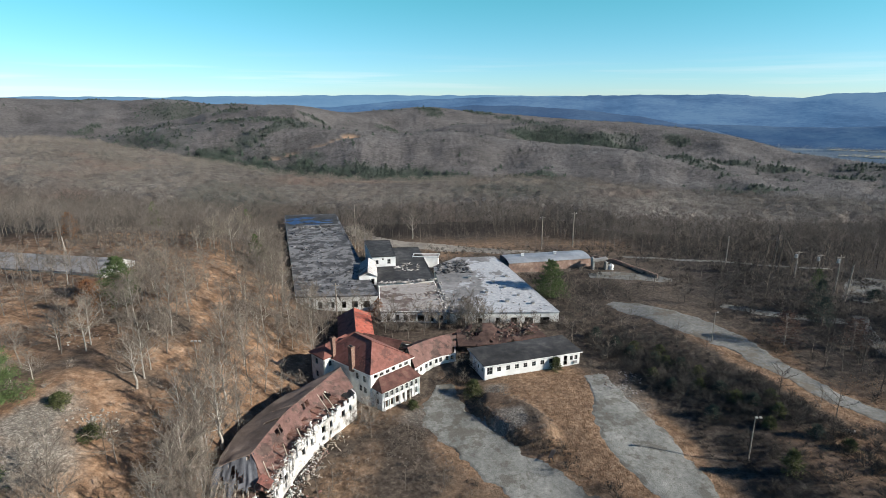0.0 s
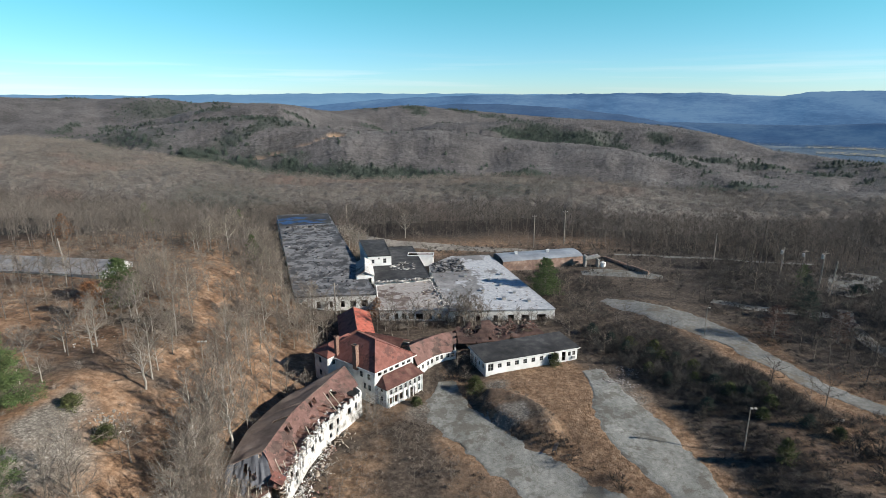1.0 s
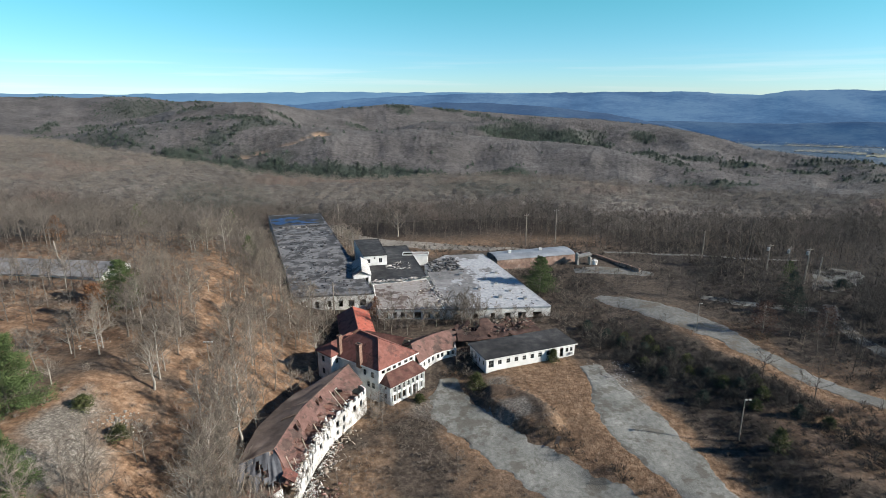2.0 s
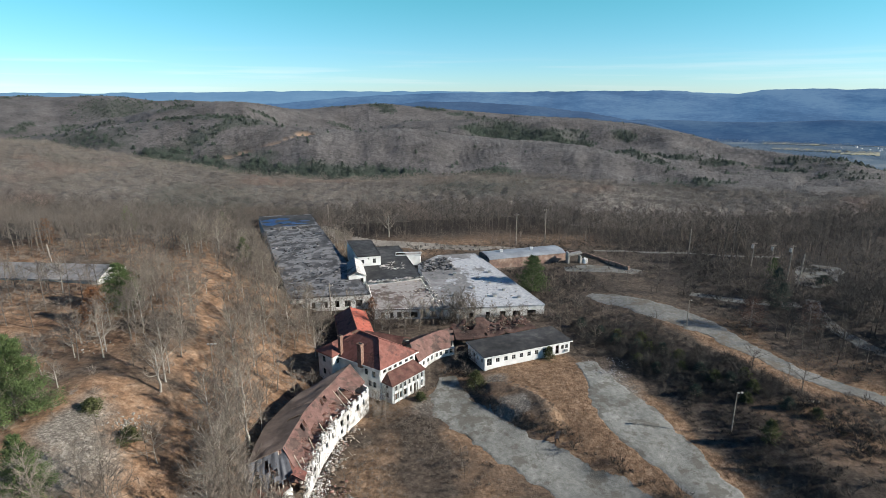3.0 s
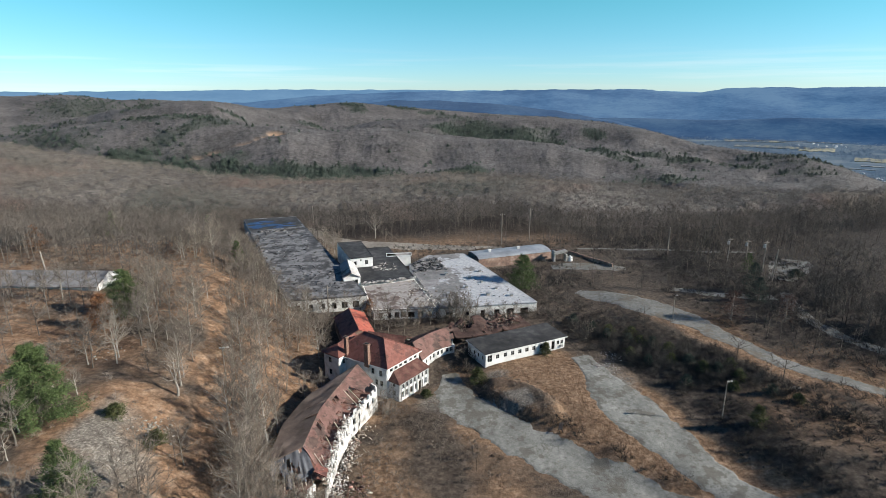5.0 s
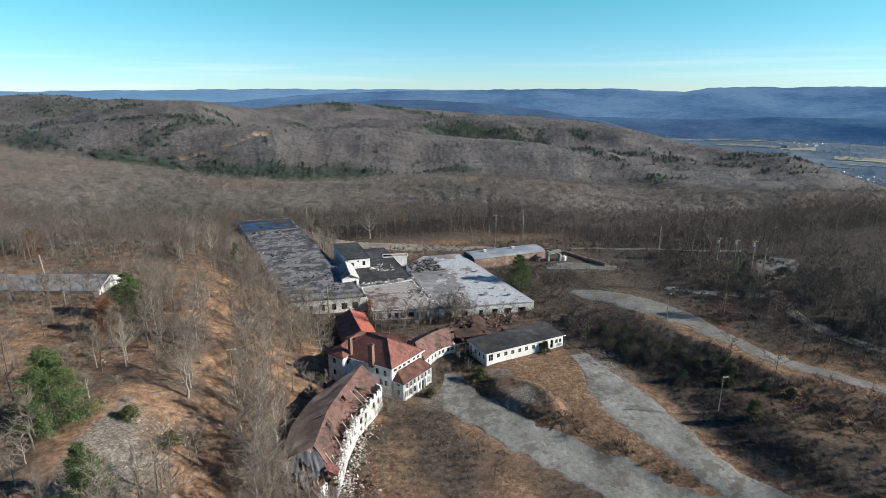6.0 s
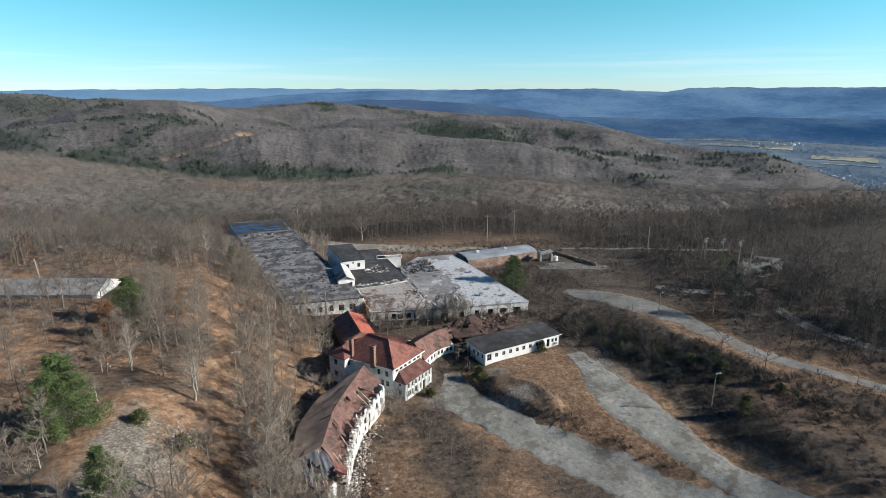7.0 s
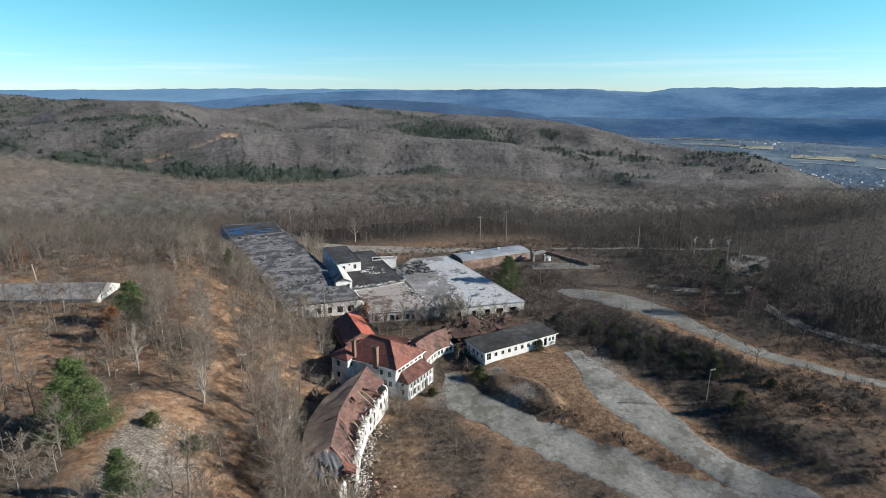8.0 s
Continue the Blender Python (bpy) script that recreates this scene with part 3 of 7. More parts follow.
# crest lines: bearing in degrees, distance and height in metres
BRIM = [(-32, 645, 15), (-28.5, 600, 12), (-25, 560, 6), (-22, 520, 4.5), (-18, 480, 1.3), (-16, 450, -1.2), (-14, 430, -3), (-9.5, 408, -5.5), (-4.5, 397, -6.7), (1, 395, -6.2), (6.5, 394, -4.3), (12.5, 397, -3.7), (18, 400, -5.8), (24, 399, -8.2), (29.5, 393, -9), (35, 392, -8.6), (41, 391, -7.3), (46, 390, -1.8), (52, 394, 2.5)]
RIDGES = [
    ([(-30.5, 1505, -42), (-24, 1453, -18), (-20, 1422, -6), (-16, 1400, 5), (-11.5, 1360, 0), (-8, 1320, -16), (-5.5, 1297, -21), (-2, 1296, -28), (3.5, 1325, -25), (9, 1353, -45), (15, 1332, -58), (20.5, 1290, -58), (26, 1219, -77), (31.5, 1138, -88), (38.5, 1036, -106)], 230, 170),
    ([(4, 1745, -30), (9.5, 1743, -26), (15, 1792, -18), (20.5, 1810, -24), (25, 1789, -36), (29, 1728, -51), (31.5, 1668, -64), (34, 1587, -80), (39, 1466, -82), (42.5, 1386, -81), (46, 1285, -94), (48, 1235, -104)], 220, 230),
    ([(-7.5, 2148, -14), (-5.5, 2147, -3), (-2.5, 2137, 8), (-0.3, 2126, 15), (1.8, 2125, 13), (4, 2125, 3), (9.5, 2143, -13), (15, 2142, -29), (19.5, 2190, -41)], 240, 240),
    ([(-22, 2002, -17), (-20, 1952, 3), (-17.5, 1921, 18), (-14.5, 1900, 28), (-12, 1899, 27), (-10, 1949, 16), (-8, 1998, 2), (-5, 2047, -19)], 300, 260),
    ([(-42, 2600, 62), (-31, 2705, 43), (-27, 2704, 39), (-23, 2603, 42), (-21.5, 2602, 36), (-19.5, 2552, 24), (-17, 2501, 25), (-14.5, 2500, 17), (-11, 2499, -2)], 420, 380),
]


DRIVE = [(7.2, 119, 4.5), (7.7, 113, 7.5), (8.3, 107.3, 11.2), (11.4, 101.3, 12.2), (15.4, 95.2, 11.6), (20.8, 88, 11.2), (28.8, 78, 12), (38.9, 66, 12.8), (48, 56, 13)]
UPPER = [(40.7, 119.5, 5), (41.6, 110.5, 8.5), (41.4, 100, 13.2), (43, 91, 13.0), (45.3, 83, 10.8), (48, 74.5, 8.6), (51, 66, 8), (56, 54, 8)]
ROAD = [(58.5, 162.5, 4), (63.5, 155, 8.5), (71, 144.3, 11.5), (77.6, 132.3, 11.5), (81.5, 117, 7), (86, 103, 6), (93.5, 91, 5.5), (105, 78, 5), (120, 63, 5)]


def curve_points(pts, step=1.2):
    """A smooth line through plan points with a width each."""
    p = [np.array(q, float) for q in pts]
    p = [2 * p[0] - p[1], *p, 2 * p[-1] - p[-2]]
    out = []
    for k in range(1, len(p) - 2):
        n = max(2, int(np.linalg.norm(p[k + 1][:2] - p[k][:2]) / step))
        for t in np.arange(n) / n:
            a, b, c, d = p[k - 1:k + 3]
            out.append(0.5 * (2 * b + (c - a) * t + (2 * a - 5 * b + 4 * c - d) * t * t + (3 * b - a - 3 * c + d) * t ** 3))
    out.append(p[-2])
    return np.array(out)


def off_line(pts, x, y):
    """Distance outside a strip's edge."""
    d = np.full(np.shape(x), 999.0)
    for cx, cy, w in curve_points(pts, 3):
        d = np.minimum(d, np.hypot(x - cx, y - cy) - w / 2)
    return d


def near_track(pts, x, y):
    """Distance from a line of plan points."""
    d = np.full(np.shape(x), 1e4)
    for (x0, y0), (x1, y1) in zip(pts, pts[1:]):
        t = np.clip(((x - x0) * (x1 - x0) + (y - y0) * (y1 - y0)) / ((x1 - x0) ** 2 + (y1 - y0) ** 2), 0, 1)
        d = np.minimum(d, np.hypot(x - x0 - t * (x1 - x0), y - y0 - t * (y1 - y0)))
    return d


def clearing(x, y):
    """The bare orange scar on the far hill with the track that leads up to it, and a pale cut farther right."""
    scar = np.exp(-(((x + 148) / 17) ** 2 + ((y - 1196) / 17) ** 2) ** 2)
    track = 0.45 * ss(5.0, 1.0, near_track([(-150, 1190), (-194, 1148), (-251, 1131), (-300, 1100)], x, y)) * 0.8
    return np.maximum.reduce([scar, track, np.exp(-(((x - 204) / 22) ** 2 + ((y - 1500) / 14) ** 2) ** 2) * 0.7])


def cover(x, y):
    """Weights of straw grass, leaf litter, stony soil and wood floor; the wood floor also darkens shaded ground."""
    n1, n2 = fbm(x, y, 26, 3, 31), fbm(x, y, 11, 2, 41)
    litter = ss(-17, -27, x) * ss(240, 190, y) * (0.52 + 0.45 * n1 + 0.35 * n2)
    track = np.exp(-((x + 36.6 + 0.143 * (y - 60)) / 2.2) ** 2) * ss(165, 140, y)
    litter = np.maximum(litter, track)
    side = ((x - 13) * 45 + (y - 120) * 27) / 52.5
    du, dr, dd = off_line(UPPER, x, y), off_line(ROAD, x, y), off_line(DRIVE, x, y)
    mound = ss(1.25, 1.0, mound_reach(x, y)[0])
    straw = ss(-6, -3.5, side) * ss(24, 18, du) * ss(44, 38, x + 0.1 * (y - 100)) * ss(127, 122, y) * (0.95 + 0.55 * n2) * (1 - 0.9 * mound)
    straw = np.maximum(straw, ss(4.5, 1.5, du + 2.0 * n2) * ss(118, 106, y))
    straw = np.maximum(straw, ss(5, 1.0, dr + 2.5 * n2) * (0.6 + 0.5 * n1) * (1 - 0.75 * ss(125, 142, y)))
    straw = np.maximum(straw, ss(4, 0, dd) * ss(-6, -3.5, side) * 0.9)
    straw = np.maximum(straw, ss(-20, -12, x) * ss(16, 4, side) * ss(130, 110, y) * (0.72 + 0.45 * n1 + 0.5 * n2))
    straw = np.maximum(straw, ss(80, 92, x) * ss(150, 110, x) * (0.02 + 0.5 * n1) * ss(150, 120, y))
    straw = np.maximum(straw, ss(-70, -40, x) * ss(120, 80, x) * ss(205, 220, y) * ss(285, 262, y) * (0.42 + 0.5 * n1))
    straw = np.maximum(straw, np.exp(-((x + 62) / 22) ** 2 - ((y - 163) / 12) ** 2) * 0.95)
    straw = np.maximum(straw, ss(60, 70, x) * ss(106, 92, y) * ss(110, 95, x) * (0.14 + 0.5 * n1 + 0.35 * n2))
    stone = np.exp(-((x + 53) / 9) ** 2 - ((y - 80) / 15) ** 2) * (0.36 + 0.9 * n2)
    stone = np.maximum(stone, np.exp(-((x - 19.6) / 3.6) ** 4 - ((y - 103.2) / 3.0) ** 4) * 1.2)
    stone = np.maximum(stone, np.exp(-((x - 18.6) / 3) ** 2 - ((y - 115.2) / 2.2) ** 2) * 0.95)
    stone = np.maximum(stone, np.exp(-((x - 1.8) / 3.5) ** 2 - ((y - 106) / 7) ** 2) * (0.5 + 0.8 * n2))
    stone = np.maximum(stone, np.exp(-((x - 45) / 5) ** 2 - ((y - 108) / 12) ** 2) * 0.75)
    scar = clearing(x, y)
    litter = np.maximum(litter, scar)
    # beyond the road the dark floor colour also carries the trees' shade
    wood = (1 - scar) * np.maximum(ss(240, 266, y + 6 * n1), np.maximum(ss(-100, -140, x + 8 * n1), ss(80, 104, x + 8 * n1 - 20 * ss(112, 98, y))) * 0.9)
    # bank: dark floor painted in for the shade under its brush
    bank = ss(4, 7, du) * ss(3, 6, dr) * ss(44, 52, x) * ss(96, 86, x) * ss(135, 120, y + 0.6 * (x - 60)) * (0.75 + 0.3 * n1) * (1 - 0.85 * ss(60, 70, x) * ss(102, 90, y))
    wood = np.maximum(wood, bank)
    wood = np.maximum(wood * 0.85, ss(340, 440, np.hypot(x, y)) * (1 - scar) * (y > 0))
    return np.stack([np.clip(straw, 0, 1), np.clip(litter, 0, 1), np.clip(stone, 0, 1), np.clip(wood, 0, 1)], -1)


def spaced(lo, hi, step, out_lo, out_hi, grow):
    v = list(np.arange(lo, hi + step / 2, step))
    s_ = step
    while v[-1] < out_hi:
        s_ *= grow
        v.append(min(out_hi, v[-1] + s_))
    s_ = step
    while v[0] > out_lo:
        s_ *= grow
        v.insert(0, max(out_lo, v[0] - s_))
    return np.array(v)


def build_ground():
    xs, ys = spaced(-75, 100, 1.1, -3400, 3400, 1.055), spaced(60, 180, 1.1, -1600, 3500, 1.055)
    gx, gy = np.meshgrid(xs, ys)
    gz = land(gx, gy) - 7 * ss(520, 760, np.hypot(gx, gy)) * (gy > 0)
    co = np.stack([gx, gy, gz], -1).reshape(-1, 3)
    nx, ny = len(xs), len(ys)
    i = (np.arange(ny - 1)[:, None] * nx + np.arange(nx - 1)[None, :]).ravel()
    quads = np.stack([i, i + 1, i + 1 + nx, i + nx], -1)
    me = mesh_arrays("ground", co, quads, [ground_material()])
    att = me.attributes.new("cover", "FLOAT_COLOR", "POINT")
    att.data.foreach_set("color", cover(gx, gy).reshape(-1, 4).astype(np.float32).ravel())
    me.polygons.foreach_set("use_smooth", np.ones(len(quads), bool))
    return tagged(new("ground", me), "hilltop ground with leaf litter, straw grass and stony soil", "ground", kind="structure")


build_ground()


def strip(name, pts, material, label, category, lift=0.07, ragged=0.8, seed=0, kind="structure"):
    """A worn paved strip draped over the ground, with a broken rim of some thickness."""
    c = curve_points(pts, 0.5)
    t = np.gradient(c[:, :2], axis=0)
    t /= np.linalg.norm(t, axis=1)[:, None]
    nrm = np.stack([t[:, 1], -t[:, 0]], -1)
    cols = 14
    f = np.linspace(-1, 1, cols)
    half = c[:, 2:3] / 2 * np.ones((1, cols))
    half = half + ragged * np.abs(f) ** 3 * (0.8 * fbm(c[:, 0:1] + 50 * np.sign(f), c[:, 1:2], 7, 2, seed) + 0.6 * fbm(c[:, 0:1] + 50 * np.sign(f), c[:, 1:2], 1.3, 2, seed + 3))
    px, py = c[:, 0:1] + nrm[:, 0:1] * half * f, c[:, 1:2] + nrm[:, 1:2] * half * f
    z = land(px, py) + lift
    z[:, [0, -1]] -= lift + 0.15
    co = np.stack([px, py, z], -1).reshape(-1, 3)
    i = (np.arange(len(c) - 1)[:, None] * cols + np.arange(cols - 1)[None, :]).ravel()
    me = mesh_arrays(name, co, np.stack([i, i + cols, i + cols + 1, i + 1], -1), [M[material]])
    return tagged(new(name, me), label, category, kind=kind)


strip("pavement_drive", DRIVE, "asphalt", "cracked grey asphalt drive below the house", "driveway", ragged=1.7, seed=1)
strip("pavement_upper", UPPER, "asphalt", "cracked grey asphalt terrace beside the annex", "pavement", ragged=1.2, seed=2)
strip("road", ROAD, "road", "overgrown grey road curving past the ruins", "road", ragged=1.3, seed=3)
strip("road_clearing", [(-36, 292, 6), (-28, 272, 9), (-17, 254, 13), (-2, 243, 15), (14, 235, 14), (30, 228, 10), (50, 224, 5)], "gravel", "pale gravel track through the clearing behind the roofs", "track", ragged=2.0, seed=4)
strip("pavement_lot", [(129, 157, 8), (136.5, 163.5, 12), (144, 170.5, 15), (151, 177, 15), (156, 181, 10)], "road", "grey parking lot among bare trees", "parking lot", seed=5)
strip("pavement_pad", [(60, 190, 5), (68, 189, 9), (77, 187, 8), (86, 183, 5)], "road", "grey concrete pad beside the arched shed", "pavement", seed=6)
strip("road_far", [(80, 214, 2), (92, 213.5, 3.4), (108, 207, 3), (124, 200, 3), (150, 196, 3)], "road", "narrow pale lane among trees", "track", seed=7)
strip("road_woods", [(121, 146, 4), (114, 133, 4.5), (111, 122, 4.5), (112.5, 110, 4.5), (118, 98, 4.5), (126, 86, 4.5)], "road", "shaded grey lane under bare trees", "lane", seed=8)
strip("road_woods_back", [(89, 157, 4), (97, 150, 5), (106, 145, 5), (115, 143, 4)], "road", "shaded grey lane under bare trees", "lane", seed=9)


# ---- distance ----
def far_ridge(name, crest, foot_r, crest_r, az0, az1, material, label, seed, rough=1.0):
    """A long wooded ridge on an arc at the edge of the land: foot, shoulder, crest and back."""
    az = np.radians(np.linspace(az0, az1, 260))
    h = np.interp(np.degrees(az), [c[0] for c in crest], [c[1] for c in crest])
    h = h + rough * (4 * fbm(np.degrees(az) * 100, az * 0, 140, 4, seed) + 1.5 * fbm(np.degrees(az) * 100, az * 0, 14, 2, seed + 5))
    rows = []
    for q in np.linspace(0, 1.15, 16):
        r = foot_r + (crest_r - foot_r) * q
        shape = ss(0, 1, q) if q <= 1 else 1 - 3 * (q - 1)
        wob = 22 * rough * fbm(np.degrees(az) * 60, q * 900 + az * 0, 420, 3, seed + 9) * (1 - abs(2 * min(q, 1) - 1))
        rows.append(np.stack([-10 + r * np.sin(az), r * np.cos(az), -175 + (h + 175) * shape + wob], -1))
    co = np.concatenate(rows)
    n = len(az)
    i = (np.arange(len(rows) - 1)[:, None] * n + np.arange(n - 1)[None, :]).ravel()
    me = mesh_arrays(name, co, np.stack([i, i + 1, i + 1 + n, i + n], -1), [material])
    me.polygons.foreach_set("use_smooth", np.ones(len(me.polygons), bool))
    return tagged(new(name, me), label, "ridge", kind="structure")


# emission blues carry the haze, paler with distance
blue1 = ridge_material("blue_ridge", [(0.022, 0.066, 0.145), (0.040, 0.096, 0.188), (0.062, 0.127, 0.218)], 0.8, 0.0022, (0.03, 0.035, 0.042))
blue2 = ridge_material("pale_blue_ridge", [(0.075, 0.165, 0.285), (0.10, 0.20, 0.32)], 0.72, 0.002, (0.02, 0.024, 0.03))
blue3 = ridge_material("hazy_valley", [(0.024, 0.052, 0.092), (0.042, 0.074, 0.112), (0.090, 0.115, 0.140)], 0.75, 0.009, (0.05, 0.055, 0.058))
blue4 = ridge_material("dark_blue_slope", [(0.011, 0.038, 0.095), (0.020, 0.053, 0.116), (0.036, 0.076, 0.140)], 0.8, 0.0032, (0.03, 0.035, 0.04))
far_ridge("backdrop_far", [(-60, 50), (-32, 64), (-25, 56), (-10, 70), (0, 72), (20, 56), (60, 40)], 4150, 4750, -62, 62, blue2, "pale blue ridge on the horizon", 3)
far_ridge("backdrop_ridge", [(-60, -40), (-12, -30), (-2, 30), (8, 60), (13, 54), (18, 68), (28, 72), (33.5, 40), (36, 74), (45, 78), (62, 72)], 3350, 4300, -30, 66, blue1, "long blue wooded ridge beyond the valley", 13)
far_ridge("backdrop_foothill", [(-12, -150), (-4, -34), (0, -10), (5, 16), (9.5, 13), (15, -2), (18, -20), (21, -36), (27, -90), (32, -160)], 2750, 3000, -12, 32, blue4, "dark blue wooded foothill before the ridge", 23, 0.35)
# shade on the steep lower slope is put into its darker blue
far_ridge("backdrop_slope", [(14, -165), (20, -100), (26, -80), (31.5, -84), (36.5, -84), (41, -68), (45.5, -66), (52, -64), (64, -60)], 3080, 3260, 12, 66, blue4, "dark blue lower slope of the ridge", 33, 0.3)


def valley_floor():
    """The broad valley far off to one side: floor, pale fields and scattered white houses."""
    az, r = np.radians(np.linspace(10, 68, 60)), np.linspace(1150, 3560, 60)
    ga, gr = np.meshgrid(az, r)
    gx, gy = -10 + gr * np.sin(ga), gr * np.cos(ga)
    z = -171 + 3 * fbm(gx, gy, 300, 2, 77)
    co = np.stack([gx, gy, z], -1).reshape(-1, 3)
    i = (np.arange(59)[:, None] * 60 + np.arange(59)[None, :]).ravel()
    # the floor carries blue haze as a faint glow of its own
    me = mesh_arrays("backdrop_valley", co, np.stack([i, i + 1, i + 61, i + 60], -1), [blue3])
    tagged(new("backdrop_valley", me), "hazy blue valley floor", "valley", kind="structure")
    rng = np.random.default_rng(5)

    def at(deg, r_, lift=4.0):
        return (-10 + r_ * math.sin(radians(deg)), r_ * math.cos(radians(deg)), -171 + lift)

    for a0, a1, r0, r1, mt in ((36.2, 41.0, 2980, 3050, "field"), (37.0, 42.5, 2700, 2800, "field"), (42.0, 44.6, 2640, 2780, "field"), (46.0, 50.6, 2330, 2460, "field"), (31.2, 33.2, 2800, 2850, "palefield"), (36.8, 45.0, 3075, 3092, "palefield"),
                               (39.0, 42.2, 2330, 2360, "palefield"), (42.5, 47.5, 2090, 2105, "palefield"), (46.5, 51.0, 2190, 2205, "palefield"), (51.5, 56, 2500, 2640, "field"), (52, 56, 2150, 2180, "palefield")):
        bm = bmesh.new()
        n = 10
        wob = min(14, (r1 - r0) * 0.15)
        ring = [at(a0 + (a1 - a0) * k / n, r0 + wob * rng.normal(), 5) for k in range(n + 1)] + [at(a1 - (a1 - a0) * k / n, r1 + wob * rng.normal(), 5) for k in range(n + 1)]
        slab(bm, ring, 2.0)
        f = part("field", bm, mt, None)
        tagged(f, "pale stubble field in the far valley" if mt == "field" else "pale strip of bare land in the far valley", "field", kind="structure")
    box = np.array([(i_, j_, k_) for i_ in (-0.5, 0.5) for j_ in (-0.5, 0.5) for k_ in (0, 1)], float)
    tri = np.array([(0, 1, 3), (0, 3, 2), (4, 6, 7), (4, 7, 5), (0, 4, 5), (0, 5, 1), (2, 3, 7), (2, 7, 6), (1, 5, 7), (1, 7, 3)])
    vs, ts = [], []
    for k in range(150):
        c = ((46.5, 1850, 1.6, 60), (51, 1800, 2.4, 90), (47.5, 1600, 1.3, 30), (42, 1330, 0.8, 12), (43, 2900, 1.6, 60))[int(rng.choice(5, p=(0.36, 0.28, 0.16, 0.12, 0.08)))]
        p = np.array(at(c[0] + rng.normal() * c[2], c[1] + rng.normal() * c[3], 2))
        ts.append(tri + 8 * len(vs))
        turn = rng.uniform(0, 3)
        q = box * np.array([rng.uniform(5, 9), rng.uniform(4, 6), rng.uniform(2.5, 4.5)])
        vs.append(np.stack([q[:, 0] * math.cos(turn) - q[:, 1] * math.sin(turn), q[:, 0] * math.sin(turn) + q[:, 1] * math.cos(turn), q[:, 2]], -1) + p)
    me = mesh_arrays("far_houses", np.concatenate(vs), np.concatenate(ts), [M["farwhite"]])
    tagged(new("far_houses", me), "scattered white houses of a far town", "houses", kind="stuff")


valley_floor()


# ---- buildings ----
def walls_round(parent, poly, z0, z1, material, openings=None, thick=0.3, name="wall", ragged=0.0, skip=()):
    """Walls along a closed plan outline; openings by side, each with a window of its own."""
    for k in range(len(poly)):
        if k in skip:
            continue
        a, b = poly[k], poly[(k + 1) % len(poly)]
        ops = (openings or {}).get(k, [])
        w = part(name, wall_bm(a, b, z0, z1, thick, [o[:4] for o in ops], ragged, k), material, parent)
        for o in ops:
            if len(o) > 4 and o[4]:
                window(w, a, b, o[0], o[1], z0 + o[2], z0 + o[3], name=o[4], pane=o[4] == "window")


def even(s0, s1, n, w, h0, h1, kind="window"):
    jit = [0.0 if kind else w * (0.5 * math.sin(7.3 * k + n)) for k in range(n)]
    return [(s0 + (s1 - s0) * (k + 0.5) / n - w / 2 + jit[k], s0 + (s1 - s0) * (k + 0.5) / n + w / 2 + jit[k] * 0.3, h0, h1, kind) for k in range(n)]


def build_annex():
    ob = thing("annex_building", (27.7, 122.2, 0), "long single-storey white annex with a flat black felt roof", "building")
    f0, f1 = Vector((16.4, 119.0)), Vector((39.0, 125.4))
    d = Vector((-2.6, 6.9))
    poly = [f0, f1, f1 + d, f0 + d]
    front = [(0.55, 1.85, 1.9, 3.65, "window")] + [(s - 0.48, s + 0.48, 2.35, 3.45, "window") for s in (3.4, 5.6, 7.7, 9.8, 11.9, 14.0, 16.2, 18.1)]
    front += [(19.4, 20.4, 1.3, 3.6, "door_frame"), (21.0, 21.8, 2.35, 3.4, "window"), (22.2, 23.0, 2.35, 3.4, "window")]
    left = [(0.7, 1.4, 2.3, 3.4, "window"), (2.5, 3.2, 2.3, 3.4, "window"), (4.3, 5.0, 2.3, 3.4, "window"), (6.1, 7.0, 1.2, 3.7, "door_frame")]
    for k, (ops, zt) in enumerate(((front, 3.2), ([], 3.2), ([], 3.8), ([(7.38 - o[1], 7.38 - o[0], *o[2:]) for o in left], 3.2))):
        a, b = poly[k], poly[(k + 1) % 4]
        w = part("wall", wall_bm(a, b, -1.0, zt, 0.28, [o[:4] for o in ops]), "whiteclean", ob)
        for o in ops:
            window(w, a, b, o[0], o[1], -1.0 + o[2], -1.0 + o[3], name=o[4], pane=o[4] == "window", bars=1 if o[4] == "window" else 0)
    e = (f1 - f0).normalized()
    dn = d.normalized()
    bm = bmesh.new()
    q = [f0 - e * 0.5 - dn * 0.5, f1 + e * 0.5 - dn * 0.5, f1 + d + e * 0.5 + dn * 0.5, f0 + d - e * 0.5 + dn * 0.5]
    slab(bm, [(p.x, p.y, z) for p, z in zip(q, (3.36, 3.36, 4.02, 4.02))], 0.12)
    roof = part("roof", bm, "blackroof", ob)
    bm = bmesh.new()
    for k in range(4):
        zs = (3.22, 3.22, 3.88, 3.88)
        a, b = q[k], q[(k + 1) % 4]
        beam(bm, (a.x, a.y, zs[k] - 0.06), (b.x, b.y, zs[(k + 1) % 4] - 0.06), 0.08, 0.2)
    part("fascia", bm, "whiteclean", roof, "white fascia board")
    for k in range(3):
        bm = bmesh.new()
        p = f0 + e * (12 + 4 * k) + dn * (5 - 1.2 * k)
        slab(bm, [(p.x, p.y, 3.82 - 0.1 * k), (p.x + 2.4, p.y + 0.4, 3.82 - 0.1 * k), (p.x + 2.0, p.y + 1.6, 3.95 - 0.1 * k), (p.x + 0.2, p.y + 1.3, 3.93 - 0.1 * k)], 0.02)
        part("roof_patch", bm, "blackroof", roof)
    bm = bmesh.new()
    p = f0 + e * 22.3 - dn * 0.35
    add_box(bm, (p.x, p.y, 0.95), (0.8, 0.5, 0.5), Matrix.Rotation(math.atan2(e.y, e.x), 3, "Z"))
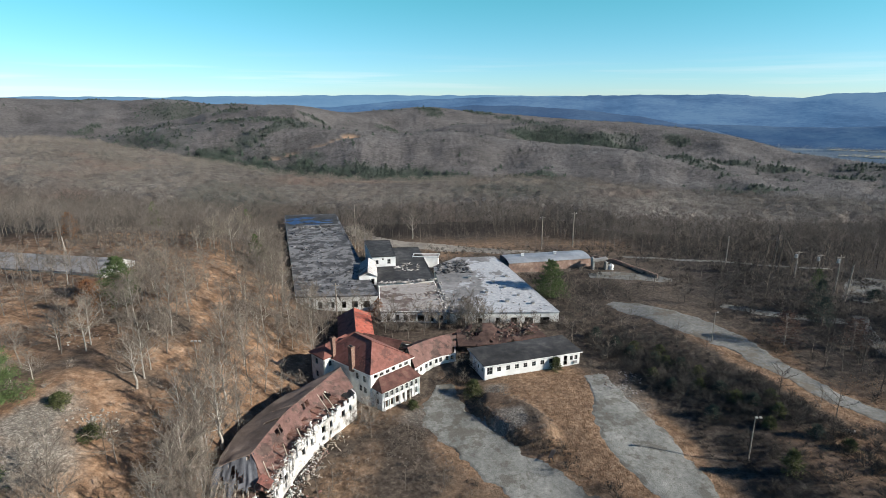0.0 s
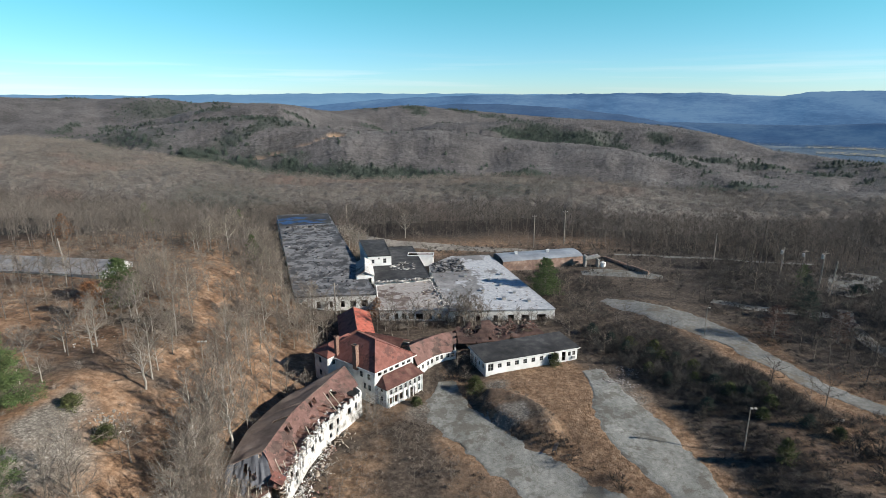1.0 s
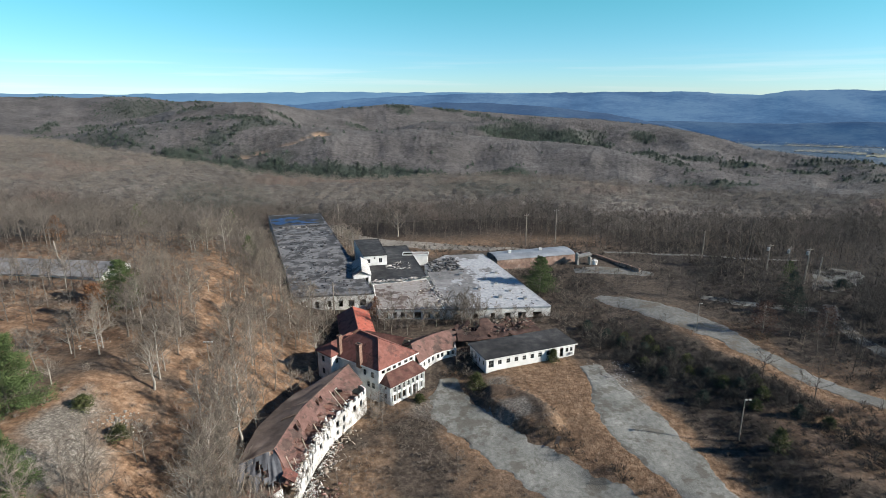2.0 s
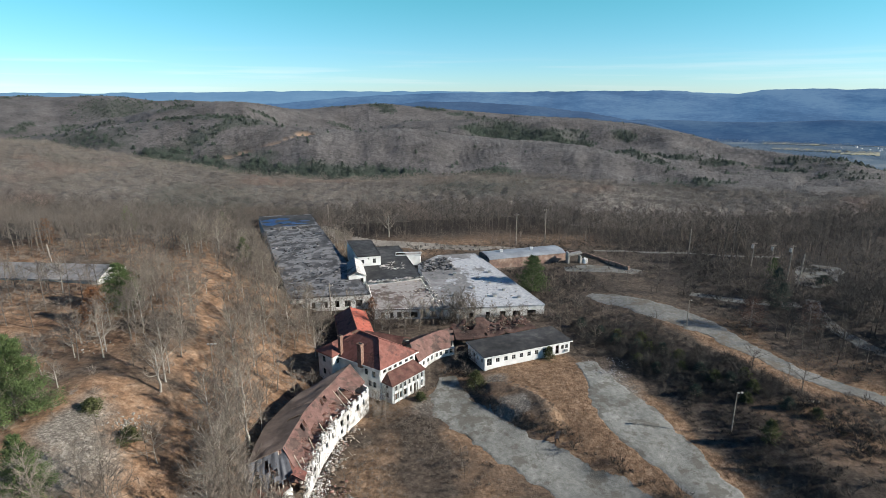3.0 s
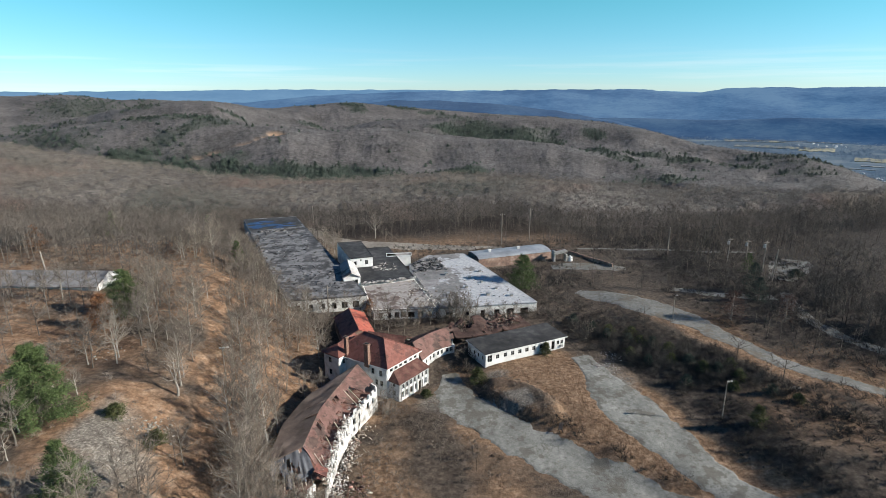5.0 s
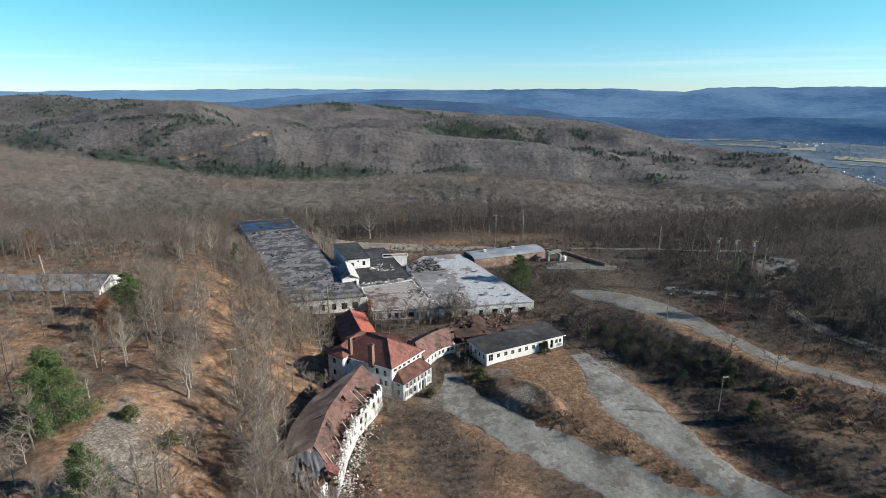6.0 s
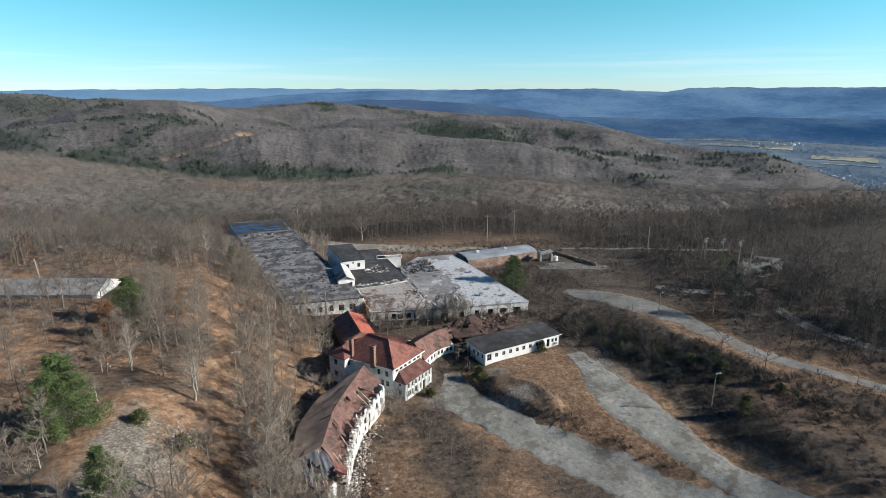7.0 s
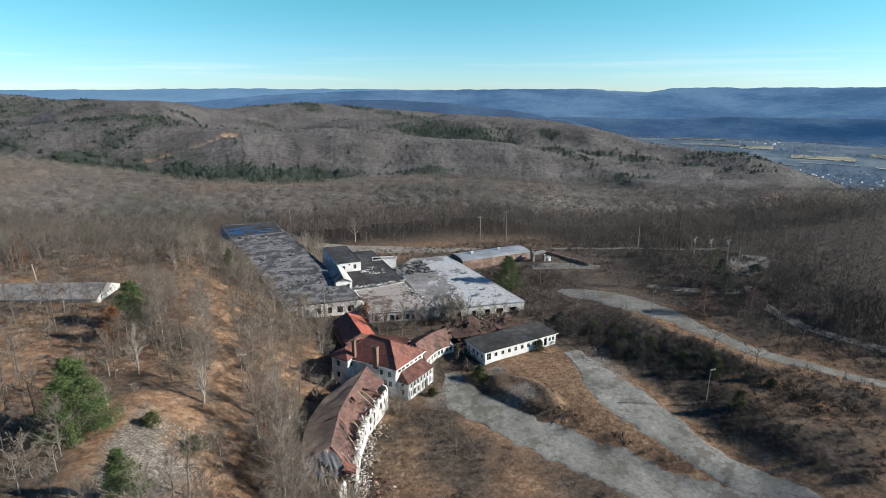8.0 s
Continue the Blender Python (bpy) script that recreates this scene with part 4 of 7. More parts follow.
    part("wall_unit", bm, "steel", ob, "grey cooling unit under the window")


build_annex()

HU, HV, HO = Vector((0.731, 0.682)), Vector((-0.682, 0.731)), Vector((-7.7, 111.2))


def hp(a, b, z=None):
    p = HO + HU * a + HV * b
    return (p.x, p.y) if z is None else (p.x, p.y, z)


def hip(bm, corners, r0, r1, thick=0.22):
    """Hip roof from four eave corners and a ridge: two trapezoids and two triangles, each a slab."""
    c = corners
    slab(bm, [c[0], c[1], r0], thick)
    slab(bm, [c[1], c[2], r1, r0], thick)
    slab(bm, [c[2], c[3], r1], thick)
    slab(bm, [c[3], c[0], r0, r1], thick)


def build_house():
    ob = thing("main_house", hp(5, 8, -2.0), "derelict white stucco house with a hipped red tile roof", "house")
    z0 = -2.6
    g = [hp(0.3, 0.5), hp(11.2, 0.5), hp(11.2, 16.3), hp(-0.9, 16.3)]
    up = [(s, s + 1.0, 6.7, 7.8, "window" if k % 3 else "") for k, s in enumerate((0.8, 2.4, 4.0, 5.6, 7.5, 9.1))]
    upleft = [(15.8 - s - 0.9, 15.8 - s, 5.7, 7.1, "window") for s in (1.2, 3.4)] + [(15.8 - s - 0.9, 15.8 - s, 3.2, 4.6, "window") for s in (1.0, 2.4)]
    walls_round(ob, g, z0, 5.42, "white", {0: up, 3: upleft, 1: even(1, 15, 5, 0.9, 5.8, 7.2)})
    bm = bmesh.new()
    hip(bm, [hp(0, 0, 5.5), hp(11.9, 0, 5.5), hp(11.9, 16.8, 5.3), hp(-1.6, 16.8, 5.3)], hp(4.8, 5.4, 9.7), hp(4.8, 11.5, 9.7))
    roof = part("roof", bm, "redroof", ob)
    bm = bmesh.new()
    for a, b in ((hp(0, 0, 5.55), hp(4.8, 5.4, 9.76)), (hp(11.9, 0, 5.55), hp(4.8, 5.4, 9.76)), (hp(4.8, 5.4, 9.76), hp(4.8, 11.5, 9.76)), (hp(-1.6, 16.8, 5.35), hp(4.8, 11.5, 9.76))):
        rod(bm, a, b, 0.13, 0.13, 6)
    part("ridge_cap", bm, "redroof", roof)
    bm = bmesh.new()
    for a, b in ((hp(-0.05, -0.05, 5.32), hp(11.95, -0.05, 5.32)), (hp(-0.05, -0.05, 5.32), hp(-1.25, 12.4, 5.2))):
        beam(bm, a, b, 0.1, 0.22)
    part("fascia", bm, "whiteclean", roof, "white eaves board")
    # projecting block at the back corner
    g = [hp(-2.7, 12.6), hp(5, 12.6), hp(5, 17.4), hp(-2.7, 17.4)]
    walls_round(ob, g, z0, 5.8, "white", {3: [(1.5, 2.5, 6.2, 7.6, "window"), (1.5, 2.5, 3.2, 4.6, "window")], 0: [(1.0, 1.8, 6.2, 7.4, "window")]})
    bm = bmesh.new()
    hip(bm, [hp(-3.2, 17.9, 5.9), hp(-3.2, 12.1, 5.9), hp(6.5, 12.1, 6.4), hp(6.5, 17.9, 5.9)], hp(-0.6, 15, 7.8), hp(4.8, 15, 8.4))
    part("roof", bm, "redroof", ob)
    # porch storey along the front
    pz = [hp(0.9, -2.6), hp(10.9, -2.6), hp(10.9, 0.3), hp(0.9, 0.3)]
    fr = even(0.3, 9.7, 7, 0.9, 3.35, 4.55) + even(0.3, 6.0, 4, 0.9, 1.2, 2.8, "") + [(6.4, 7.9, 0.6, 2.9, "door_frame"), (8.5, 9.4, 1.2, 2.8, "")]
    walls_round(ob, pz, z0, 2.35, "white", {0: fr, 3: [(1.0, 1.8, 3.9, 4.6, "window"), (1.0, 1.8, 1.7, 2.9, "window")]}, skip=(2,), name="porch_wall")
    bm = bmesh.new()
    slab(bm, [hp(0.5, -3.0, 2.45), hp(11.2, -3.0, 2.45), hp(10.6, 0.42, 4.0), hp(2.3, 0.42, 4.0)], 0.15)
    slab(bm, [hp(0.5, 0.42, 2.45), hp(0.5, -3.0, 2.45), hp(2.3, 0.42, 4.0)], 0.15)
    part("porch_roof", bm, "rustroof", ob, "sagging dull red porch roof")
    for k in range(8):
        bm = bmesh.new()
        q = hp(1.2 + k * 1.36, -2.95)
        rod(bm, (*q, z0), (*q, 2.3), 0.10, 0.09, 8)
        part("column", bm, "white", ob)
    for a, b, w in ((-0.4, 5.7, (1.25, 0.8)), (-0.5, 12.2, (0.8, 0.75))):
        bm = bmesh.new()
        rot = Matrix.Rotation(math.atan2(HV.y, HV.x), 3, "Z")
        q = hp(a, b)
        add_box(bm, (q[0], q[1], 7.3), (w[0], w[1], 5.4), rot)
        add_box(bm, (q[0], q[1], 10.05), (w[0] + 0.2, w[1] + 0.2, 0.3), rot)
        ch = part("chimney", bm, "brick", ob, "dull red brick chimney stack")
        # solid black slab: the dark inside the flue is put into its colour
        bm = bmesh.new()
        add_box(bm, (q[0], q[1], 10.23), (w[0] - 0.35, w[1] - 0.35, 0.1), rot)
        part("flue", bm, "dark", ch)
    # low roof behind the main block
    bm = bmesh.new()
    r0, r1 = Vector((-11, 131, 6.2)), Vector((-1.8, 126.6, 6.0))
    w = Vector((1.9, 3.9, -2.2))
    v = Vector((-1.9, -3.9, -2.2))
    slab(bm, [r0, r1, r1 + w, r0 + w], 0.2)
    slab(bm, [r1, r0, r0 + v, r1 + v], 0.2)
    part("back_roof", bm, "rustroof", ob)
    g = [(r0 + v * 0.9).to_2d(), (r1 + v * 0.9).to_2d(), (r1 + w * 0.9).to_2d(), (r0 + w * 0.9).to_2d()]
    walls_round(ob, g, z0, 3.2, "white")


build_house()


def build_red_gable():
    ob = thing("red_roofed_wing", (-14.4, 141, 0), "narrow wing with a bright red gabled roof", "building")
    r0, r1 = Vector((-15.6, 149.0, 5.6)), Vector((-13.2, 133.5, 5.6))
    e, w = Vector((4.3, 1.6, -2.2)), Vector((-4.3, -0.6, -2.2))
    # sun and shade put into two reds: brighter east slope, duller west slope
    bm = bmesh.new()
    slab(bm, [r0, r1, r1 + e, r0 + e], 0.18)
    part("roof_slope", bm, "brightred", ob)
    bm = bmesh.new()
    slab(bm, [r1, r0, r0 + w, r1 + w], 0.18)
    part("roof_slope", bm, "redroof", ob)
    bm = bmesh.new()
    rod(bm, r0 + Vector((0, 0, 0.05)), r1 + Vector((0, 0, 0.05)), 0.12, 0.12, 6)
    part("ridge_cap", bm, "redroof", ob)
    g = [(r1 + w * 0.92).to_2d(), (r1 + e * 0.92).to_2d(), (r0 + e * 0.92).to_2d(), (r0 + w * 0.92).to_2d()]
    walls_round(ob, g, -1.5, 3.4, "rust", {0: even(0.5, 8, 3, 0.9, 2.6, 3.9), 3: even(1, 14, 5, 0.9, 2.6, 3.9)})
    for tri in ((r1, r1 + w, r1 + e), (r0, r0 + w, r0 + e)):
        bm = bmesh.new()
        vs = [bm.verts.new((p.x, p.y, p.z - 0.25)) for p in tri]
        vs2 = [bm.verts.new((p.x, p.y + 0.2, p.z - 0.25)) for p in tri]
        bm.faces.new(vs), bm.faces.new(vs2[::-1])
        for k in range(3):
            bm.faces.new((vs[k], vs2[k], vs2[(k + 1) % 3], vs[(k + 1) % 3]))
        part("gable", bm, "rust", ob)


build_red_gable()


def lofted_roof(lines, rows, holes, material, name, parent, thick=0.14, sag=0.0, seed=0, label=""):
    """A roof slope between two lines of 3D points, as a sheet of small panels; panels where holes(s, r) says so are missing."""
    a, b = [np.array(l, float) for l in lines]

    def at(l, s):
        acc = np.concatenate([[0], np.cumsum(np.linalg.norm(np.diff(l, axis=0), axis=1))])
        return np.array([np.interp(s * acc[-1], acc, l[:, k]) for k in range(3)])

    cols = 84
    bm = bmesh.new()
    grid = {}
    for i in range(cols + 1):
        s = i / cols
        p, q = at(a, s), at(b, s)
        for j in range(rows + 1):
            r = j / rows
            v = p * (1 - r) + q * r
            v[2] += sag * float(fbm(s * 30 + 3, r * 8, 4, 2, seed)) * (0.3 + r)
            grid[i, j] = v
    cache = {}

    def vert(i, j, k):
        if (i, j, k) not in cache:
            v = grid[i, j]
            cache[i, j, k] = bm.verts.new((v[0], v[1], v[2] - k * thick))
        return cache[i, j, k]

    def solid(i, j):
        return 0 <= i < cols and 0 <= j < rows and not holes((i + 0.5) / cols, (j + 0.5) / rows)

    for i in range(cols):
        for j in range(rows):
            if not solid(i, j):
                continue
            bm.faces.new((vert(i, j, 0), vert(i + 1, j, 0), vert(i + 1, j + 1, 0), vert(i, j + 1, 0)))
            bm.faces.new((vert(i, j, 1), vert(i, j + 1, 1), vert(i + 1, j + 1, 1), vert(i + 1, j, 1)))
            for di, dj, e in ((-1, 0, ((i, j), (i, j + 1))), (1, 0, ((i + 1, j), (i + 1, j + 1))), (0, -1, ((i, j), (i + 1, j))), (0, 1, ((i, j + 1), (i + 1, j + 1)))):
                if not solid(i + di, j + dj):
                    bm.faces.new((vert(*e[0], 0), vert(*e[1], 0), vert(*e[1], 1), vert(*e[0], 1)))
    return part(name, bm, material, parent, label)


WING_RIDGE = [(-14.1, 114.2, 6.0), (-17.3, 107.2, 5.8), (-19.3, 103.0, 5.7), (-21.8, 97.0, 5.7), (-23.2, 90.5, 5.6), (-24.2, 86.0, 5.5)]
WING_EAST = [(-10.4, 108.2, 3.3), (-13.4, 103.2, 3.2), (-16.3, 98.3, 3.1), (-18.5, 91.5, 3.0), (-19.8, 85.0, 2.9), (-20.6, 81.5, 2.9)]
WING_WEST = [(-19.2, 111.2, 4.6), (-23.4, 106.6, 4.5), (-26.0, 101.7, 4.4), (-28.4, 95.8, 4.3), (-29.4, 89.2, 4.3), (-29.5, 84.2, 4.3)]


def build_curved_wing():
    ob = thing("curved_wing", (-20, 98, -1.5), "ruined curved wing with a holed red roof and broken white walls", "building")

    def gone(s, r):
        n = float(vnoise(s * 18, r * 3, 1.0, 5)) + 0.35 * float(vnoise(s * 60, r * 12, 1.0, 15))
        if 0.232 < s < 0.295 and 0.28 < r < 0.50 and not 0.262 < s < 0.272 or 0.395 < s < 0.468 and 0.12 < r < 0.36 and not 0.426 < s < 0.44 or 0.685 < s < 0.765 and 0.08 < r < 0.36 and not 0.72 < s < 0.732:
            return True
        if 0.17 < s < 0.31 and r > 0.44 + 0.25 * n + 3.0 * abs(s - 0.24):
            return True
        if 0.40 < s < 0.53 and r > 0.62 + 0.2 * n + 2.5 * abs(s - 0.46):
            return True
        if 0.58 < s < 0.76 and r > 0.66 + 0.2 * n + 1.5 * abs(s - 0.67):
            return True
        if 0.29 < s < 0.60 and r > 0.66 + 0.28 * n:
            return True
        return r > (0.90 if s < 0.62 else 0.62) + 0.20 * n

    lofted_roof((WING_RIDGE, WING_EAST), 20, gone, "pinkroof", "roof_slope", ob, sag=0.6, seed=2, label="faded red shingle slope with holes")
    lofted_roof((WING_RIDGE, WING_WEST), 12, lambda s, r: 0.50 < s < 0.512 and r < 0.6 or 0.66 < s < 0.675 and r < 0.45, "brownroof", "roof_slope", ob, sag=0.2, seed=4, label="worn brown felt slope")
    # east wall, segment by segment, more broken towards its end
    for k in range(len(WING_EAST) - 1):
        a, b = WING_EAST[k], WING_EAST[k + 1]
        n = 2
        length = math.dist(a[:2], b[:2])
        ops = [o[:4] for o in even(0.5, length - 0.4, n, 1.05, 2.5 - 0.25 * k, 3.9 - 0.25 * k, "")] + ([o[:4] for o in even(0.9, length - 0.3, 2, 0.7, 0.7, 1.7, "")] if k in (1, 3) else [])
        part("wall", wall_bm(a[:2], b[:2], -2.2, (3.15, 3.1, 2.8, 2.2, 1.5)[k], 0.3, ops, ragged=(0.8, 1.6, 2.3, 2.9, 3.1)[k], seed=k + 3), "ruinwhite", ob)
    for k in range(len(WING_WEST) - 1):
        a, b = WING_WEST[k], WING_WEST[k + 1]
        part("wall", wall_bm((a[0] + 0.5, a[1]), (b[0] + 0.5, b[1]), -2.2, 4.0, 0.3), "white", ob)
    part("wall", wall_bm((-18.6, 111.9), (-14.1, 113.6), -2.2, 3.2, 0.3), "white", ob)
    part("wall", wall_bm((-14.1, 113.6), (-10.5, 108.5), -2.2, 3.2, 0.3), "white", ob)
    # bare rafters over the holes
    rnd = random.Random(5)
    for k in range(6):
        s = (0.215, 0.27, 0.55, 0.68, 0.81, 0.92)[k]
        acc = lambda l: Vector([float(np.interp(s * (len(l) - 1), range(len(l)), [q[c] for q in l])) for c in range(3)])
        p, q = acc(WING_RIDGE), acc(WING_EAST)
        bm = bmesh.new()
        beam(bm, p + Vector((0, 0, -0.35)), p + (q - p) * rnd.uniform(0.75, 1.04) + Vector((rnd.uniform(-0.3, 0.3), rnd.uniform(-0.3, 0.3), -0.3 - rnd.random() * (0.3 if s < 0.6 else 1.2))), 0.14, 0.2)
        part("rafter", bm, "timber", ob)
    # inner floor so that the holes look into a dark storey
    bm = bmesh.new()
    for k in range(5):
        r0, r1, e0, e1 = WING_WEST[k], WING_WEST[k + 1], WING_EAST[k], WING_EAST[k + 1]
        slab(bm, [(r0[0] + 0.8, r0[1], 2.2), (r1[0] + 0.8, r1[1], 2.2), (e1[0] - 0.5, e1[1], 1.9), (e0[0] - 0.5, e0[1], 1.9)], 0.2)
    part("floor", bm, "shinglebits", ob, "littered upper floor")
    # slate end bay, caved in towards its lower eave
    end_ridge = [(-23.9, 86.3, 5.45), (-26.6, 85.3, 4.9), (-29.4, 84.3, 4.2)]
    end_eave = [(-21.4, 80.6, 1.9), (-25.2, 77.0, 0.8), (-30.0, 79.4, 1.5)]
    caved = lambda s, r: r > 0.62 + 0.5 * float(vnoise(s * 9, r * 2, 1.0, 21)) or float(vnoise(s * 6, r * 5, 1.0, 23)) + 0.25 * float(vnoise(s * 22, r * 18, 1.0, 25)) > 0.42
    lofted_roof((end_ridge, end_eave), 12, caved, "darkslate", "end_roof", ob, sag=0.7, seed=31, label="caved-in dull grey slate end roof")
    for k in range(7):
        s = 0.04 + 0.15 * k
        acc = lambda l: Vector([float(np.interp(s * (len(l) - 1), range(len(l)), [q[c] for q in l])) for c in range(3)])
        p, q = acc(end_ridge), acc(end_eave)
        bm = bmesh.new()
        beam(bm, p + Vector((0, 0, -0.3)), p + (q - p) * rnd.uniform(0.7, 1.05) + Vector((rnd.uniform(-0.5, 0.5), rnd.uniform(-0.4, 0.4), -0.3 - rnd.random() * 0.9)), 0.13, 0.2)
        part("rafter", bm, "timber", ob)
    bm = bmesh.new()
    slab(bm, [(-23.2, 85.6, 0.1), (-29.6, 84.0, 0.1), (-29.8, 80.0, -0.3), (-25.3, 77.6, -0.4), (-22.2, 81.0, -0.1)], 0.2)
    part("floor", bm, "shinglebits", ob, "littered floor of the caved-in end bay")
    part("wall", wall_bm((-30.6, 79.2), (-25.4, 77.0), -2.6, 1.3, 0.3, [(1.2, 2.2, 2.8, 4.2), (3.4, 4.4, 2.8, 4.2)]), "white", ob)
    part("wall", wall_bm((-25.2, 77.0), (-22.2, 80.6), -2.6, 1.9, 0.3, [(1.5, 2.6, 2.0, 3.4)], ragged=1.6, seed=9), "white", ob)
    bm = bmesh.new()
    slab(bm, [(-22.0, 83.6, 3.6), (-20.0, 82.6, 3.1), (-20.3, 80.6, 3.0), (-22.2, 81.4, 3.7)], 0.2)
    part("roof_stub", bm, "redroof", ob, "red scrap of tiled roof")


build_curved_wing()


def build_right_wing():
    ob = thing("link_wing", (6, 128, -1), "low curved wing with a faded red roof between house and annex", "building")
    ridge = [(-0.6, 124.2, 5.4), (2.0, 127.4, 5.0), (5.0, 130.2, 4.9), (8.0, 132.2, 4.8), (11.0, 133.6, 4.8)]
    eave = [(1.2, 119.6, 2.6), (3.2, 122.6, 2.4), (5.4, 125.0, 2.3), (7.8, 126.6, 2.2), (10.6, 127.6, 2.1)]
    backe = [(-4.5, 127.5, 2.6), (-1.5, 131.5, 2.4), (2.5, 134.8, 2.3), (6.5, 137.0, 2.2), (10.8, 138.6, 2.1)]
    lofted_roof((ridge, eave), 8, lambda s, r: s > 0.93 and r > 0.3 + 0.5 * float(vnoise(r * 9, 0, 1, 3)), "pinkroof", "roof_slope", ob, sag=0.12, seed=6)
    lofted_roof((ridge, backe), 8, lambda s, r: False, "rustroof", "roof_slope", ob, sag=0.12, seed=7)
    for k in range(4):
        a, b = eave[k], eave[k + 1]
        n = Vector((b[0] - a[0], b[1] - a[1])).normalized()
        off = Vector((-n.y, n.x)) * 0.35
        length = math.dist(a[:2], b[:2])
        ops = even(0.2, length - 0.2, 2, 0.8, 3.2, 4.3) + even(0.2, length - 0.2, 2, 0.8, 1.2, 2.4)
        pa, pb = (a[0] + off.x, a[1] + off.y), (b[0] + off.x, b[1] + off.y)
        w = part("wall", wall_bm(pa, pb, -2.6, 2.15, 0.3, [o[:4] for o in ops]), "white", ob)
        for o in ops:
            window(w, pa, pb, o[0], o[1], -2.6 + o[2], -2.6 + o[3])
        bm = bmesh.new()
        beam(bm, (a[0], a[1], a[2] - 0.2), (b[0], b[1], b[2] - 0.2), 0.1, 0.2)
        part("fascia", bm, "whiteclean", ob)
    part("wall", wall_bm((10.4, 128.0), (10.9, 138.0), -2.0, 1.9, 0.3, [(2, 3.2, 1.6, 3.0)], ragged=1.0, seed=2), "white", ob)


build_right_wing()


def build_fallen_roof():
    ob = thing("fallen_roof", (21, 135, 1), "collapsed rust-brown roof sagging behind the annex", "ruin")
    front = [(11.2, 129.5, 3.2), (16, 129.8, 2.9), (22, 132.0, 2.6), (28, 134.5, 2.2), (34, 137.0, 1.6)]
    back = [(11.4, 140.5, 3.0), (16, 141.5, 3.1), (21, 143.0, 2.6), (27, 144.0, 2.1), (32.5, 145.0, 1.5)]
    lofted_roof((front, back), 14, lambda s, r: float(fbm(s * 60, r * 22, 7, 2, 12)) > 0.52, "fallen", "roof_slope", ob, sag=0.8, seed=8)
    for k in range(4):
        part("wall", wall_bm(front[k][:2], front[k + 1][:2], -0.8, 1.4, 0.3, ragged=1.0, seed=k), "fallen", ob)
        part("wall", wall_bm(back[k][:2], back[k + 1][:2], -0.8, 1.3, 0.3, ragged=1.2, seed=k + 9), "fallen", ob)


build_fallen_roof()


def flat_block(name, poly, z0, z1, wall_mat, roof_mat, label, openings=None, rim=0.25, rim_mat=None, slope=None):
    """A flat-roofed block: walls, roof sheet and a low rim round it."""
    c = sum((Vector(p) for p in poly), Vector((0, 0))) / len(poly)
    ob = thing(name, (c.x, c.y, z0), label, "building")
    walls_round(ob, poly, z0, z1 - 0.05, wall_mat, openings)
    bm = bmesh.new()
    grow = [c + (Vector(p) - c) * (1 + 0.35 / (Vector(p) - c).length) for p in poly]
    slab(bm, [(p.x, p.y, z1) for p in grow], 0.3)
    roof = part("roof", bm, roof_mat, ob)
    if rim:
        bm = bmesh.new()
        for k in range(len(poly)):
            a, b = grow[k], grow[(k + 1) % len(poly)]
            beam(bm, (a.x, a.y, z1 + rim / 2 - 0.02), (b.x, b.y, z1 + rim / 2 - 0.02), 0.22, rim)
        part("parapet", bm, rim_mat or wall_mat, roof)
    return ob, roof


def inside(poly, x, y):
    """Whether points lie in a plan outline."""
    r = np.zeros(np.shape(x), bool)
    for k in range(len(poly)):
        (x0, y0), (x1, y1) = poly[k], poly[(k + 1) % len(poly)]
        c = ((y0 > y) != (y1 > y)) & (x < (x1 - x0) * (y - y0) / ((y1 - y0) or 1e-9) + x0)
        r ^= c
    return r


def debris(name, n, place, material, label, size=(0.5, 1.6), flat=0.12, seed=1, tilt=0.25):
    """Scraps and broken boards lying about, as stuff. place(rng) gives x, y, z of one."""
    rng = np.random.default_rng(seed)
    box = np.array([(i, j, k) for i in (-0.5, 0.5) for j in (-0.5, 0.5) for k in (-0.5, 0.5)])
    tri = np.array([(0, 1, 3), (0, 3, 2), (4, 6, 7), (4, 7, 5), (0, 4, 5), (0, 5, 1), (2, 3, 7), (2, 7, 6), (0, 2, 6), (0, 6, 4), (1, 5, 7), (1, 7, 3)])
    vs, ts = [], []
    for k in range(n):
        p = place(rng)
        if p is None:
            continue
        s = np.array([rng.uniform(*size), rng.uniform(*size) * rng.uniform(0.15, 0.8), flat * rng.uniform(0.5, 1.5)])
        r = np.array(Euler((rng.normal() * tilt, rng.normal() * tilt, rng.uniform(0, 6.28))).to_matrix())
        b = box + rng.normal(size=box.shape) * 0.07
        ts.append(tri + 8 * len(vs))
        vs.append((b * s) @ r.T + np.array(p))
    me = mesh_arrays(name, np.concatenate(vs), np.concatenate(ts), [M[material]])
    return tagged(new(name, me), label, "debris", kind="stuff")


def in_poly(poly, z):
    xs, ys = [p[0] for p in poly], [p[1] for p in poly]

    def f(rng):
        for _ in range(30):
            px, py = rng.uniform(min(xs), max(xs)), rng.uniform(min(ys), max(ys))
            if inside(poly, np.array([px]), np.array([py]))[0]:
                return px, py, z + 0.05
        return None
    return f


def in_line(a, b, z):
    def f(rng):
        t = rng.random()
        return a[0] + (b[0] - a[0]) * t + rng.normal() * 0.3, a[1] + (b[1] - a[1]) * t + rng.normal() * 0.3, z + 0.1 * rng.random()
    return f


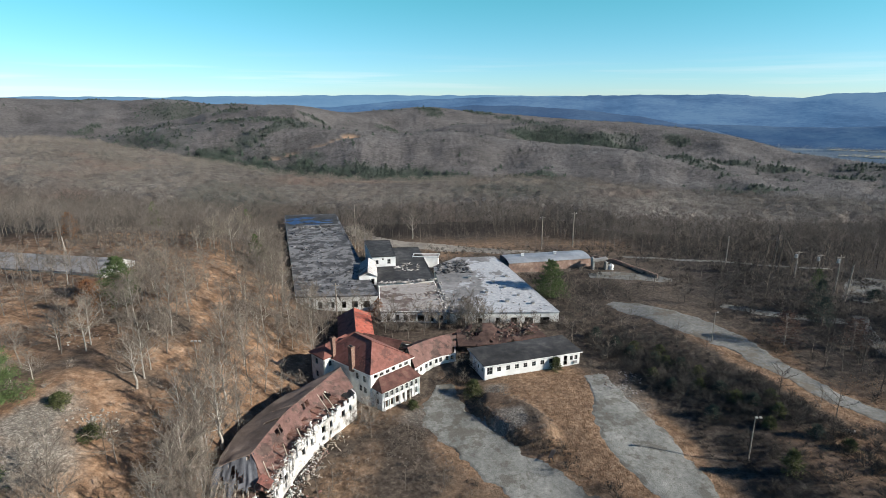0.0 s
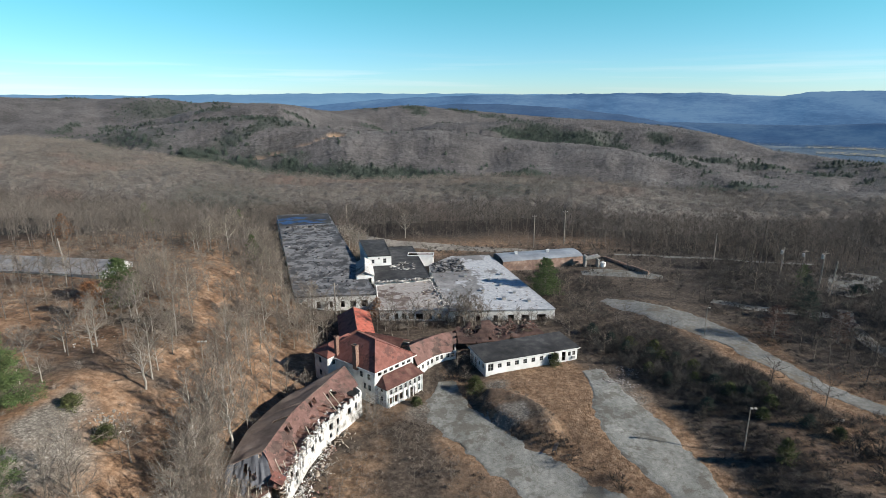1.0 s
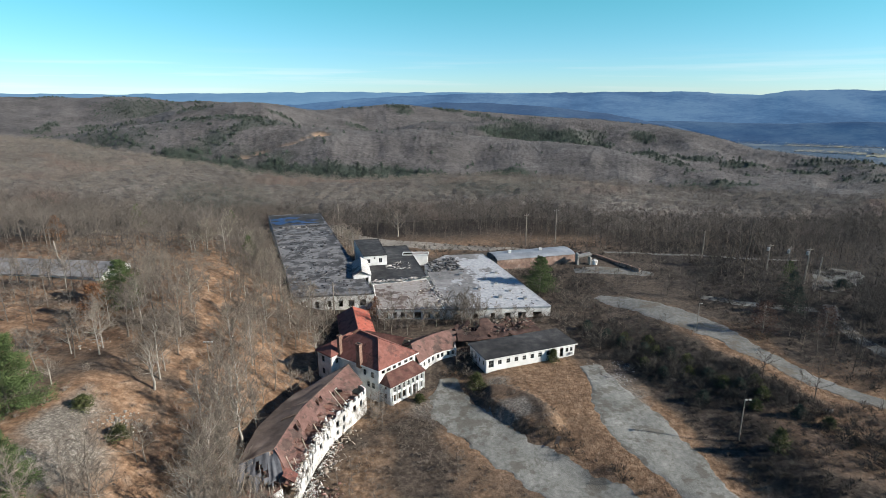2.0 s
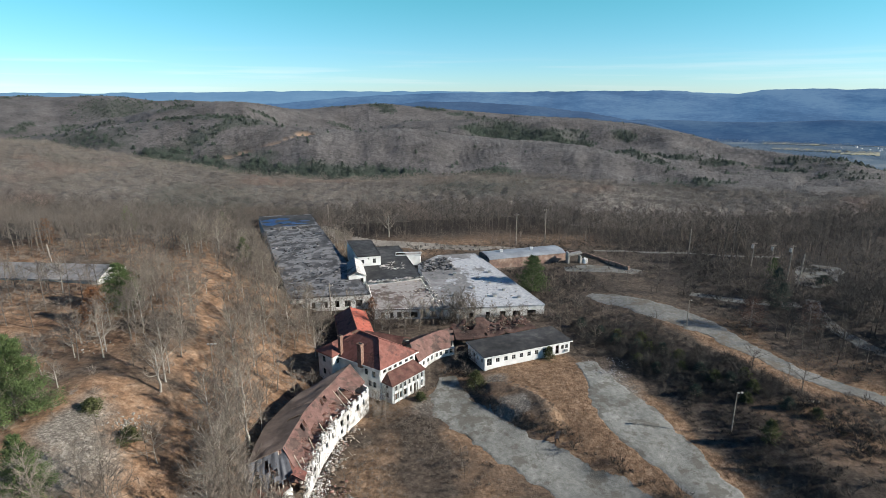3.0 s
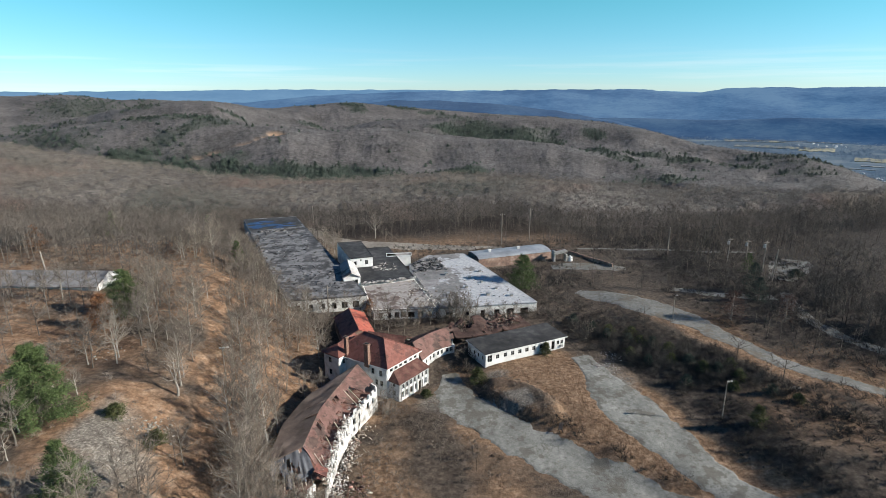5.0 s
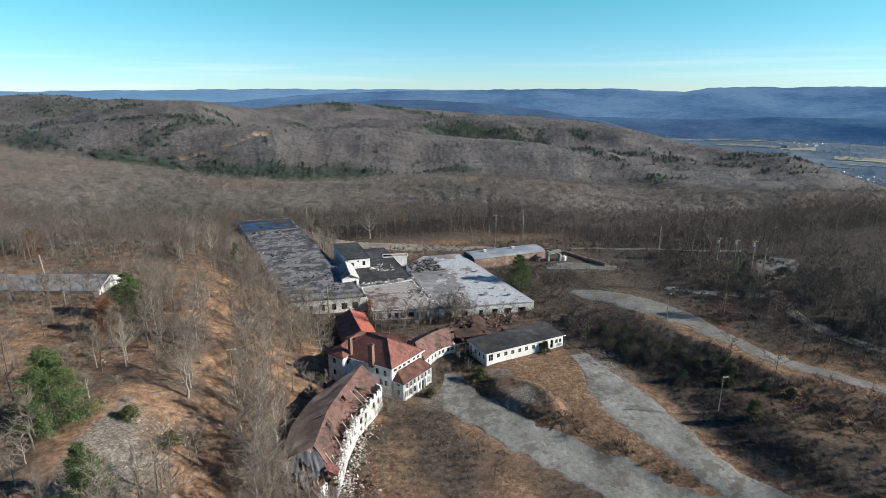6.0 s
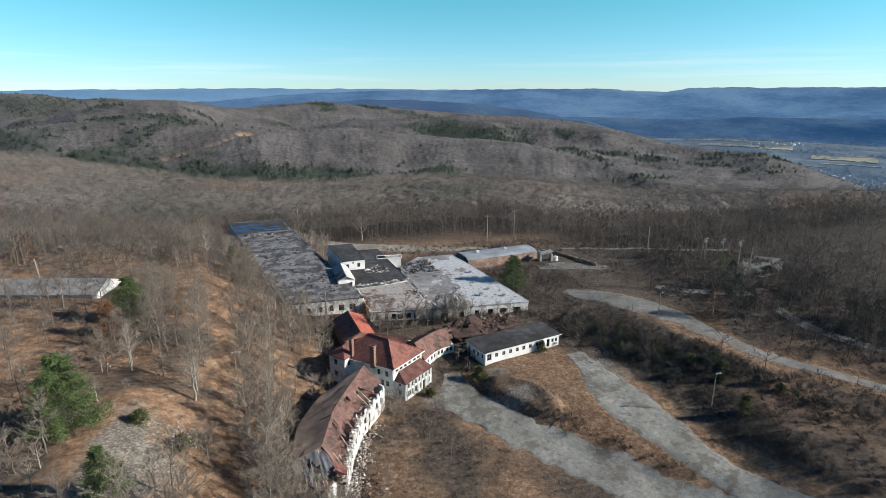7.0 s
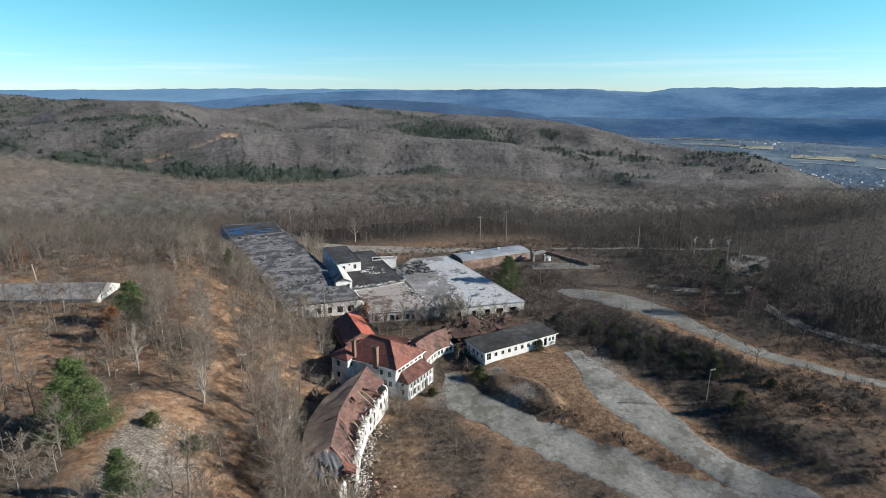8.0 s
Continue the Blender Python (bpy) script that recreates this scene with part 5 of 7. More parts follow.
LONG = [(-33.2, 160.0), (-10.2, 161.0), (-39.5, 277.0), (-63.5, 275.0)]
lb, lroof = flat_block("long_building", LONG, -1.5, 4.9, "white", "greyroof", "long derelict block with a torn dark grey flat roof",
                       {0: even(1, 22, 6, 1.4, 2.6, 4.6, ""), 1: even(2, 116, 22, 1.2, 2.6, 4.6, "")}, rim=0.12, rim_mat="greyroof")
bm = bmesh.new()
slab(bm, [(-57.5, 251.0, 4.93), (-35.0, 255.5, 4.93), (-39.3, 276.3, 4.93), (-63.0, 274.3, 4.93)], 0.02)
part("roof_felt", bm, "blackroof", lroof, "smooth dark felt on the far bay")
# wet patches on the felt, the blue sky's reflection put into their colour
for k, (x, y, w, h) in enumerate(((-55.0, 258, 9, 6), (-49.0, 260.5, 8, 4.5), (-43, 258, 8, 2.6), (-57.5, 265, 7, 5), (-46, 254.5, 6, 1.8), (-52, 268, 9, 3.5), (-41, 263, 5, 2))):
    bm = bmesh.new()
    ring = [(x + w / 2 * math.cos(t) * (1 + 0.35 * math.sin(3 * t + k)), y + h / 2 * math.sin(t) * (1 + 0.3 * math.cos(4 * t + k)), 4.96) for t in np.linspace(0, 2 * math.pi, 18)[:-1]]
    slab(bm, ring, 0.02)
    part("tarp", bm, "tarp", lroof, "patch of wet dark felt tinted blue for the reflected sky")
flat_block("middle_building", [(-11.0, 174.0), (6.4, 177.6), (0.8, 217.0), (-19.0, 215.0)], -1.5, 3.9, "white", "blackroof", "low block with a black felt roof and broken white rim", rim=0.12, rim_mat="blackroof")
debris("roof_edge_boards", 60, in_line((-11.0, 173.6), (6.6, 177.2), 4.0), "oldboards", "broken white boards along the black roof's edge", (0.6, 2.0), 0.12, 15, 0.2)
ph, proof = flat_block("penthouse", [(-14.4, 191.6), (-6.6, 192.6), (-9.9, 213.6), (-18.9, 213.2)], 3.9, 7.6, "whiteclean", "blackroof", "white upper storey with a blue-black felt roof",
                       {0: [(1.2, 2.2, 0.9, 2.3, "window"), (5.2, 6.3, 0.9, 2.5, "window"), (3.4, 4.0, 2.3, 2.9, "window")], 3: even(2, 19, 5, 0.9, 1.0, 2.3)}, rim=0.1, rim_mat="blackroof")
flat_block("white_roofed_building", [(10.2, 150.4), (39.9, 150.0), (31.6, 192.5), (29.0, 204.5), (15.0, 203.5), (6.8, 193.0)], -1.2, 3.3, "white", "whiteroof", "broad ruined block with a bleached white flat roof",
           {0: even(1, 29, 6, 1.9, 0.8, 2.9, ""), 1: even(1, 42, 9, 1.3, 1.9, 3.5, "")}, rim=0.07, rim_mat="whiteroof")
flat_block("ash_roofed_building", [(-8.6, 152.5), (9.4, 151.0), (6.3, 176.6), (-10.4, 172.8)], -1.2, 3.2, "white", "ashroof", "low ruined block with an ash-grey and pinkish roof",
           {0: even(0.5, 17.5, 7, 1.4, 1.6, 3.4, "")}, rim=0.12, rim_mat="plaster")
flat_block("small_white_block", [(-0.5, 203.5), (8.2, 203.0), (8.6, 206.5), (-0.2, 207.0)], 0.0, 3.9, "whiteclean", "ashroof", "small white flat-roofed block behind the ruins", rim=0.3)


def build_stair_hut():
    ob = thing("stair_hut", (-14, 178, 3), "small white gabled stair hut on the flat roof", "hut")
    g = [(-16.8, 174.6), (-11.6, 175.4), (-13.4, 190.0), (-17.8, 189.6)]
    walls_round(ob, g, 3.0, 6.0, "whiteclean", {0: [(3.6, 4.6, 0.2, 2.1, "")]})
    bm = bmesh.new()
    r0, r1 = (-14.2, 174.5, 7.5), (-15.4, 190.2, 7.6)
    slab(bm, [r0, r1, (-18.2, 190.0, 6.0), (-17.2, 174.2, 6.0)], 0.15)
    part("roof_slope", bm, "ashroof", ob)
    bm = bmesh.new()
    slab(bm, [r1, r0, (-11.2, 175.0, 5.9), (-12.9, 190.3, 5.9)], 0.15)
    part("roof_slope", bm, "plaster", ob)
    bm = bmesh.new()
    vs = [bm.verts.new(p) for p in ((-16.7, 174.7, 5.9), (-11.7, 175.5, 5.9), (-14.2, 175.0, 7.35))]
    bm.faces.new(vs)
    bmesh.ops.solidify(bm, geom=bm.faces[:], thickness=0.15)
    part("gable", bm, "whiteclean", ob)


build_stair_hut()


def build_arched_shed():
    ob = thing("arched_shed", (46, 202, 0), "long low shed with a curved grey metal roof and rusty walls", "shed")
    a, b = Vector((32.0, 200.0)), Vector((62.5, 205.5))
    d = (b - a).normalized()
    n = Vector((d.y, -d.x))
    bm = bmesh.new()
    segs, cols = 14, 24
    rows = []
    for i in range(cols + 1):
        p = a + (b - a) * i / cols
        row = []
        for j in range(segs + 1):
            t = math.pi * (0.10 + 0.80 * j / segs)
            q = p + n * 5.6 * math.cos(t)
            row.append((q.x, q.y, 3.2 + 1.35 * math.sin(t) + (0.03 if i % 2 else 0)))
        rows.append(row)
    for k in (0, 0.12):
        grid = [[bm.verts.new((x, y, z - k)) for x, y, z in r] for r in rows]
        for i in range(cols):
            for j in range(segs):
                bm.faces.new((grid[i][j], grid[i + 1][j], grid[i + 1][j + 1], grid[i][j + 1]))
    part("roof", bm, "metal", ob)
    for s in (1, -1):
        p, q = a + n * 5.2 * s, b + n * 5.2 * s
        part("wall", wall_bm(p, q, -1.0, 3.4, 0.3, []), "rust", ob)
    for p, m in ((a, "dark"), (b, "concrete")):
        bm = bmesh.new()
        ring = [(p.x + n.x * 5.4 * math.cos(t), p.y + n.y * 5.4 * math.cos(t), 3.2 + 1.2 * math.sin(t)) for t in np.linspace(0.1 * math.pi, 0.9 * math.pi, 14)]
        ring = [(*(p + n * 5.1).to_tuple(), -1.0), *ring, (*(p - n * 5.1).to_tuple(), -1.0)]
        f = bm.faces.new([bm.verts.new(c) for c in ring])
        bmesh.ops.solidify(bm, geom=[f], thickness=0.2)
        part("end_wall", bm, "greyroof" if m == "dark" else m, ob)
    for s in (0.22, 0.62):
        p = a + (b - a) * s
        bm = bmesh.new()
        add_box(bm, (p.x, p.y, 4.85), (0.9, 0.9, 0.9))
        add_box(bm, (p.x, p.y, 5.35), (1.15, 1.15, 0.12))
        part("roof_vent", bm, "whiteclean", ob, "white roof vent")
    # broken concrete portal at the open end
    pt = thing("concrete_portal", (64.5, 198, 0), "broken pale concrete portal beside the shed", "ruin")
    bm = bmesh.new()
    add_box(bm, (63.2, 197.0, 2.2), (0.7, 2.4, 5.2))
    add_box(bm, (67.6, 196.0, 1.6), (0.7, 2.2, 4.0))
    add_box(bm, (65.4, 196.5, 4.2), (5.4, 2.6, 0.6), Matrix.Rotation(-0.18, 3, "Y"))
    bmesh.ops.bevel(bm, geom=bm.edges[:], offset=0.08, segments=1, affect="EDGES")
    part("frame", bm, "concrete", pt)
    bm = bmesh.new()
    rod(bm, (69.3, 195.5, 0), (69.3, 195.5, 2.4), 1.0, 1.0, 16)
    rod(bm, (69.3, 195.5, 2.4), (69.3, 195.5, 2.9), 1.05, 0.2, 16)
    part("tank", bm, "whiteclean", pt, "small white tank")


build_arched_shed()


def build_left_shed():
    ob = thing("grey_roofed_shed", (-95, 153, 15), "long low shed with a weathered grey roof and white gable", "shed")
    r0, r1 = Vector((-76.5, 151.5, 19.4)), Vector((-132.0, 163.0, 19.4))
    s, n = Vector((-1.1, -6.0, -2.4)), Vector((1.1, 6.0, -2.4))
    bm = bmesh.new()
    slab(bm, [r0, r1, r1 + s, r0 + s], 0.2)
    slab(bm, [r1, r0, r0 + n, r1 + n], 0.2)
    part("roof", bm, "slate", ob)
    g = [(r1 + s * 0.93).to_2d(), (r0 + s * 0.93).to_2d(), (r0 + n * 0.93).to_2d(), (r1 + n * 0.93).to_2d()]
    walls_round(ob, g, 13.5, 17.1, "white")
    for p in (r0, r1):
        bm = bmesh.new()
        f = bm.faces.new([bm.verts.new(q) for q in (p + s * 0.95 + Vector((0, 0, -0.1)), p + n * 0.95 + Vector((0, 0, -0.1)), p + Vector((0, 0, -0.1)))])
        bmesh.ops.solidify(bm, geom=[f], thickness=0.2)
        part("gable", bm, "whiteclean", ob)


build_left_shed()


def roof_vent(x, y, z, s_):
    ob = thing("roof_vent", (x, y, z), "small grey box vent on the bleached roof", "vent", "roof vents")
    bm = bmesh.new()
    add_box(bm, (x, y, z + s_ * 0.4), (s_, s_, s_ * 0.8))
    part("curb", bm, "concrete", ob)
    bm = bmesh.new()
    add_box(bm, (x, y, z + s_ * 0.86), (s_ * 1.25, s_ * 1.25, s_ * 0.12))
    part("cap", bm, "steel", ob)


for vx, vy, vs_ in ((15, 160, 0.9), (22, 166, 0.8), (27, 158, 1.0), (31, 163, 0.7), (25, 175, 0.9), (30, 181, 0.8), (18, 180, 0.9), (34, 156, 0.8), (28, 170, 0.7)):
    roof_vent(vx, vy, 3.3, vs_)


# ---- plants ----
class Shape:
    """Collects tapered prisms and spikes as triangles."""

    def __init__(self):
        self.v, self.t, self.n = [], [], 0

    def add(self, verts, tris):
        self.v.append(np.asarray(verts, float))
        self.t.append(np.asarray(tris, int) + self.n)
        self.n += len(verts)

    def prism(self, a, b, r0, r1, sides=3):
        d = b - a
        d = d / (np.linalg.norm(d) + 1e-9)
        u = np.cross(d, (0.3, 0.9, 0.1))
        u /= np.linalg.norm(u) + 1e-9
        w = np.cross(d, u)
        an = np.arange(sides) * 2 * math.pi / sides
        ring = np.cos(an)[:, None] * u + np.sin(an)[:, None] * w
        k = np.arange(sides)
        j = (k + 1) % sides
        self.add(np.concatenate([a + ring * r0, b + ring * r1]), np.concatenate([np.stack([k, j, j + sides], -1), np.stack([k, j + sides, k + sides], -1)]))

    def blade(self, a, b, r, rng):
        u = np.cross(b - a, rng.normal(size=3))
        u *= r / (np.linalg.norm(u) + 1e-9)
        self.add([a - u, a + u, b], [(0, 1, 2)])

    def leaf(self, c, size, rng):
        d = rng.normal(size=(3, 3))
        d /= np.linalg.norm(d, axis=1)[:, None]
        self.add(c + d * size, [(0, 1, 2)])

    def arrays(self):
        return np.concatenate(self.v), np.concatenate(self.t)


def unit(v):
    return v / (np.linalg.norm(v) + 1e-9)


def bare_tree(rng, height, limbs=13, branches=9, twigs=10, thick=0.22, spread=0.46, twig_r=0.019):
    """Trunk and crown of a leafless broad-leaved tree."""
    trunk, crown = Shape(), Shape()
    lean = rng.normal(size=2) * 0.05
    pts = [np.array([0.0, 0.0, -0.3])]
    for k in range(1, 7):
        pts.append(np.array([lean[0] * k * height / 6 + rng.normal() * 0.12, lean[1] * k * height / 6 + rng.normal() * 0.12, height * 0.86 * k / 6]))
    rad = [thick * (1 - 0.15 * k) for k in range(7)]
    for k in range(6):
        trunk.prism(pts[k], pts[k + 1], rad[k], rad[k + 1], 6)
    for i in range(limbs):
        f = 0.28 + 0.7 * (i + rng.random()) / limbs
        k = min(5, int(f * 6))
        p = pts[k] + (pts[k + 1] - pts[k]) * (f * 6 - k)
        az = i * 2.4 + rng.random()
        rise = 0.35 + 0.9 * f + rng.normal() * 0.12
        d = unit(np.array([math.cos(az), math.sin(az), rise]))
        length = height * spread * (1.15 - 0.72 * f) * rng.uniform(0.75, 1.2)
        r = rad[k] * 0.48
        q = p
        seg = []
        for s in range(3):
            d = unit(d + rng.normal(size=3) * 0.16 + np.array([0, 0, 0.10]))
            nq = q + d * length / 3
            trunk.prism(q, nq, r * (1 - 0.3 * s), r * (0.7 - 0.3 * s) + 0.012, 3)
            seg.append((q, nq, d))
            q = nq
        for j in range(branches):
            g = (j + 0.6 + rng.random() * 0.4) / branches
            a, b, dd = seg[min(2, int(g * 3))]
            o = a + (b - a) * (g * 3 - min(2, int(g * 3)))
            bd = unit(dd + rng.normal(size=3) * 0.65 + np.array([0, 0, 0.15]))
            bl = length * rng.uniform(0.25, 0.5)
            e = o + bd * bl
            crown.prism(o, e, 0.036, 0.014, 3)
            for w in range(twigs):
                h = o + (e - o) * rng.uniform(0.25, 1)
                crown.blade(h, h + unit(bd + rng.normal(size=3) * 0.65 + np.array([0, 0, 0.2])) * bl * rng.uniform(0.4, 0.85), twig_r, rng)
    return trunk.arrays(), crown.arrays()


def simple_tree(rng, height, limbs=8, twigs=84, thick=0.15, spread=0.30, twig_r=0.075, low=0.38, reach=(0.08, 0.17)):
    """A bare tree for the middle distance, as one shape: trunk, limbs and a fuzz of twigs."""
    s = Shape()
    top = np.array([rng.normal() * 0.4, rng.normal() * 0.4, height * 0.86])
    s.prism(np.array([0, 0, -0.5]), top * 0.5, thick, thick * 0.75, 3)
    s.prism(top * 0.5, top, thick * 0.75, 0.04, 3)
    tips = []
    for i in range(limbs):
        f = low + (0.92 - low) * (i + rng.random()) / limbs
        az = i * 2.4 + rng.random()
        d = unit(np.array([math.cos(az), math.sin(az), 0.35 + 0.7 * f]))
        e = top * f + d * height * spread * (1.3 - 0.6 * f) * rng.uniform(0.8, 1.2)
        s.prism(top * f, e, thick * 0.4, 0.03, 3)
        tips.append((top * f, e, d))
    for k in range(twigs):
        a, e, d = tips[k % limbs]
        h = a + (e - a) * rng.uniform(0.35, 1.05)
        s.blade(h, h + unit(0.5 * d + rng.normal(size=3) * 0.8 + np.array([0, 0, 0.35])) * height * rng.uniform(*reach), twig_r, rng)
    return s.arrays()


def tuft_tree(rng, height, n=13, size=0.042, length=1.0):
    """A leafless crown far off: a dome of twig sprays."""
    s = Shape()
    for k in range(n):
        az, q = k * 2.4 + rng.random(), math.sqrt((k + 0.5) / n)
        r = height * 0.36 * q
        c = np.array([math.cos(az) * r, math.sin(az) * r, height * (0.95 - 0.45 * q * q) + rng.normal() * 0.3])
        d = unit(np.array([math.cos(az) * q, math.sin(az) * q, 0.8]) + rng.normal(size=3) * 0.8)
        u = unit(np.cross(d, rng.normal(size=3))) * height * size
        s.add([c - u - d * height * 0.08 * length, c + u - d * height * 0.08 * length, c + d * height * rng.uniform(0.08, 0.16) * length], [(0, 1, 2)])
    return s.arrays()


def pine_tip(rng, height, n=10):
    """A far evergreen: a ragged cone of boughs."""
    s = Shape()
    for k in range(n):
        f = k / (n - 1)
        az, r = k * 2.4 + rng.random(), height * 0.47 * (1.08 - f) ** 0.5 * rng.uniform(0.7, 1.2)
        c = np.array([0, 0, height * (0.42 + 0.45 * f)])
        o = np.array([math.cos(az), math.sin(az), -0.25]) * r
        u = np.array([-math.sin(az), math.cos(az), 0]) * (0.45 * r + 0.3)
        s.add([c + o * 1.1, c + u + o * 0.4 + np.array([0, 0, 0.5]), c + np.array([0, 0, height * 0.14]), c - u + o * 0.4], [(0, 1, 2), (0, 2, 3)])
    return s.arrays()


def shrub(rng, height, n=46, r=0.03, flat=1.0):
    s = Shape()
    for k in range(n):
        az, el = rng.uniform(0, 2 * math.pi), rng.uniform(0.25, 1.45)
        d = np.array([math.cos(az) * math.cos(el) * flat, math.sin(az) * math.cos(el) * flat, math.sin(el)])
        b = d * height * rng.uniform(0.1, 0.55)
        s.blade(b, b + unit(d + rng.normal(size=3) * 0.45) * height * rng.uniform(0.3, 0.6), r, rng)
    return s.arrays()


def grass_tuft(rng, height, n=5):
    s = Shape()
    for k in range(n):
        az = rng.uniform(0, 2 * math.pi)
        o = rng.normal(size=3) * np.array([0.16, 0.16, 0])
        tip = o + np.array([math.cos(az) * 0.28, math.sin(az) * 0.28, 1.0]) * height * rng.uniform(0.6, 1.1)
        u = np.array([-math.sin(az), math.cos(az), 0]) * 0.03
        s.add([o + u, o - u, tip], [(0, 1, 2)])
    return s.arrays()


def scatter(name, shapes, xy, scale, materials, label, category, pick=None, sink=0.0, group="", smooth=False):
    """Many plants as one object of stuff, each a turned and scaled copy of one of the shapes."""
    xy, scale = np.asarray(xy, float), np.asarray(scale, float)
    n = len(xy)
    pick = RNG.integers(0, len(shapes), n) if pick is None else pick
    turn = RNG.uniform(0, 2 * math.pi, n)
    z = land(xy[:, 0], xy[:, 1]) - sink
    vs, ts, at = [], [], 0
    for k, (v, t) in enumerate(shapes):
        i = np.nonzero(pick == k)[0]
        if not len(i):
            continue
        c, s_ = np.cos(turn[i])[:, None], np.sin(turn[i])[:, None]
        sc = scale[i][:, None]
        x = (v[None, :, 0] * c - v[None, :, 1] * s_) * sc + xy[i, 0][:, None]
        y = (v[None, :, 0] * s_ + v[None, :, 1] * c) * sc + xy[i, 1][:, None]
        zz = v[None, :, 2] * sc + z[i][:, None]
        vs.append(np.stack([x, y, zz], -1).reshape(-1, 3))
        ts.append((t[None] + (np.arange(len(i)) * len(v))[:, None, None]).reshape(-1, 3) + at)
        at += len(i) * len(v)
    me = mesh_arrays(name, np.concatenate(vs), np.concatenate(ts), materials)
    if smooth:
        me.polygons.foreach_set("use_smooth", np.ones(len(me.polygons), bool))
    return tagged(new(name, me), label, category, kind="stuff", group=group)


KEEP_OUT = [
    [(-34.5, 158), (-8.5, 158), (-9, 173), (8, 176), (10, 148.5), (42, 148.5), (33, 194), (30, 207), (9, 207), (2, 220), (-20, 217), (-38, 279), (-66, 277)],
    [(-31.5, 78), (-19, 78), (-8, 108), (2, 116), (12, 124), (40, 123), (38, 146), (10, 146), (-6, 152), (-21, 152), (-19, 122), (-23, 110), (-29.5, 99), (-30.5, 88)],
    [(28, 188), (66, 194), (66, 213), (28, 210)],
    [(-134, 155), (-75, 143), (-73, 160), (-132, 172)],
]


def off_strip(pts, x, y, margin=1.0):
    c = curve_points(pts, 3)
    ok = np.ones(np.shape(x), bool)
    for cx, cy, w in c:
        ok &= np.hypot(x - cx, y - cy) > w / 2 + margin
    return ok


def free(x, y, margin=1.0, strips=True):
    ok = np.ones(np.shape(x), bool)
    for p in KEEP_OUT:
        ok &= ~inside(p, x, y)
    if strips:
        for s_ in (DRIVE, UPPER, ROAD):
            ok &= off_strip(s_, x, y, margin)
    return ok


def sown(n, x0, x1, y0, y1, gap=0.0):
    """Random plan points, kept apart where gap is given."""
    x, y = RNG.uniform(x0, x1, n), RNG.uniform(y0, y1, n)
    if gap:
        cells, keep = {}, []
        for k in range(n):
            key = (int(x[k] // gap), int(y[k] // gap))
            if all((key[0] + i, key[1] + j) not in cells or math.hypot(x[cells[key[0] + i, key[1] + j]] - x[k], y[cells[key[0] + i, key[1] + j]] - y[k]) > gap for i in (-1, 0, 1) for j in (-1, 0, 1)):
                cells[key] = k
                keep.append(k)
        x, y = x[keep], y[keep]
    return x, y


# bare trees near the house, each with its trunk and crown
tree_rng = np.random.default_rng(3)
TREES = []
for k in range(7):
    h = (11, 13, 9, 12, 8, 10, 14)[k]
    (tv, tt), (cv, ct) = bare_tree(tree_rng, h, limbs=(12, 14, 11, 13, 10, 12, 15)[k], thick=0.012 * h + (0.05 if k < 6 else 0.17))
    pale = k in (1, 4, 6)
    t_me = mesh_arrays("trunk", tv, tt, [M["palebark" if pale else "bark"]])
    c_me = mesh_arrays("crown", cv, ct, [M["twigs"]])
    TREES.append((t_me, c_me, h, pale))


def plant_tree(x, y, k, scale):
    t_me, c_me, h, pale = TREES[k]
    ob = thing("bare_tree", (x, y, float(land(x, y))), "pale-barked leafless tree on the leaf-strewn slope" if pale else "grey-brown leafless tree on the leaf-strewn slope", "tree", "bare trees by the ruins")
    ob.scale = (scale, scale, scale * RNG.uniform(0.9, 1.1))
    ob.rotation_euler = (0, 0, RNG.uniform(0, 6.28))
    for nm, me in (("trunk", t_me), ("crown", c_me)):
        p = new(nm, me)
        p.parent = ob


x, y = sown(6000, -66, -19, 58, 250, 2.7)
dens = 0.78 + 0.30 * ss(-50, -38, x) + 0.3 * fbm(x, y, 20, 2, 8)
beside = x + 36.6 + 0.143 * (y - 60)
track_off = (beside < -2.1) | (beside > np.where(y < 130, 3.6, 2.2))
stony = np.exp(-((x + 53) / 9) ** 2 - ((y - 84) / 22) ** 2) < 0.4
clear = ~((np.hypot((x + 58) / 1.6, y - 162) < 9))
ok = free(x, y) & (RNG.random(len(x)) < dens * np.where((x > -36) & (y < 135), 0.48, 0.72)) & track_off & stony & clear
for px, py in list(zip(x[ok], y[ok]))[:245]:
    plant_tree(px, py, int(RNG.integers(0, 6)), RNG.uniform(0.6, 1.0))
REST = np.stack([x[ok], y[ok]], -1)[245:]
x, y = sown(2400, -150, -62, 70, 236, 3.3)
ok = free(x, y) & (RNG.random(len(x)) < 0.26 + 0.6 * fbm(x, y, 24, 2, 18) + 0.45 * ss(150, 172, y)) & (np.hypot(x + 62, y - 85) > 7)
REST = np.concatenate([REST, np.stack([x[ok], y[ok]], -1)])
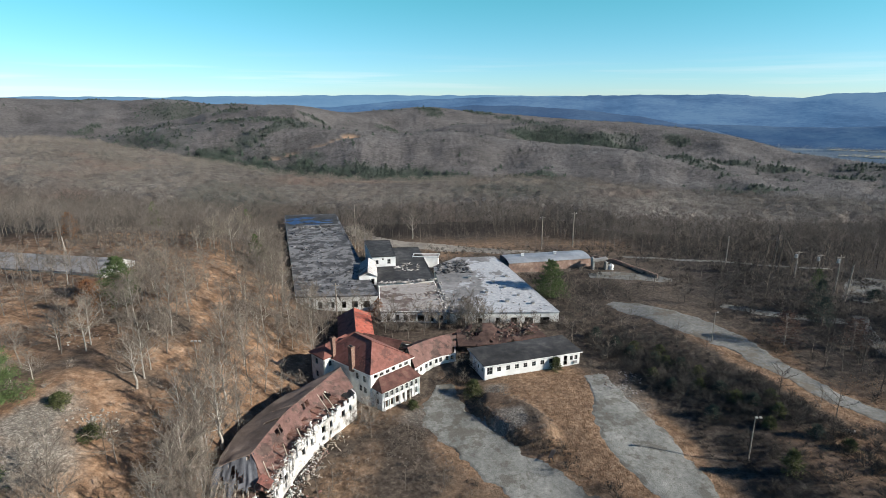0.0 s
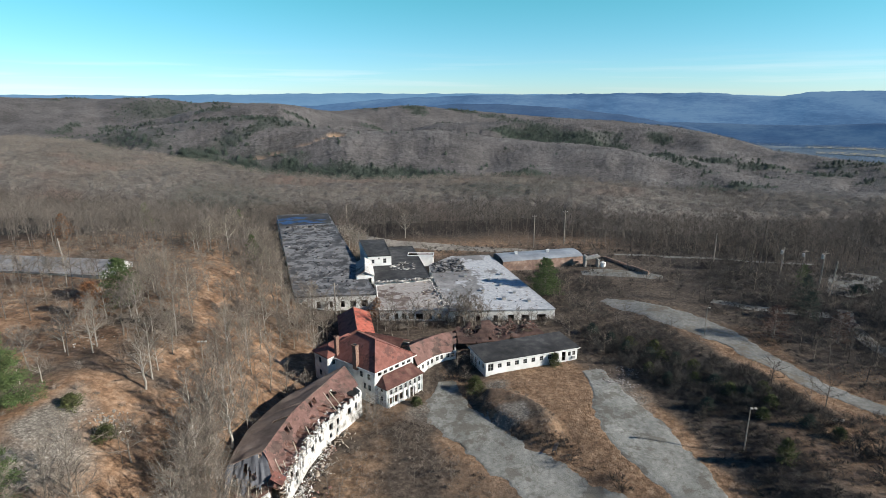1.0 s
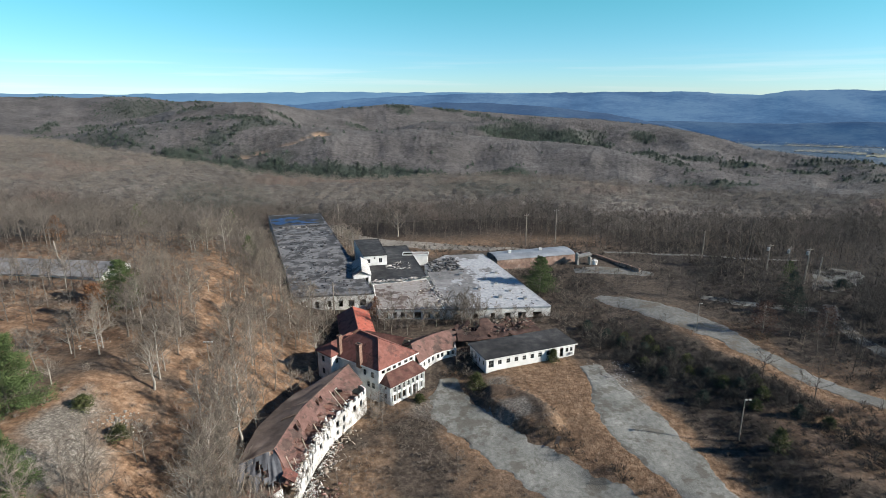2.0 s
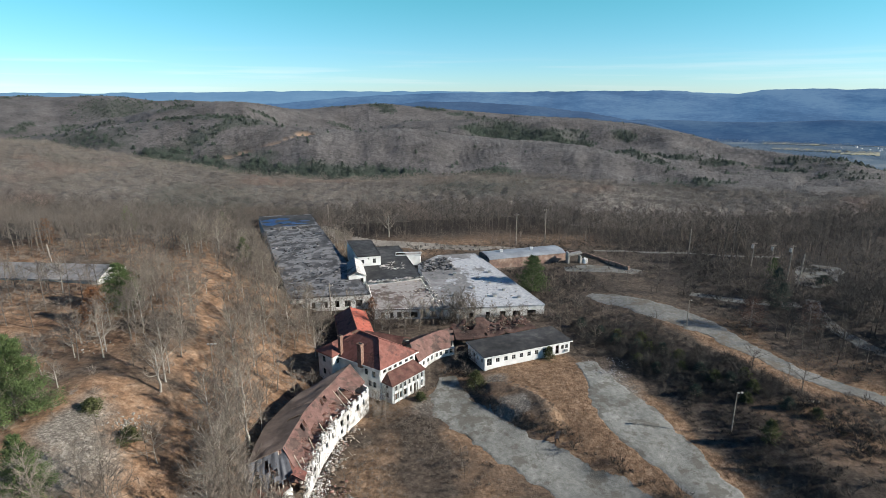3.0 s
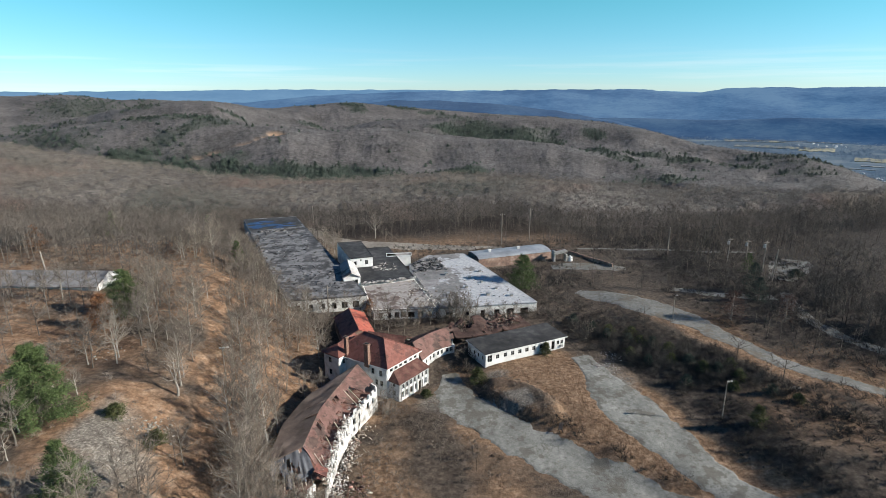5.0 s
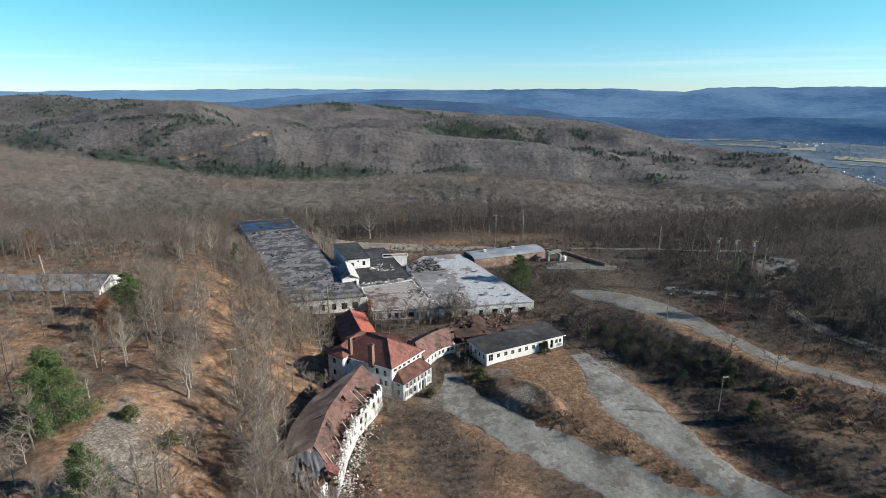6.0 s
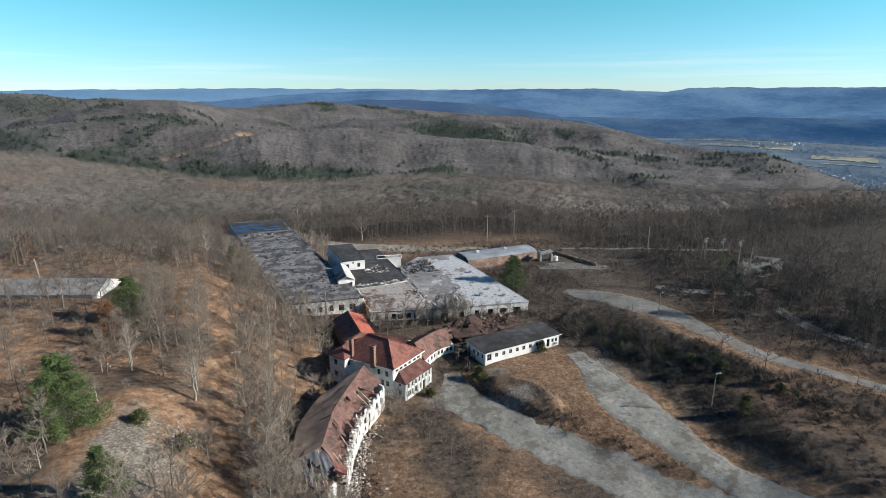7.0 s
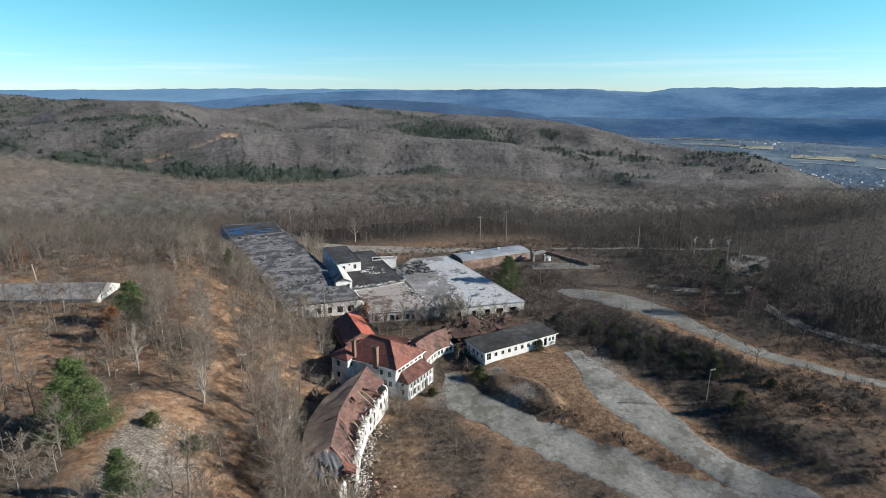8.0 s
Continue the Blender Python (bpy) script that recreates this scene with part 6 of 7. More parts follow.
for px, py, k, sc in ((-34.4, 104, 6, 0.85), (-33.6, 97.5, 6, 0.95), (-33.3, 89.5, 6, 1.0), (-32.6, 81, 6, 1.0), (-31.8, 70.5, 6, 0.9), (-39.5, 119, 6, 0.8), (-46.5, 97, 6, 0.7), (-30, 83, 2, 0.9), (-5, 142, 2, 0.9), (3, 143.5, 0, 0.75), (-1, 141, 3, 0.7), (7, 146, 2, 0.8), (15, 147.5, 0, 0.7), (19, 148, 2, 0.75), (24, 147.5, 4, 0.7), (-7, 145, 4, 0.75), (29, 147, 2, 0.6), (-9, 143.5, 3, 0.8), (12, 147, 5, 0.65), (-2, 258, 6, 0.92), (-30, 77.5, 0, 0.9), (-33, 84, 3, 0.95), (-28.5, 73.5, 5, 1.0), (-33.5, 78, 1, 0.9), (-26.5, 71.5, 2, 0.9), (-31.5, 80.5, 4, 1.1), (-27.8, 76, 1, 0.85), (-24.5, 74.5, 4, 0.9), (-29.5, 76.5, 4, 1.0), (-22.5, 73, 1, 0.8), (1, 147.5, 5, 0.8), (5, 148.5, 2, 0.8), (10, 148.3, 3, 0.7), (-4, 149.5, 0, 0.8), (21, 148.4, 5, 0.6), (33, 147.5, 2, 0.55), (13.2, 148.6, 2, 1.0), (15.2, 147.2, 5, 0.95), (17.2, 148.8, 2, 0.95), (14.4, 146.2, 4, 1.0), (16.4, 145.6, 2, 0.85), (18.8, 147.4, 4, 0.9), (-12, 156, 2, 0.7), (-14, 153.5, 5, 0.75), (-17, 156, 0, 0.7)):
    plant_tree(px, py, k, sc)

for k in range(9):
    plant_tree(-32.2 + 1.3 * math.sin(5 * k), 76.5 + 1.95 * k, (6, 1, 4, 1)[k % 4], 0.62 + 0.25 * math.sin(3 * k) ** 2)
for k in range(18):
    plant_tree(-33 + 0.75 * k + 1.2 * math.sin(4 * k), 73.5 + 3.2 * math.sin(2.3 * k), (4, 2, 1, 4, 5)[k % 5], 0.55 + 0.25 * math.sin(3 * k) ** 2)
for k in range(16):
    plant_tree(-78 - 3.4 * k + 1.5 * math.sin(5 * k), 141.5 + 0.65 * k + 2.5 * math.cos(3 * k), k % 6, 0.6 + 0.2 * math.sin(2 * k) ** 2)

# the woods behind and beside
wood_rng = np.random.default_rng(11)


def woods_edge(x):
    return np.interp(x, (-300, -66, 70, 100, 300), (238, 258, 260, 234, 214))


STANDS = [(-400, 1116, 45, 40, 1.0), (-317, 1083, 38, 30, 1.0), (-235, 1030, 55, 55, 1.0), (-158, 990, 65, 60, 1.0), (-95, 975, 65, 60, 1.0), (-24, 990, 60, 55, 1.0), (40, 985, 50, 40, 0.8),
          (283, 1592, 40, 50, 0.9), (374, 1563, 70, 80, 1.0), (450, 1490, 60, 50, 1.0), (520, 1452, 50, 40, 1.0), (666, 1482, 30, 50, 0.9), (593, 1288, 25, 35, 0.8), (655, 1177, 50, 35, 0.9)]
STANDS += [(722, 1118, 50, 30, 0.9), (801, 1029, 60, 40, 0.45), (831, 904, 60, 40, 0.4), (26, 2074, 45, 35, 1.0), (42, 2016, 30, 30, 0.8), (209, 1001, 40, 30, 0.9), (498, 878, 60, 30, 0.4), (276, 2025, 25, 20, 0.8), (-322, 1729, 40, 15, 0.9), (-908, 2200, 130, 130, 0.5)]


def pine_share(x, y):
    """How much of the far woods is evergreen."""
    p = sum(w * np.exp(-(((x - a) / c) ** 2 + ((y - b) / d) ** 2) ** 2) for a, b, c, d, w in STANDS)
    mottled = np.exp(-(((x + 400) / 260) ** 2 + ((y - 1260) / 150) ** 2) ** 2)
    p = p + mottled * np.clip(0.22 + 0.75 * fbm(x, y, 70, 3, 63), 0, 0.8) + 0.5 * ss(0.42, 0.8, fbm(x, y, 110, 3, 61))
    return np.clip(p, 0, 1)


def crowns(x, y, size):
    """Rounded tree tops, 0 to 1, one to each jittered cell."""
    xi, yi = np.floor(x / size), np.floor(y / size)
    best = np.zeros(np.shape(x))
    for i in (-1, 0, 1):
        for j in (-1, 0, 1):
            a, b = xi + i, yi + j
            h1, h2, h3 = [(np.sin(a * p + b * q) * 43758.5453) % 1.0 for p, q in ((127.1, 311.7), (269.5, 183.3), (419.2, 371.9))]
            d = np.hypot(x / size - a - h1, y / size - b - h2)
            best = np.maximum(best, (0.55 + 0.45 * h3) * np.clip(1 - (d / 0.85) ** 2, 0, 1))
    return best


def canopy_material():
    """Leafless crowns seen from far: grey-brown twigs, crown by crown, with evergreen and bare patches by attribute."""
    m = mat("woods_canopy", [(0.068, 0.062, 0.057), (0.112, 0.102, 0.094), (0.165, 0.151, 0.139)], 0.30, 0.95, 0.35, 0.011, 0, soft=0.0)
    n, ln = m.node_tree.nodes, m.node_tree.links
    b = n["Principled BSDF"]
    old = b.inputs["Base Color"].links[0].from_socket
    tc, at, sep = n.new("ShaderNodeTexCoord"), n.new("ShaderNodeAttribute"), n.new("ShaderNodeSeparateColor")
    at.attribute_name = "stand"
    ln.new(at.outputs["Color"], sep.inputs["Color"])
    cell = n.new("ShaderNodeTexVoronoi")
    cell.inputs["Scale"].default_value = 0.17
    ln.new(tc.outputs["Object"], cell.inputs["Vector"])
    tone = n.new("ShaderNodeMapRange")
    tone.inputs["To Min"].default_value, tone.inputs["To Max"].default_value = 0.76, 1.22
    sp = n.new("ShaderNodeSeparateColor")
    ln.new(cell.outputs["Color"], sp.inputs["Color"])
    ln.new(sp.outputs["Red"], tone.inputs["Value"])
    hs = n.new("ShaderNodeHueSaturation")
    ln.new(old, hs.inputs["Color"])
    ln.new(tone.outputs["Result"], hs.inputs["Value"])

    def over(fac, under, colour):
        x = n.new("ShaderNodeMix")
        x.data_type = "RGBA"
        ln.new(fac, x.inputs[0])
        ln.new(under, x.inputs[6])
        x.inputs[7].default_value = (*colour, 1)
        return x.outputs[2]

    # far hills multiplied darker and bluer: distance haze put into the colour
    haze_tint = n.new("ShaderNodeMix")
    haze_tint.data_type, haze_tint.blend_type = "RGBA", "MULTIPLY"
    ln.new(at.outputs["Alpha"], haze_tint.inputs[0])
    ln.new(hs.outputs["Color"], haze_tint.inputs[6])
    haze_tint.inputs[7].default_value = (0.76, 0.79, 0.865, 1)
    c = haze_tint.outputs[2]
    c = over(sep.outputs["Blue"], c, (0.16, 0.102, 0.08))
    c = over(sep.outputs["Red"], c, (0.035, 0.048, 0.038))
    c = over(sep.outputs["Green"], c, (0.36, 0.235, 0.15))
    ln.new(c, b.inputs["Base Color"])
    g, up, nz, bp = n.new("ShaderNodeNewGeometry"), n.new("ShaderNodeMix"), n.new("ShaderNodeTexNoise"), n.new("ShaderNodeBump")
    up.data_type = "VECTOR"
    up.inputs[0].default_value, up.inputs[5].default_value = 0.15, (0, 0, 1)
    ln.new(g.outputs["Normal"], up.inputs[4])
    nz.inputs["Scale"].default_value, nz.inputs["Detail"].default_value = 2.2, 3
    ln.new(tc.outputs["Object"], nz.inputs["Vector"])
    bp.inputs["Strength"].default_value, bp.inputs["Distance"].default_value = 1.0, 0.7
    ln.new(nz.outputs["Fac"], bp.inputs["Height"])
    ln.new(up.outputs[1], bp.inputs["Normal"])
    ln.new(bp.outputs["Normal"], b.inputs["Normal"])
    return m


def wood_depth(x, y):
    """0 at the open edge of the woods, 1 where the crowns close."""
    return ss(30, 58, y - woods_edge(x))


def build_canopy():
    """The closed crowns of the plateau's woods and of the far hills, as one rolling surface of tree tops."""
    az = np.radians(np.arange(-49, 57, 0.16))
    r = np.exp(np.arange(math.log(250), math.log(2950), 0.0084))
    ga, gr = np.meshgrid(az, r)
    gx, gy = -10 + gr * np.sin(ga), gr * np.cos(ga)
    ground, deep, bare, pines = land(gx, gy), wood_depth(gx, gy), clearing(gx, gy), pine_share(gx, gy)
    bump = crowns(gx, gy, 6.5)
    high = deep * (1 - 0.95 * bare) * (6.8 + 2.6 * bump + 0.7 * fbm(gx, gy, 16, 2, 71))
    co = np.stack([gx, gy, ground + high - 0.4], -1).reshape(-1, 3)
    nc = len(az)
    i = (np.arange(len(r) - 1)[:, None] * nc + np.arange(nc - 1)[None, :]).ravel()
    q = np.stack([i, i + 1, i + 1 + nc, i + nc], -1)
    keep = (deep.ravel()[q].min(1) > 0.04) & (ground.ravel()[q].max(1) > -164)
    q = q[keep]
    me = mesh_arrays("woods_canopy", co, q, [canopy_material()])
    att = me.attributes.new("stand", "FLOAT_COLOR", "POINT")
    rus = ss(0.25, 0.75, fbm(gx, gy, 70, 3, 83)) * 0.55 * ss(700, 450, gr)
    # alpha is no tree stand: it fades in the haze tint with distance
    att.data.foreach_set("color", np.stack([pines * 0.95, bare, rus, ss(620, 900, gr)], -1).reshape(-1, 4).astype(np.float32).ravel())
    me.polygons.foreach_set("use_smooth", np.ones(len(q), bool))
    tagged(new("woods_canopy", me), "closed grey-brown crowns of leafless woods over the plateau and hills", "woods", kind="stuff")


build_canopy()
WOODS = [simple_tree(wood_rng, h, limbs=6, twigs=140, spread=0.36, twig_r=0.028, low=0.30, thick=0.12, reach=(0.09, 0.2)) for h in (10.5, 11.5, 9.5, 12, 9, 11)]
TOPS = [tuft_tree(wood_rng, h, 60, 0.0042, 1.5) for h in (11, 12, 10, 12.5)]
x, y = sown(76000, -480, 460, 95, 640, 3.6)
az = np.abs(np.arctan2(x + 8, y) - 0.14)
dr0 = off_line(ROAD, x, y)
keep = (az < 0.86) & ((y > 258 + 10 * fbm(x, y, 40, 2, 5)) | (x < -66 - 0.12 * (y - 150)) & (y > 172 + 7 * fbm(x, y, 30, 2, 6)) | (x > 70) & (y > 222 + 8 * fbm(x, y, 30, 2, 6)))
keep |= (x > 92) & (y > 100) & (dr0 > 6) & (RNG.random(len(x)) < (0.10 + 0.26 * ss(115, 160, x)) * (1 - 0.7 * np.exp(-((x - 118) / 22) ** 2 - ((y - 160) / 16) ** 2))) & (az < 0.86) & off_strip([(124, 148, 8), (131, 158, 8), (136, 165, 13), (143, 173, 18), (150, 182, 18), (156, 188, 12)], x, y, 2) & ((np.hypot((x - 121) / 16, (y - 160) / 12) > 1) | (RNG.random(len(x)) < 0.2)) & ((np.hypot((x - 135) / 15, (y - 157) / 11) > 1) | (RNG.random(len(x)) < 0.2))
keep &= free(x, y) & (np.hypot(x, y) < along(BRIM, np.degrees(np.arctan2(x + 10, y)))[0] + 60)
x, y = np.concatenate([x[keep], REST[:, 0]]), np.concatenate([y[keep], REST[:, 1]])
near = wood_depth(x, y) < 0.9
MID = [simple_tree(wood_rng, h, limbs=9, twigs=190, spread=0.44, twig_r=0.026, low=0.22, thick=0.15, reach=(0.1, 0.22)) for h in (8.5, 10, 7.5, 9.5)]
mx, my = sown(1900, 74, 190, 96, 232, 4.2)
mk = free(mx, my, 4) & (near_track([(78, 214), (92, 213.5), (108, 207), (124, 200)], mx, my) > 6) & (RNG.random(len(mx)) < 0.24 + 0.55 * ss(84, 108, mx) + 0.3 * fbm(mx, my, 26, 2, 97)) & off_strip([(121, 146, 6), (114, 133, 6), (111, 122, 6), (112.5, 110, 6), (118, 98, 6)], mx, my, 1) & off_strip([(131, 158, 8), (136, 165, 13), (143, 173, 18), (150, 182, 18)], mx, my, 2)
mk &= (np.hypot((mx - 135) / 15, (my - 157) / 11) > 1) | (RNG.random(len(mx)) < 0.2)
mx, my = mx[mk], my[mk]
low = ss(78, 88, mx) * ss(132, 118, mx) * ss(150, 165, my) * ss(222, 210, my)
scatter("roadside_trees", MID, np.stack([mx, my], -1), RNG.uniform(0.7, 1.1, len(mx)) * (1 - 0.45 * low), [M["edgewoods"]], "dark grey leafless trees beyond the road", "woods")
sx_, sy_ = RNG.uniform(116, 134, 60), RNG.uniform(88, 142, 60)
shading = off_line([(121, 146, 6), (114, 133, 6), (111, 122, 6), (112.5, 110, 6), (118, 98, 6), (126, 86, 6)], sx_, sy_) > 0.8
scatter("roadside_trees", MID, np.stack([sx_, sy_], -1)[shading], RNG.uniform(0.95, 1.35, shading.sum()), [M["edgewoods"]], "dark leafless trees shading the lane", "woods")
ly = np.linspace(163, 276, 130) + RNG.normal(size=130)
lx = -35.2 - (ly - 160) * 0.262 - 2.5 - 15 * RNG.random(130) ** 1.4
scatter("roadside_trees", MID, np.stack([lx, ly], -1), RNG.uniform(0.6, 0.95, 130), [M["woods"]], "grey-brown leafless trees crowding the long block", "woods")
EDGE = [simple_tree(wood_rng, h, limbs=6, twigs=86, spread=0.42, twig_r=0.028, low=0.26, thick=0.10, reach=(0.1, 0.2)) for h in (9, 10.5, 8, 11)]
ex, ey = sown(16000, -240, 260, 205, 320, 3.1)
ek = (ey > woods_edge(ex) + 5 * fbm(ex, ey, 25, 2, 5)) & (wood_depth(ex, ey) < 0.85) & free(ex, ey) & (np.abs(np.arctan2(ex + 8, ey) - 0.14) < 0.84)
scatter("winter_woods", EDGE, np.stack([ex[ek], ey[ek]], -1), RNG.uniform(0.75, 1.1, ek.sum()), [M["edgewoods"]], "slender dark leafless trees along the edge of the woods", "woods")
scatter("winter_woods", WOODS, np.stack([x[near], y[near]], -1), RNG.uniform(0.7, 1.15, near.sum()) * np.where((x[near] > 84) & (y[near] < 222), 0.7 + 0.35 * ss(115, 140, x[near]), 1.0), [M["woods"]], "grey-brown leafless woods on the plateau", "woods")
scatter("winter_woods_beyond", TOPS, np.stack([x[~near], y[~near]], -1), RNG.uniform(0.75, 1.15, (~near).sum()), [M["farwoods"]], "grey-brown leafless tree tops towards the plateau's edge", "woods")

SAPLING = [simple_tree(wood_rng, h, limbs=7, twigs=64, thick=0.06, spread=0.34, twig_r=0.02, low=0.15, reach=(0.1, 0.22)) for h in (5, 6, 7, 4.5)]
x, y = sown(5000, -115, 175, 62, 262, 2.6)
n1 = fbm(x, y, 22, 2, 15)
dens = np.where(x < -20, 0.30 + 0.35 * ss(140, 180, y) + 0.35 * n1, np.where(x > 62, 0.30 + 0.5 * ss(86, 110, x) + 0.35 * n1, np.where(y > 210, 0.35, 0.0)))
dens = np.where((x > 40) & (x < 70) & (y > 125), 0.75 + 0.4 * n1, dens)
dens = np.where((x > -17) & (x < 16) & (y < 104) & (off_line(DRIVE, x, y) > 0.5), 0.42 + 0.5 * n1, dens)
dens = dens * np.where((x > 60) & (x < 92) & (y < 150), 0.18, 1)
dens = dens * (1 - 0.8 * np.exp(-((x + 52) / 8) ** 2 - ((y - 80) / 18) ** 2))
keep = free(x, y, 2) & (RNG.random(len(x)) < dens) & (np.abs(x + 35.4 + 0.143 * (y - 60)) > 3.6)
x, y = x[keep], y[keep]
scatter("saplings", SAPLING, np.stack([x, y], -1), RNG.uniform(0.5, 1.2, len(x)), [M["twigs"]], "thin leafless saplings among the brush", "saplings")

BRUSH = [shrub(wood_rng, h, n=58, r=0.033) for h in (1.9, 2.5, 1.4, 3.0)]
x, y = sown(66000, -110, 150, 56, 235, 1.3)
n1, n2 = fbm(x, y, 15, 3, 25), fbm(x, y, 5, 2, 35)
side = ((x - 13) * 45 + (y - 120) * 27) / 52.5
du, dr, dd = off_line(UPPER, x, y), off_line(ROAD, x, y), off_line(DRIVE, x, y)
bank = (x > 38) & (x < 96) & (y < 152) & (side > 0) & (du > 4.0 + n2) & (dr > 4.5 + 1.5 * n2) & ((x - 70) * 0.6 + (y - 118) * 0.8 < 22)
thicket = off_line([(44, 142, 8), (51, 129, 12), (59, 117, 17), (68, 106, 15), (74, 95, 8), (79, 79, 11)], x, y)
bank = bank * np.where(thicket < n2, 1.0 + 0.4 * n1, 0.85 + 0.4 * n1) * (1 - 0.48 * ss(62, 70, x) * ss(100, 90, y) * (n1 < 0.25))
hedge = ss(2.0, 0.6, near_track([(27.5, 94.5), (29.4, 91.6), (30.9, 88), (33.8, 84.5), (36.4, 80.9), (39.5, 76.9), (46, 70.5)], x, y) + 0.5 * n2) * 1.1
yard = ss(-19, -12, x) * (side < -1) * ss(112, 100, y) * (dd > 0.5) * (0.22 + 0.5 * n1)
ruin = ss(-12, 0, x) * ss(62, 45, x) * ss(126, 134, y) * ss(152, 147, y) * 0.8
corner = np.exp(-np.hypot((x - 10.5) / 3.5, (y - 118.5) / 4.0) ** 4) * 1.2
gap = (x > 38) & (x < 66) & (y > 120) & (y < 192) & (dr > 1.5)
other = np.where(x > 84, 0.42 + 0.5 * n1 + 0.3 * ss(96, 108, x), np.where(x < -20, 0.12 + 0.5 * n1 + 0.2 * ss(-62, -70, x) + 0.4 * ss(-56, -64, x) * ss(140, 160, y), np.where(gap, 0.9 + 0.3 * n1, 0.02)))
west_edge = np.exp(-((x + 31.0 - 0.02 * (y - 90) ** 2 * (y > 90) * 0.5) / 1.6) ** 2) * ss(116, 110, y) * 1.1
back = ss(203, 212, y) * (x > -30) * 0.3
dens = np.maximum.reduce([bank, hedge, yard, ruin, other, back, west_edge, corner]) * 0.95 * (1 - 0.75 * np.exp(-((x + 52) / 8) ** 2 - ((y - 80) / 18) ** 2))
keep = free(x, y, 0.5) & (RNG.random(len(x)) < dens)
x, y = x[keep], y[keep]
bushy = (x > 44) & (x < 84) & (y < 142)
scatter("brush", [shrub(wood_rng, h, n=130, r=0.03) for h in (2.2, 2.8, 3.4)], np.stack([x, y], -1)[bushy], RNG.uniform(0.5, 1.15, bushy.sum()) * np.where(off_line([(44, 142, 8), (51, 129, 12), (59, 117, 17), (68, 106, 15), (74, 95, 8), (79, 79, 11)], x[bushy], y[bushy]) < 0, 1.2, 0.8), [M["brush"]], "dark thicket on the bank below the road", "brush")
x, y = x[~bushy], y[~bushy]
west = x < -19
scatter("brush", BRUSH, np.stack([x, y], -1)[west], RNG.uniform(0.4, 0.95, west.sum()), [M["twigs"]], "grey-brown leafless brush on the leafy slope", "brush")
x, y = x[~west], y[~west]
scatter("brush", BRUSH, np.stack([x, y], -1), RNG.uniform(0.45, 1.1, len(x)) * np.where((x < 20) & (y < 112), 0.6, 1.0), [M["brush"]], "dark tangled leafless brush", "brush")

x, y = sown(3000, 47, 86, 58, 114, 1.0)
keep = free(x, y, 3.5) & (RNG.random(len(x)) < 0.75 + 0.4 * fbm(x, y, 8, 2, 81))
x, y = x[keep], y[keep]
scatter("weeds", [shrub(wood_rng, h, n=30, r=0.035) for h in (0.8, 1.1, 0.6)], np.stack([x, y], -1), RNG.uniform(0.6, 1.2, len(x)), [M["brush"]], "dead grey weeds on the slope below the road", "weeds")
x, y = sown(2600, 8, 32, 84, 118, 0.55)
q, u, v = mound_reach(x, y)
rim = (q > 0.86) & (q < 1.14) & (u < 0.6)
keep = free(x, y, -0.5, False) & (q < 1.14) & (np.hypot((x - 19.6) / 3.4, (y - 103.2) / 2.8) > 1) & (np.hypot((x - 18.6) / 3.0, (y - 115.2) / 2.2) > 1) & (RNG.random(len(x)) < np.where(rim, 1.0, 0.42 + 0.4 * fbm(x, y, 4, 2, 19)))
scatter("brush", BRUSH, np.stack([x, y], -1)[keep & rim], RNG.uniform(0.35, 0.62, (keep & rim).sum()), [M["brush"]], "dark hedge along the foot of the mound", "hedge")
scatter("brush", [shrub(wood_rng, h, n=46, r=0.022) for h in (0.8, 1.1, 0.6)], np.stack([x, y], -1)[keep & ~rim], RNG.uniform(0.6, 1.1, (keep & ~rim).sum()), [M["twigs"]], "grey-brown brush on the mound", "brush")
x, y = sown(300, 32, 64, 191, 199.5, 1.0)
keep = np.abs((y - 200) - (x - 32) * 0.18 + 8.4) < 1.3
scatter("brush", BRUSH, np.stack([x, y], -1)[keep], RNG.uniform(0.5, 0.9, keep.sum()), [M["twigs"]], "reddish bare brush along the shed's wall", "brush")
x, y = sown(420, 11, 34, 129, 145, 1.0)
keep = inside([(11.5, 130), (16, 130.5), (33.5, 138), (32, 145), (12, 140)], x, y) & (RNG.random(len(x)) < 0.75)
x, y = x[keep], y[keep]
scatter("brush", BRUSH, np.stack([x, y], -1), RNG.uniform(0.35, 0.75, len(x)), [M["twigs"]], "bare brush growing through the fallen roof", "brush", sink=-(2.4 - 0.04 * (x - 11)))
x, y = sown(260, 5, 17, 116, 132, 0.75)
keep = inside([(6.5, 120.5), (10, 123.8), (13, 127), (14.5, 127.5), (15.6, 120), (12.5, 117.5), (8.5, 117.5)], x, y)
x, y = x[keep], y[keep]
scatter("brush", BRUSH, np.stack([x, y], -1), RNG.uniform(0.6, 1.25, len(x)), [M["brush"]], "dark brush choking the gap beside the annex", "brush")
scatter("saplings", SAPLING, np.stack([x, y], -1)[:12], RNG.uniform(0.5, 0.85, 12), [M["twigs"]], "bare saplings in the gap beside the annex", "saplings")
x, y = sown(700, -8, 42, 145.6, 150.2, 0.9)
keep = (RNG.random(len(x)) < 0.6)
x, y = x[keep], y[keep]
scatter("brush", BRUSH, np.stack([x, y], -1), RNG.uniform(0.6, 1.3, len(x)), [M["twigs"]], "bare brush along the broken white wall", "brush")
x, y = sown(90, -11.5, -6.5, 105.5, 110.5, 0.7)
scatter("saplings", SAPLING, np.stack([x, y], -1)[:16], RNG.uniform(0.5, 0.9, 16), [M["twigs"]], "bare saplings in the corner by the porch", "saplings")
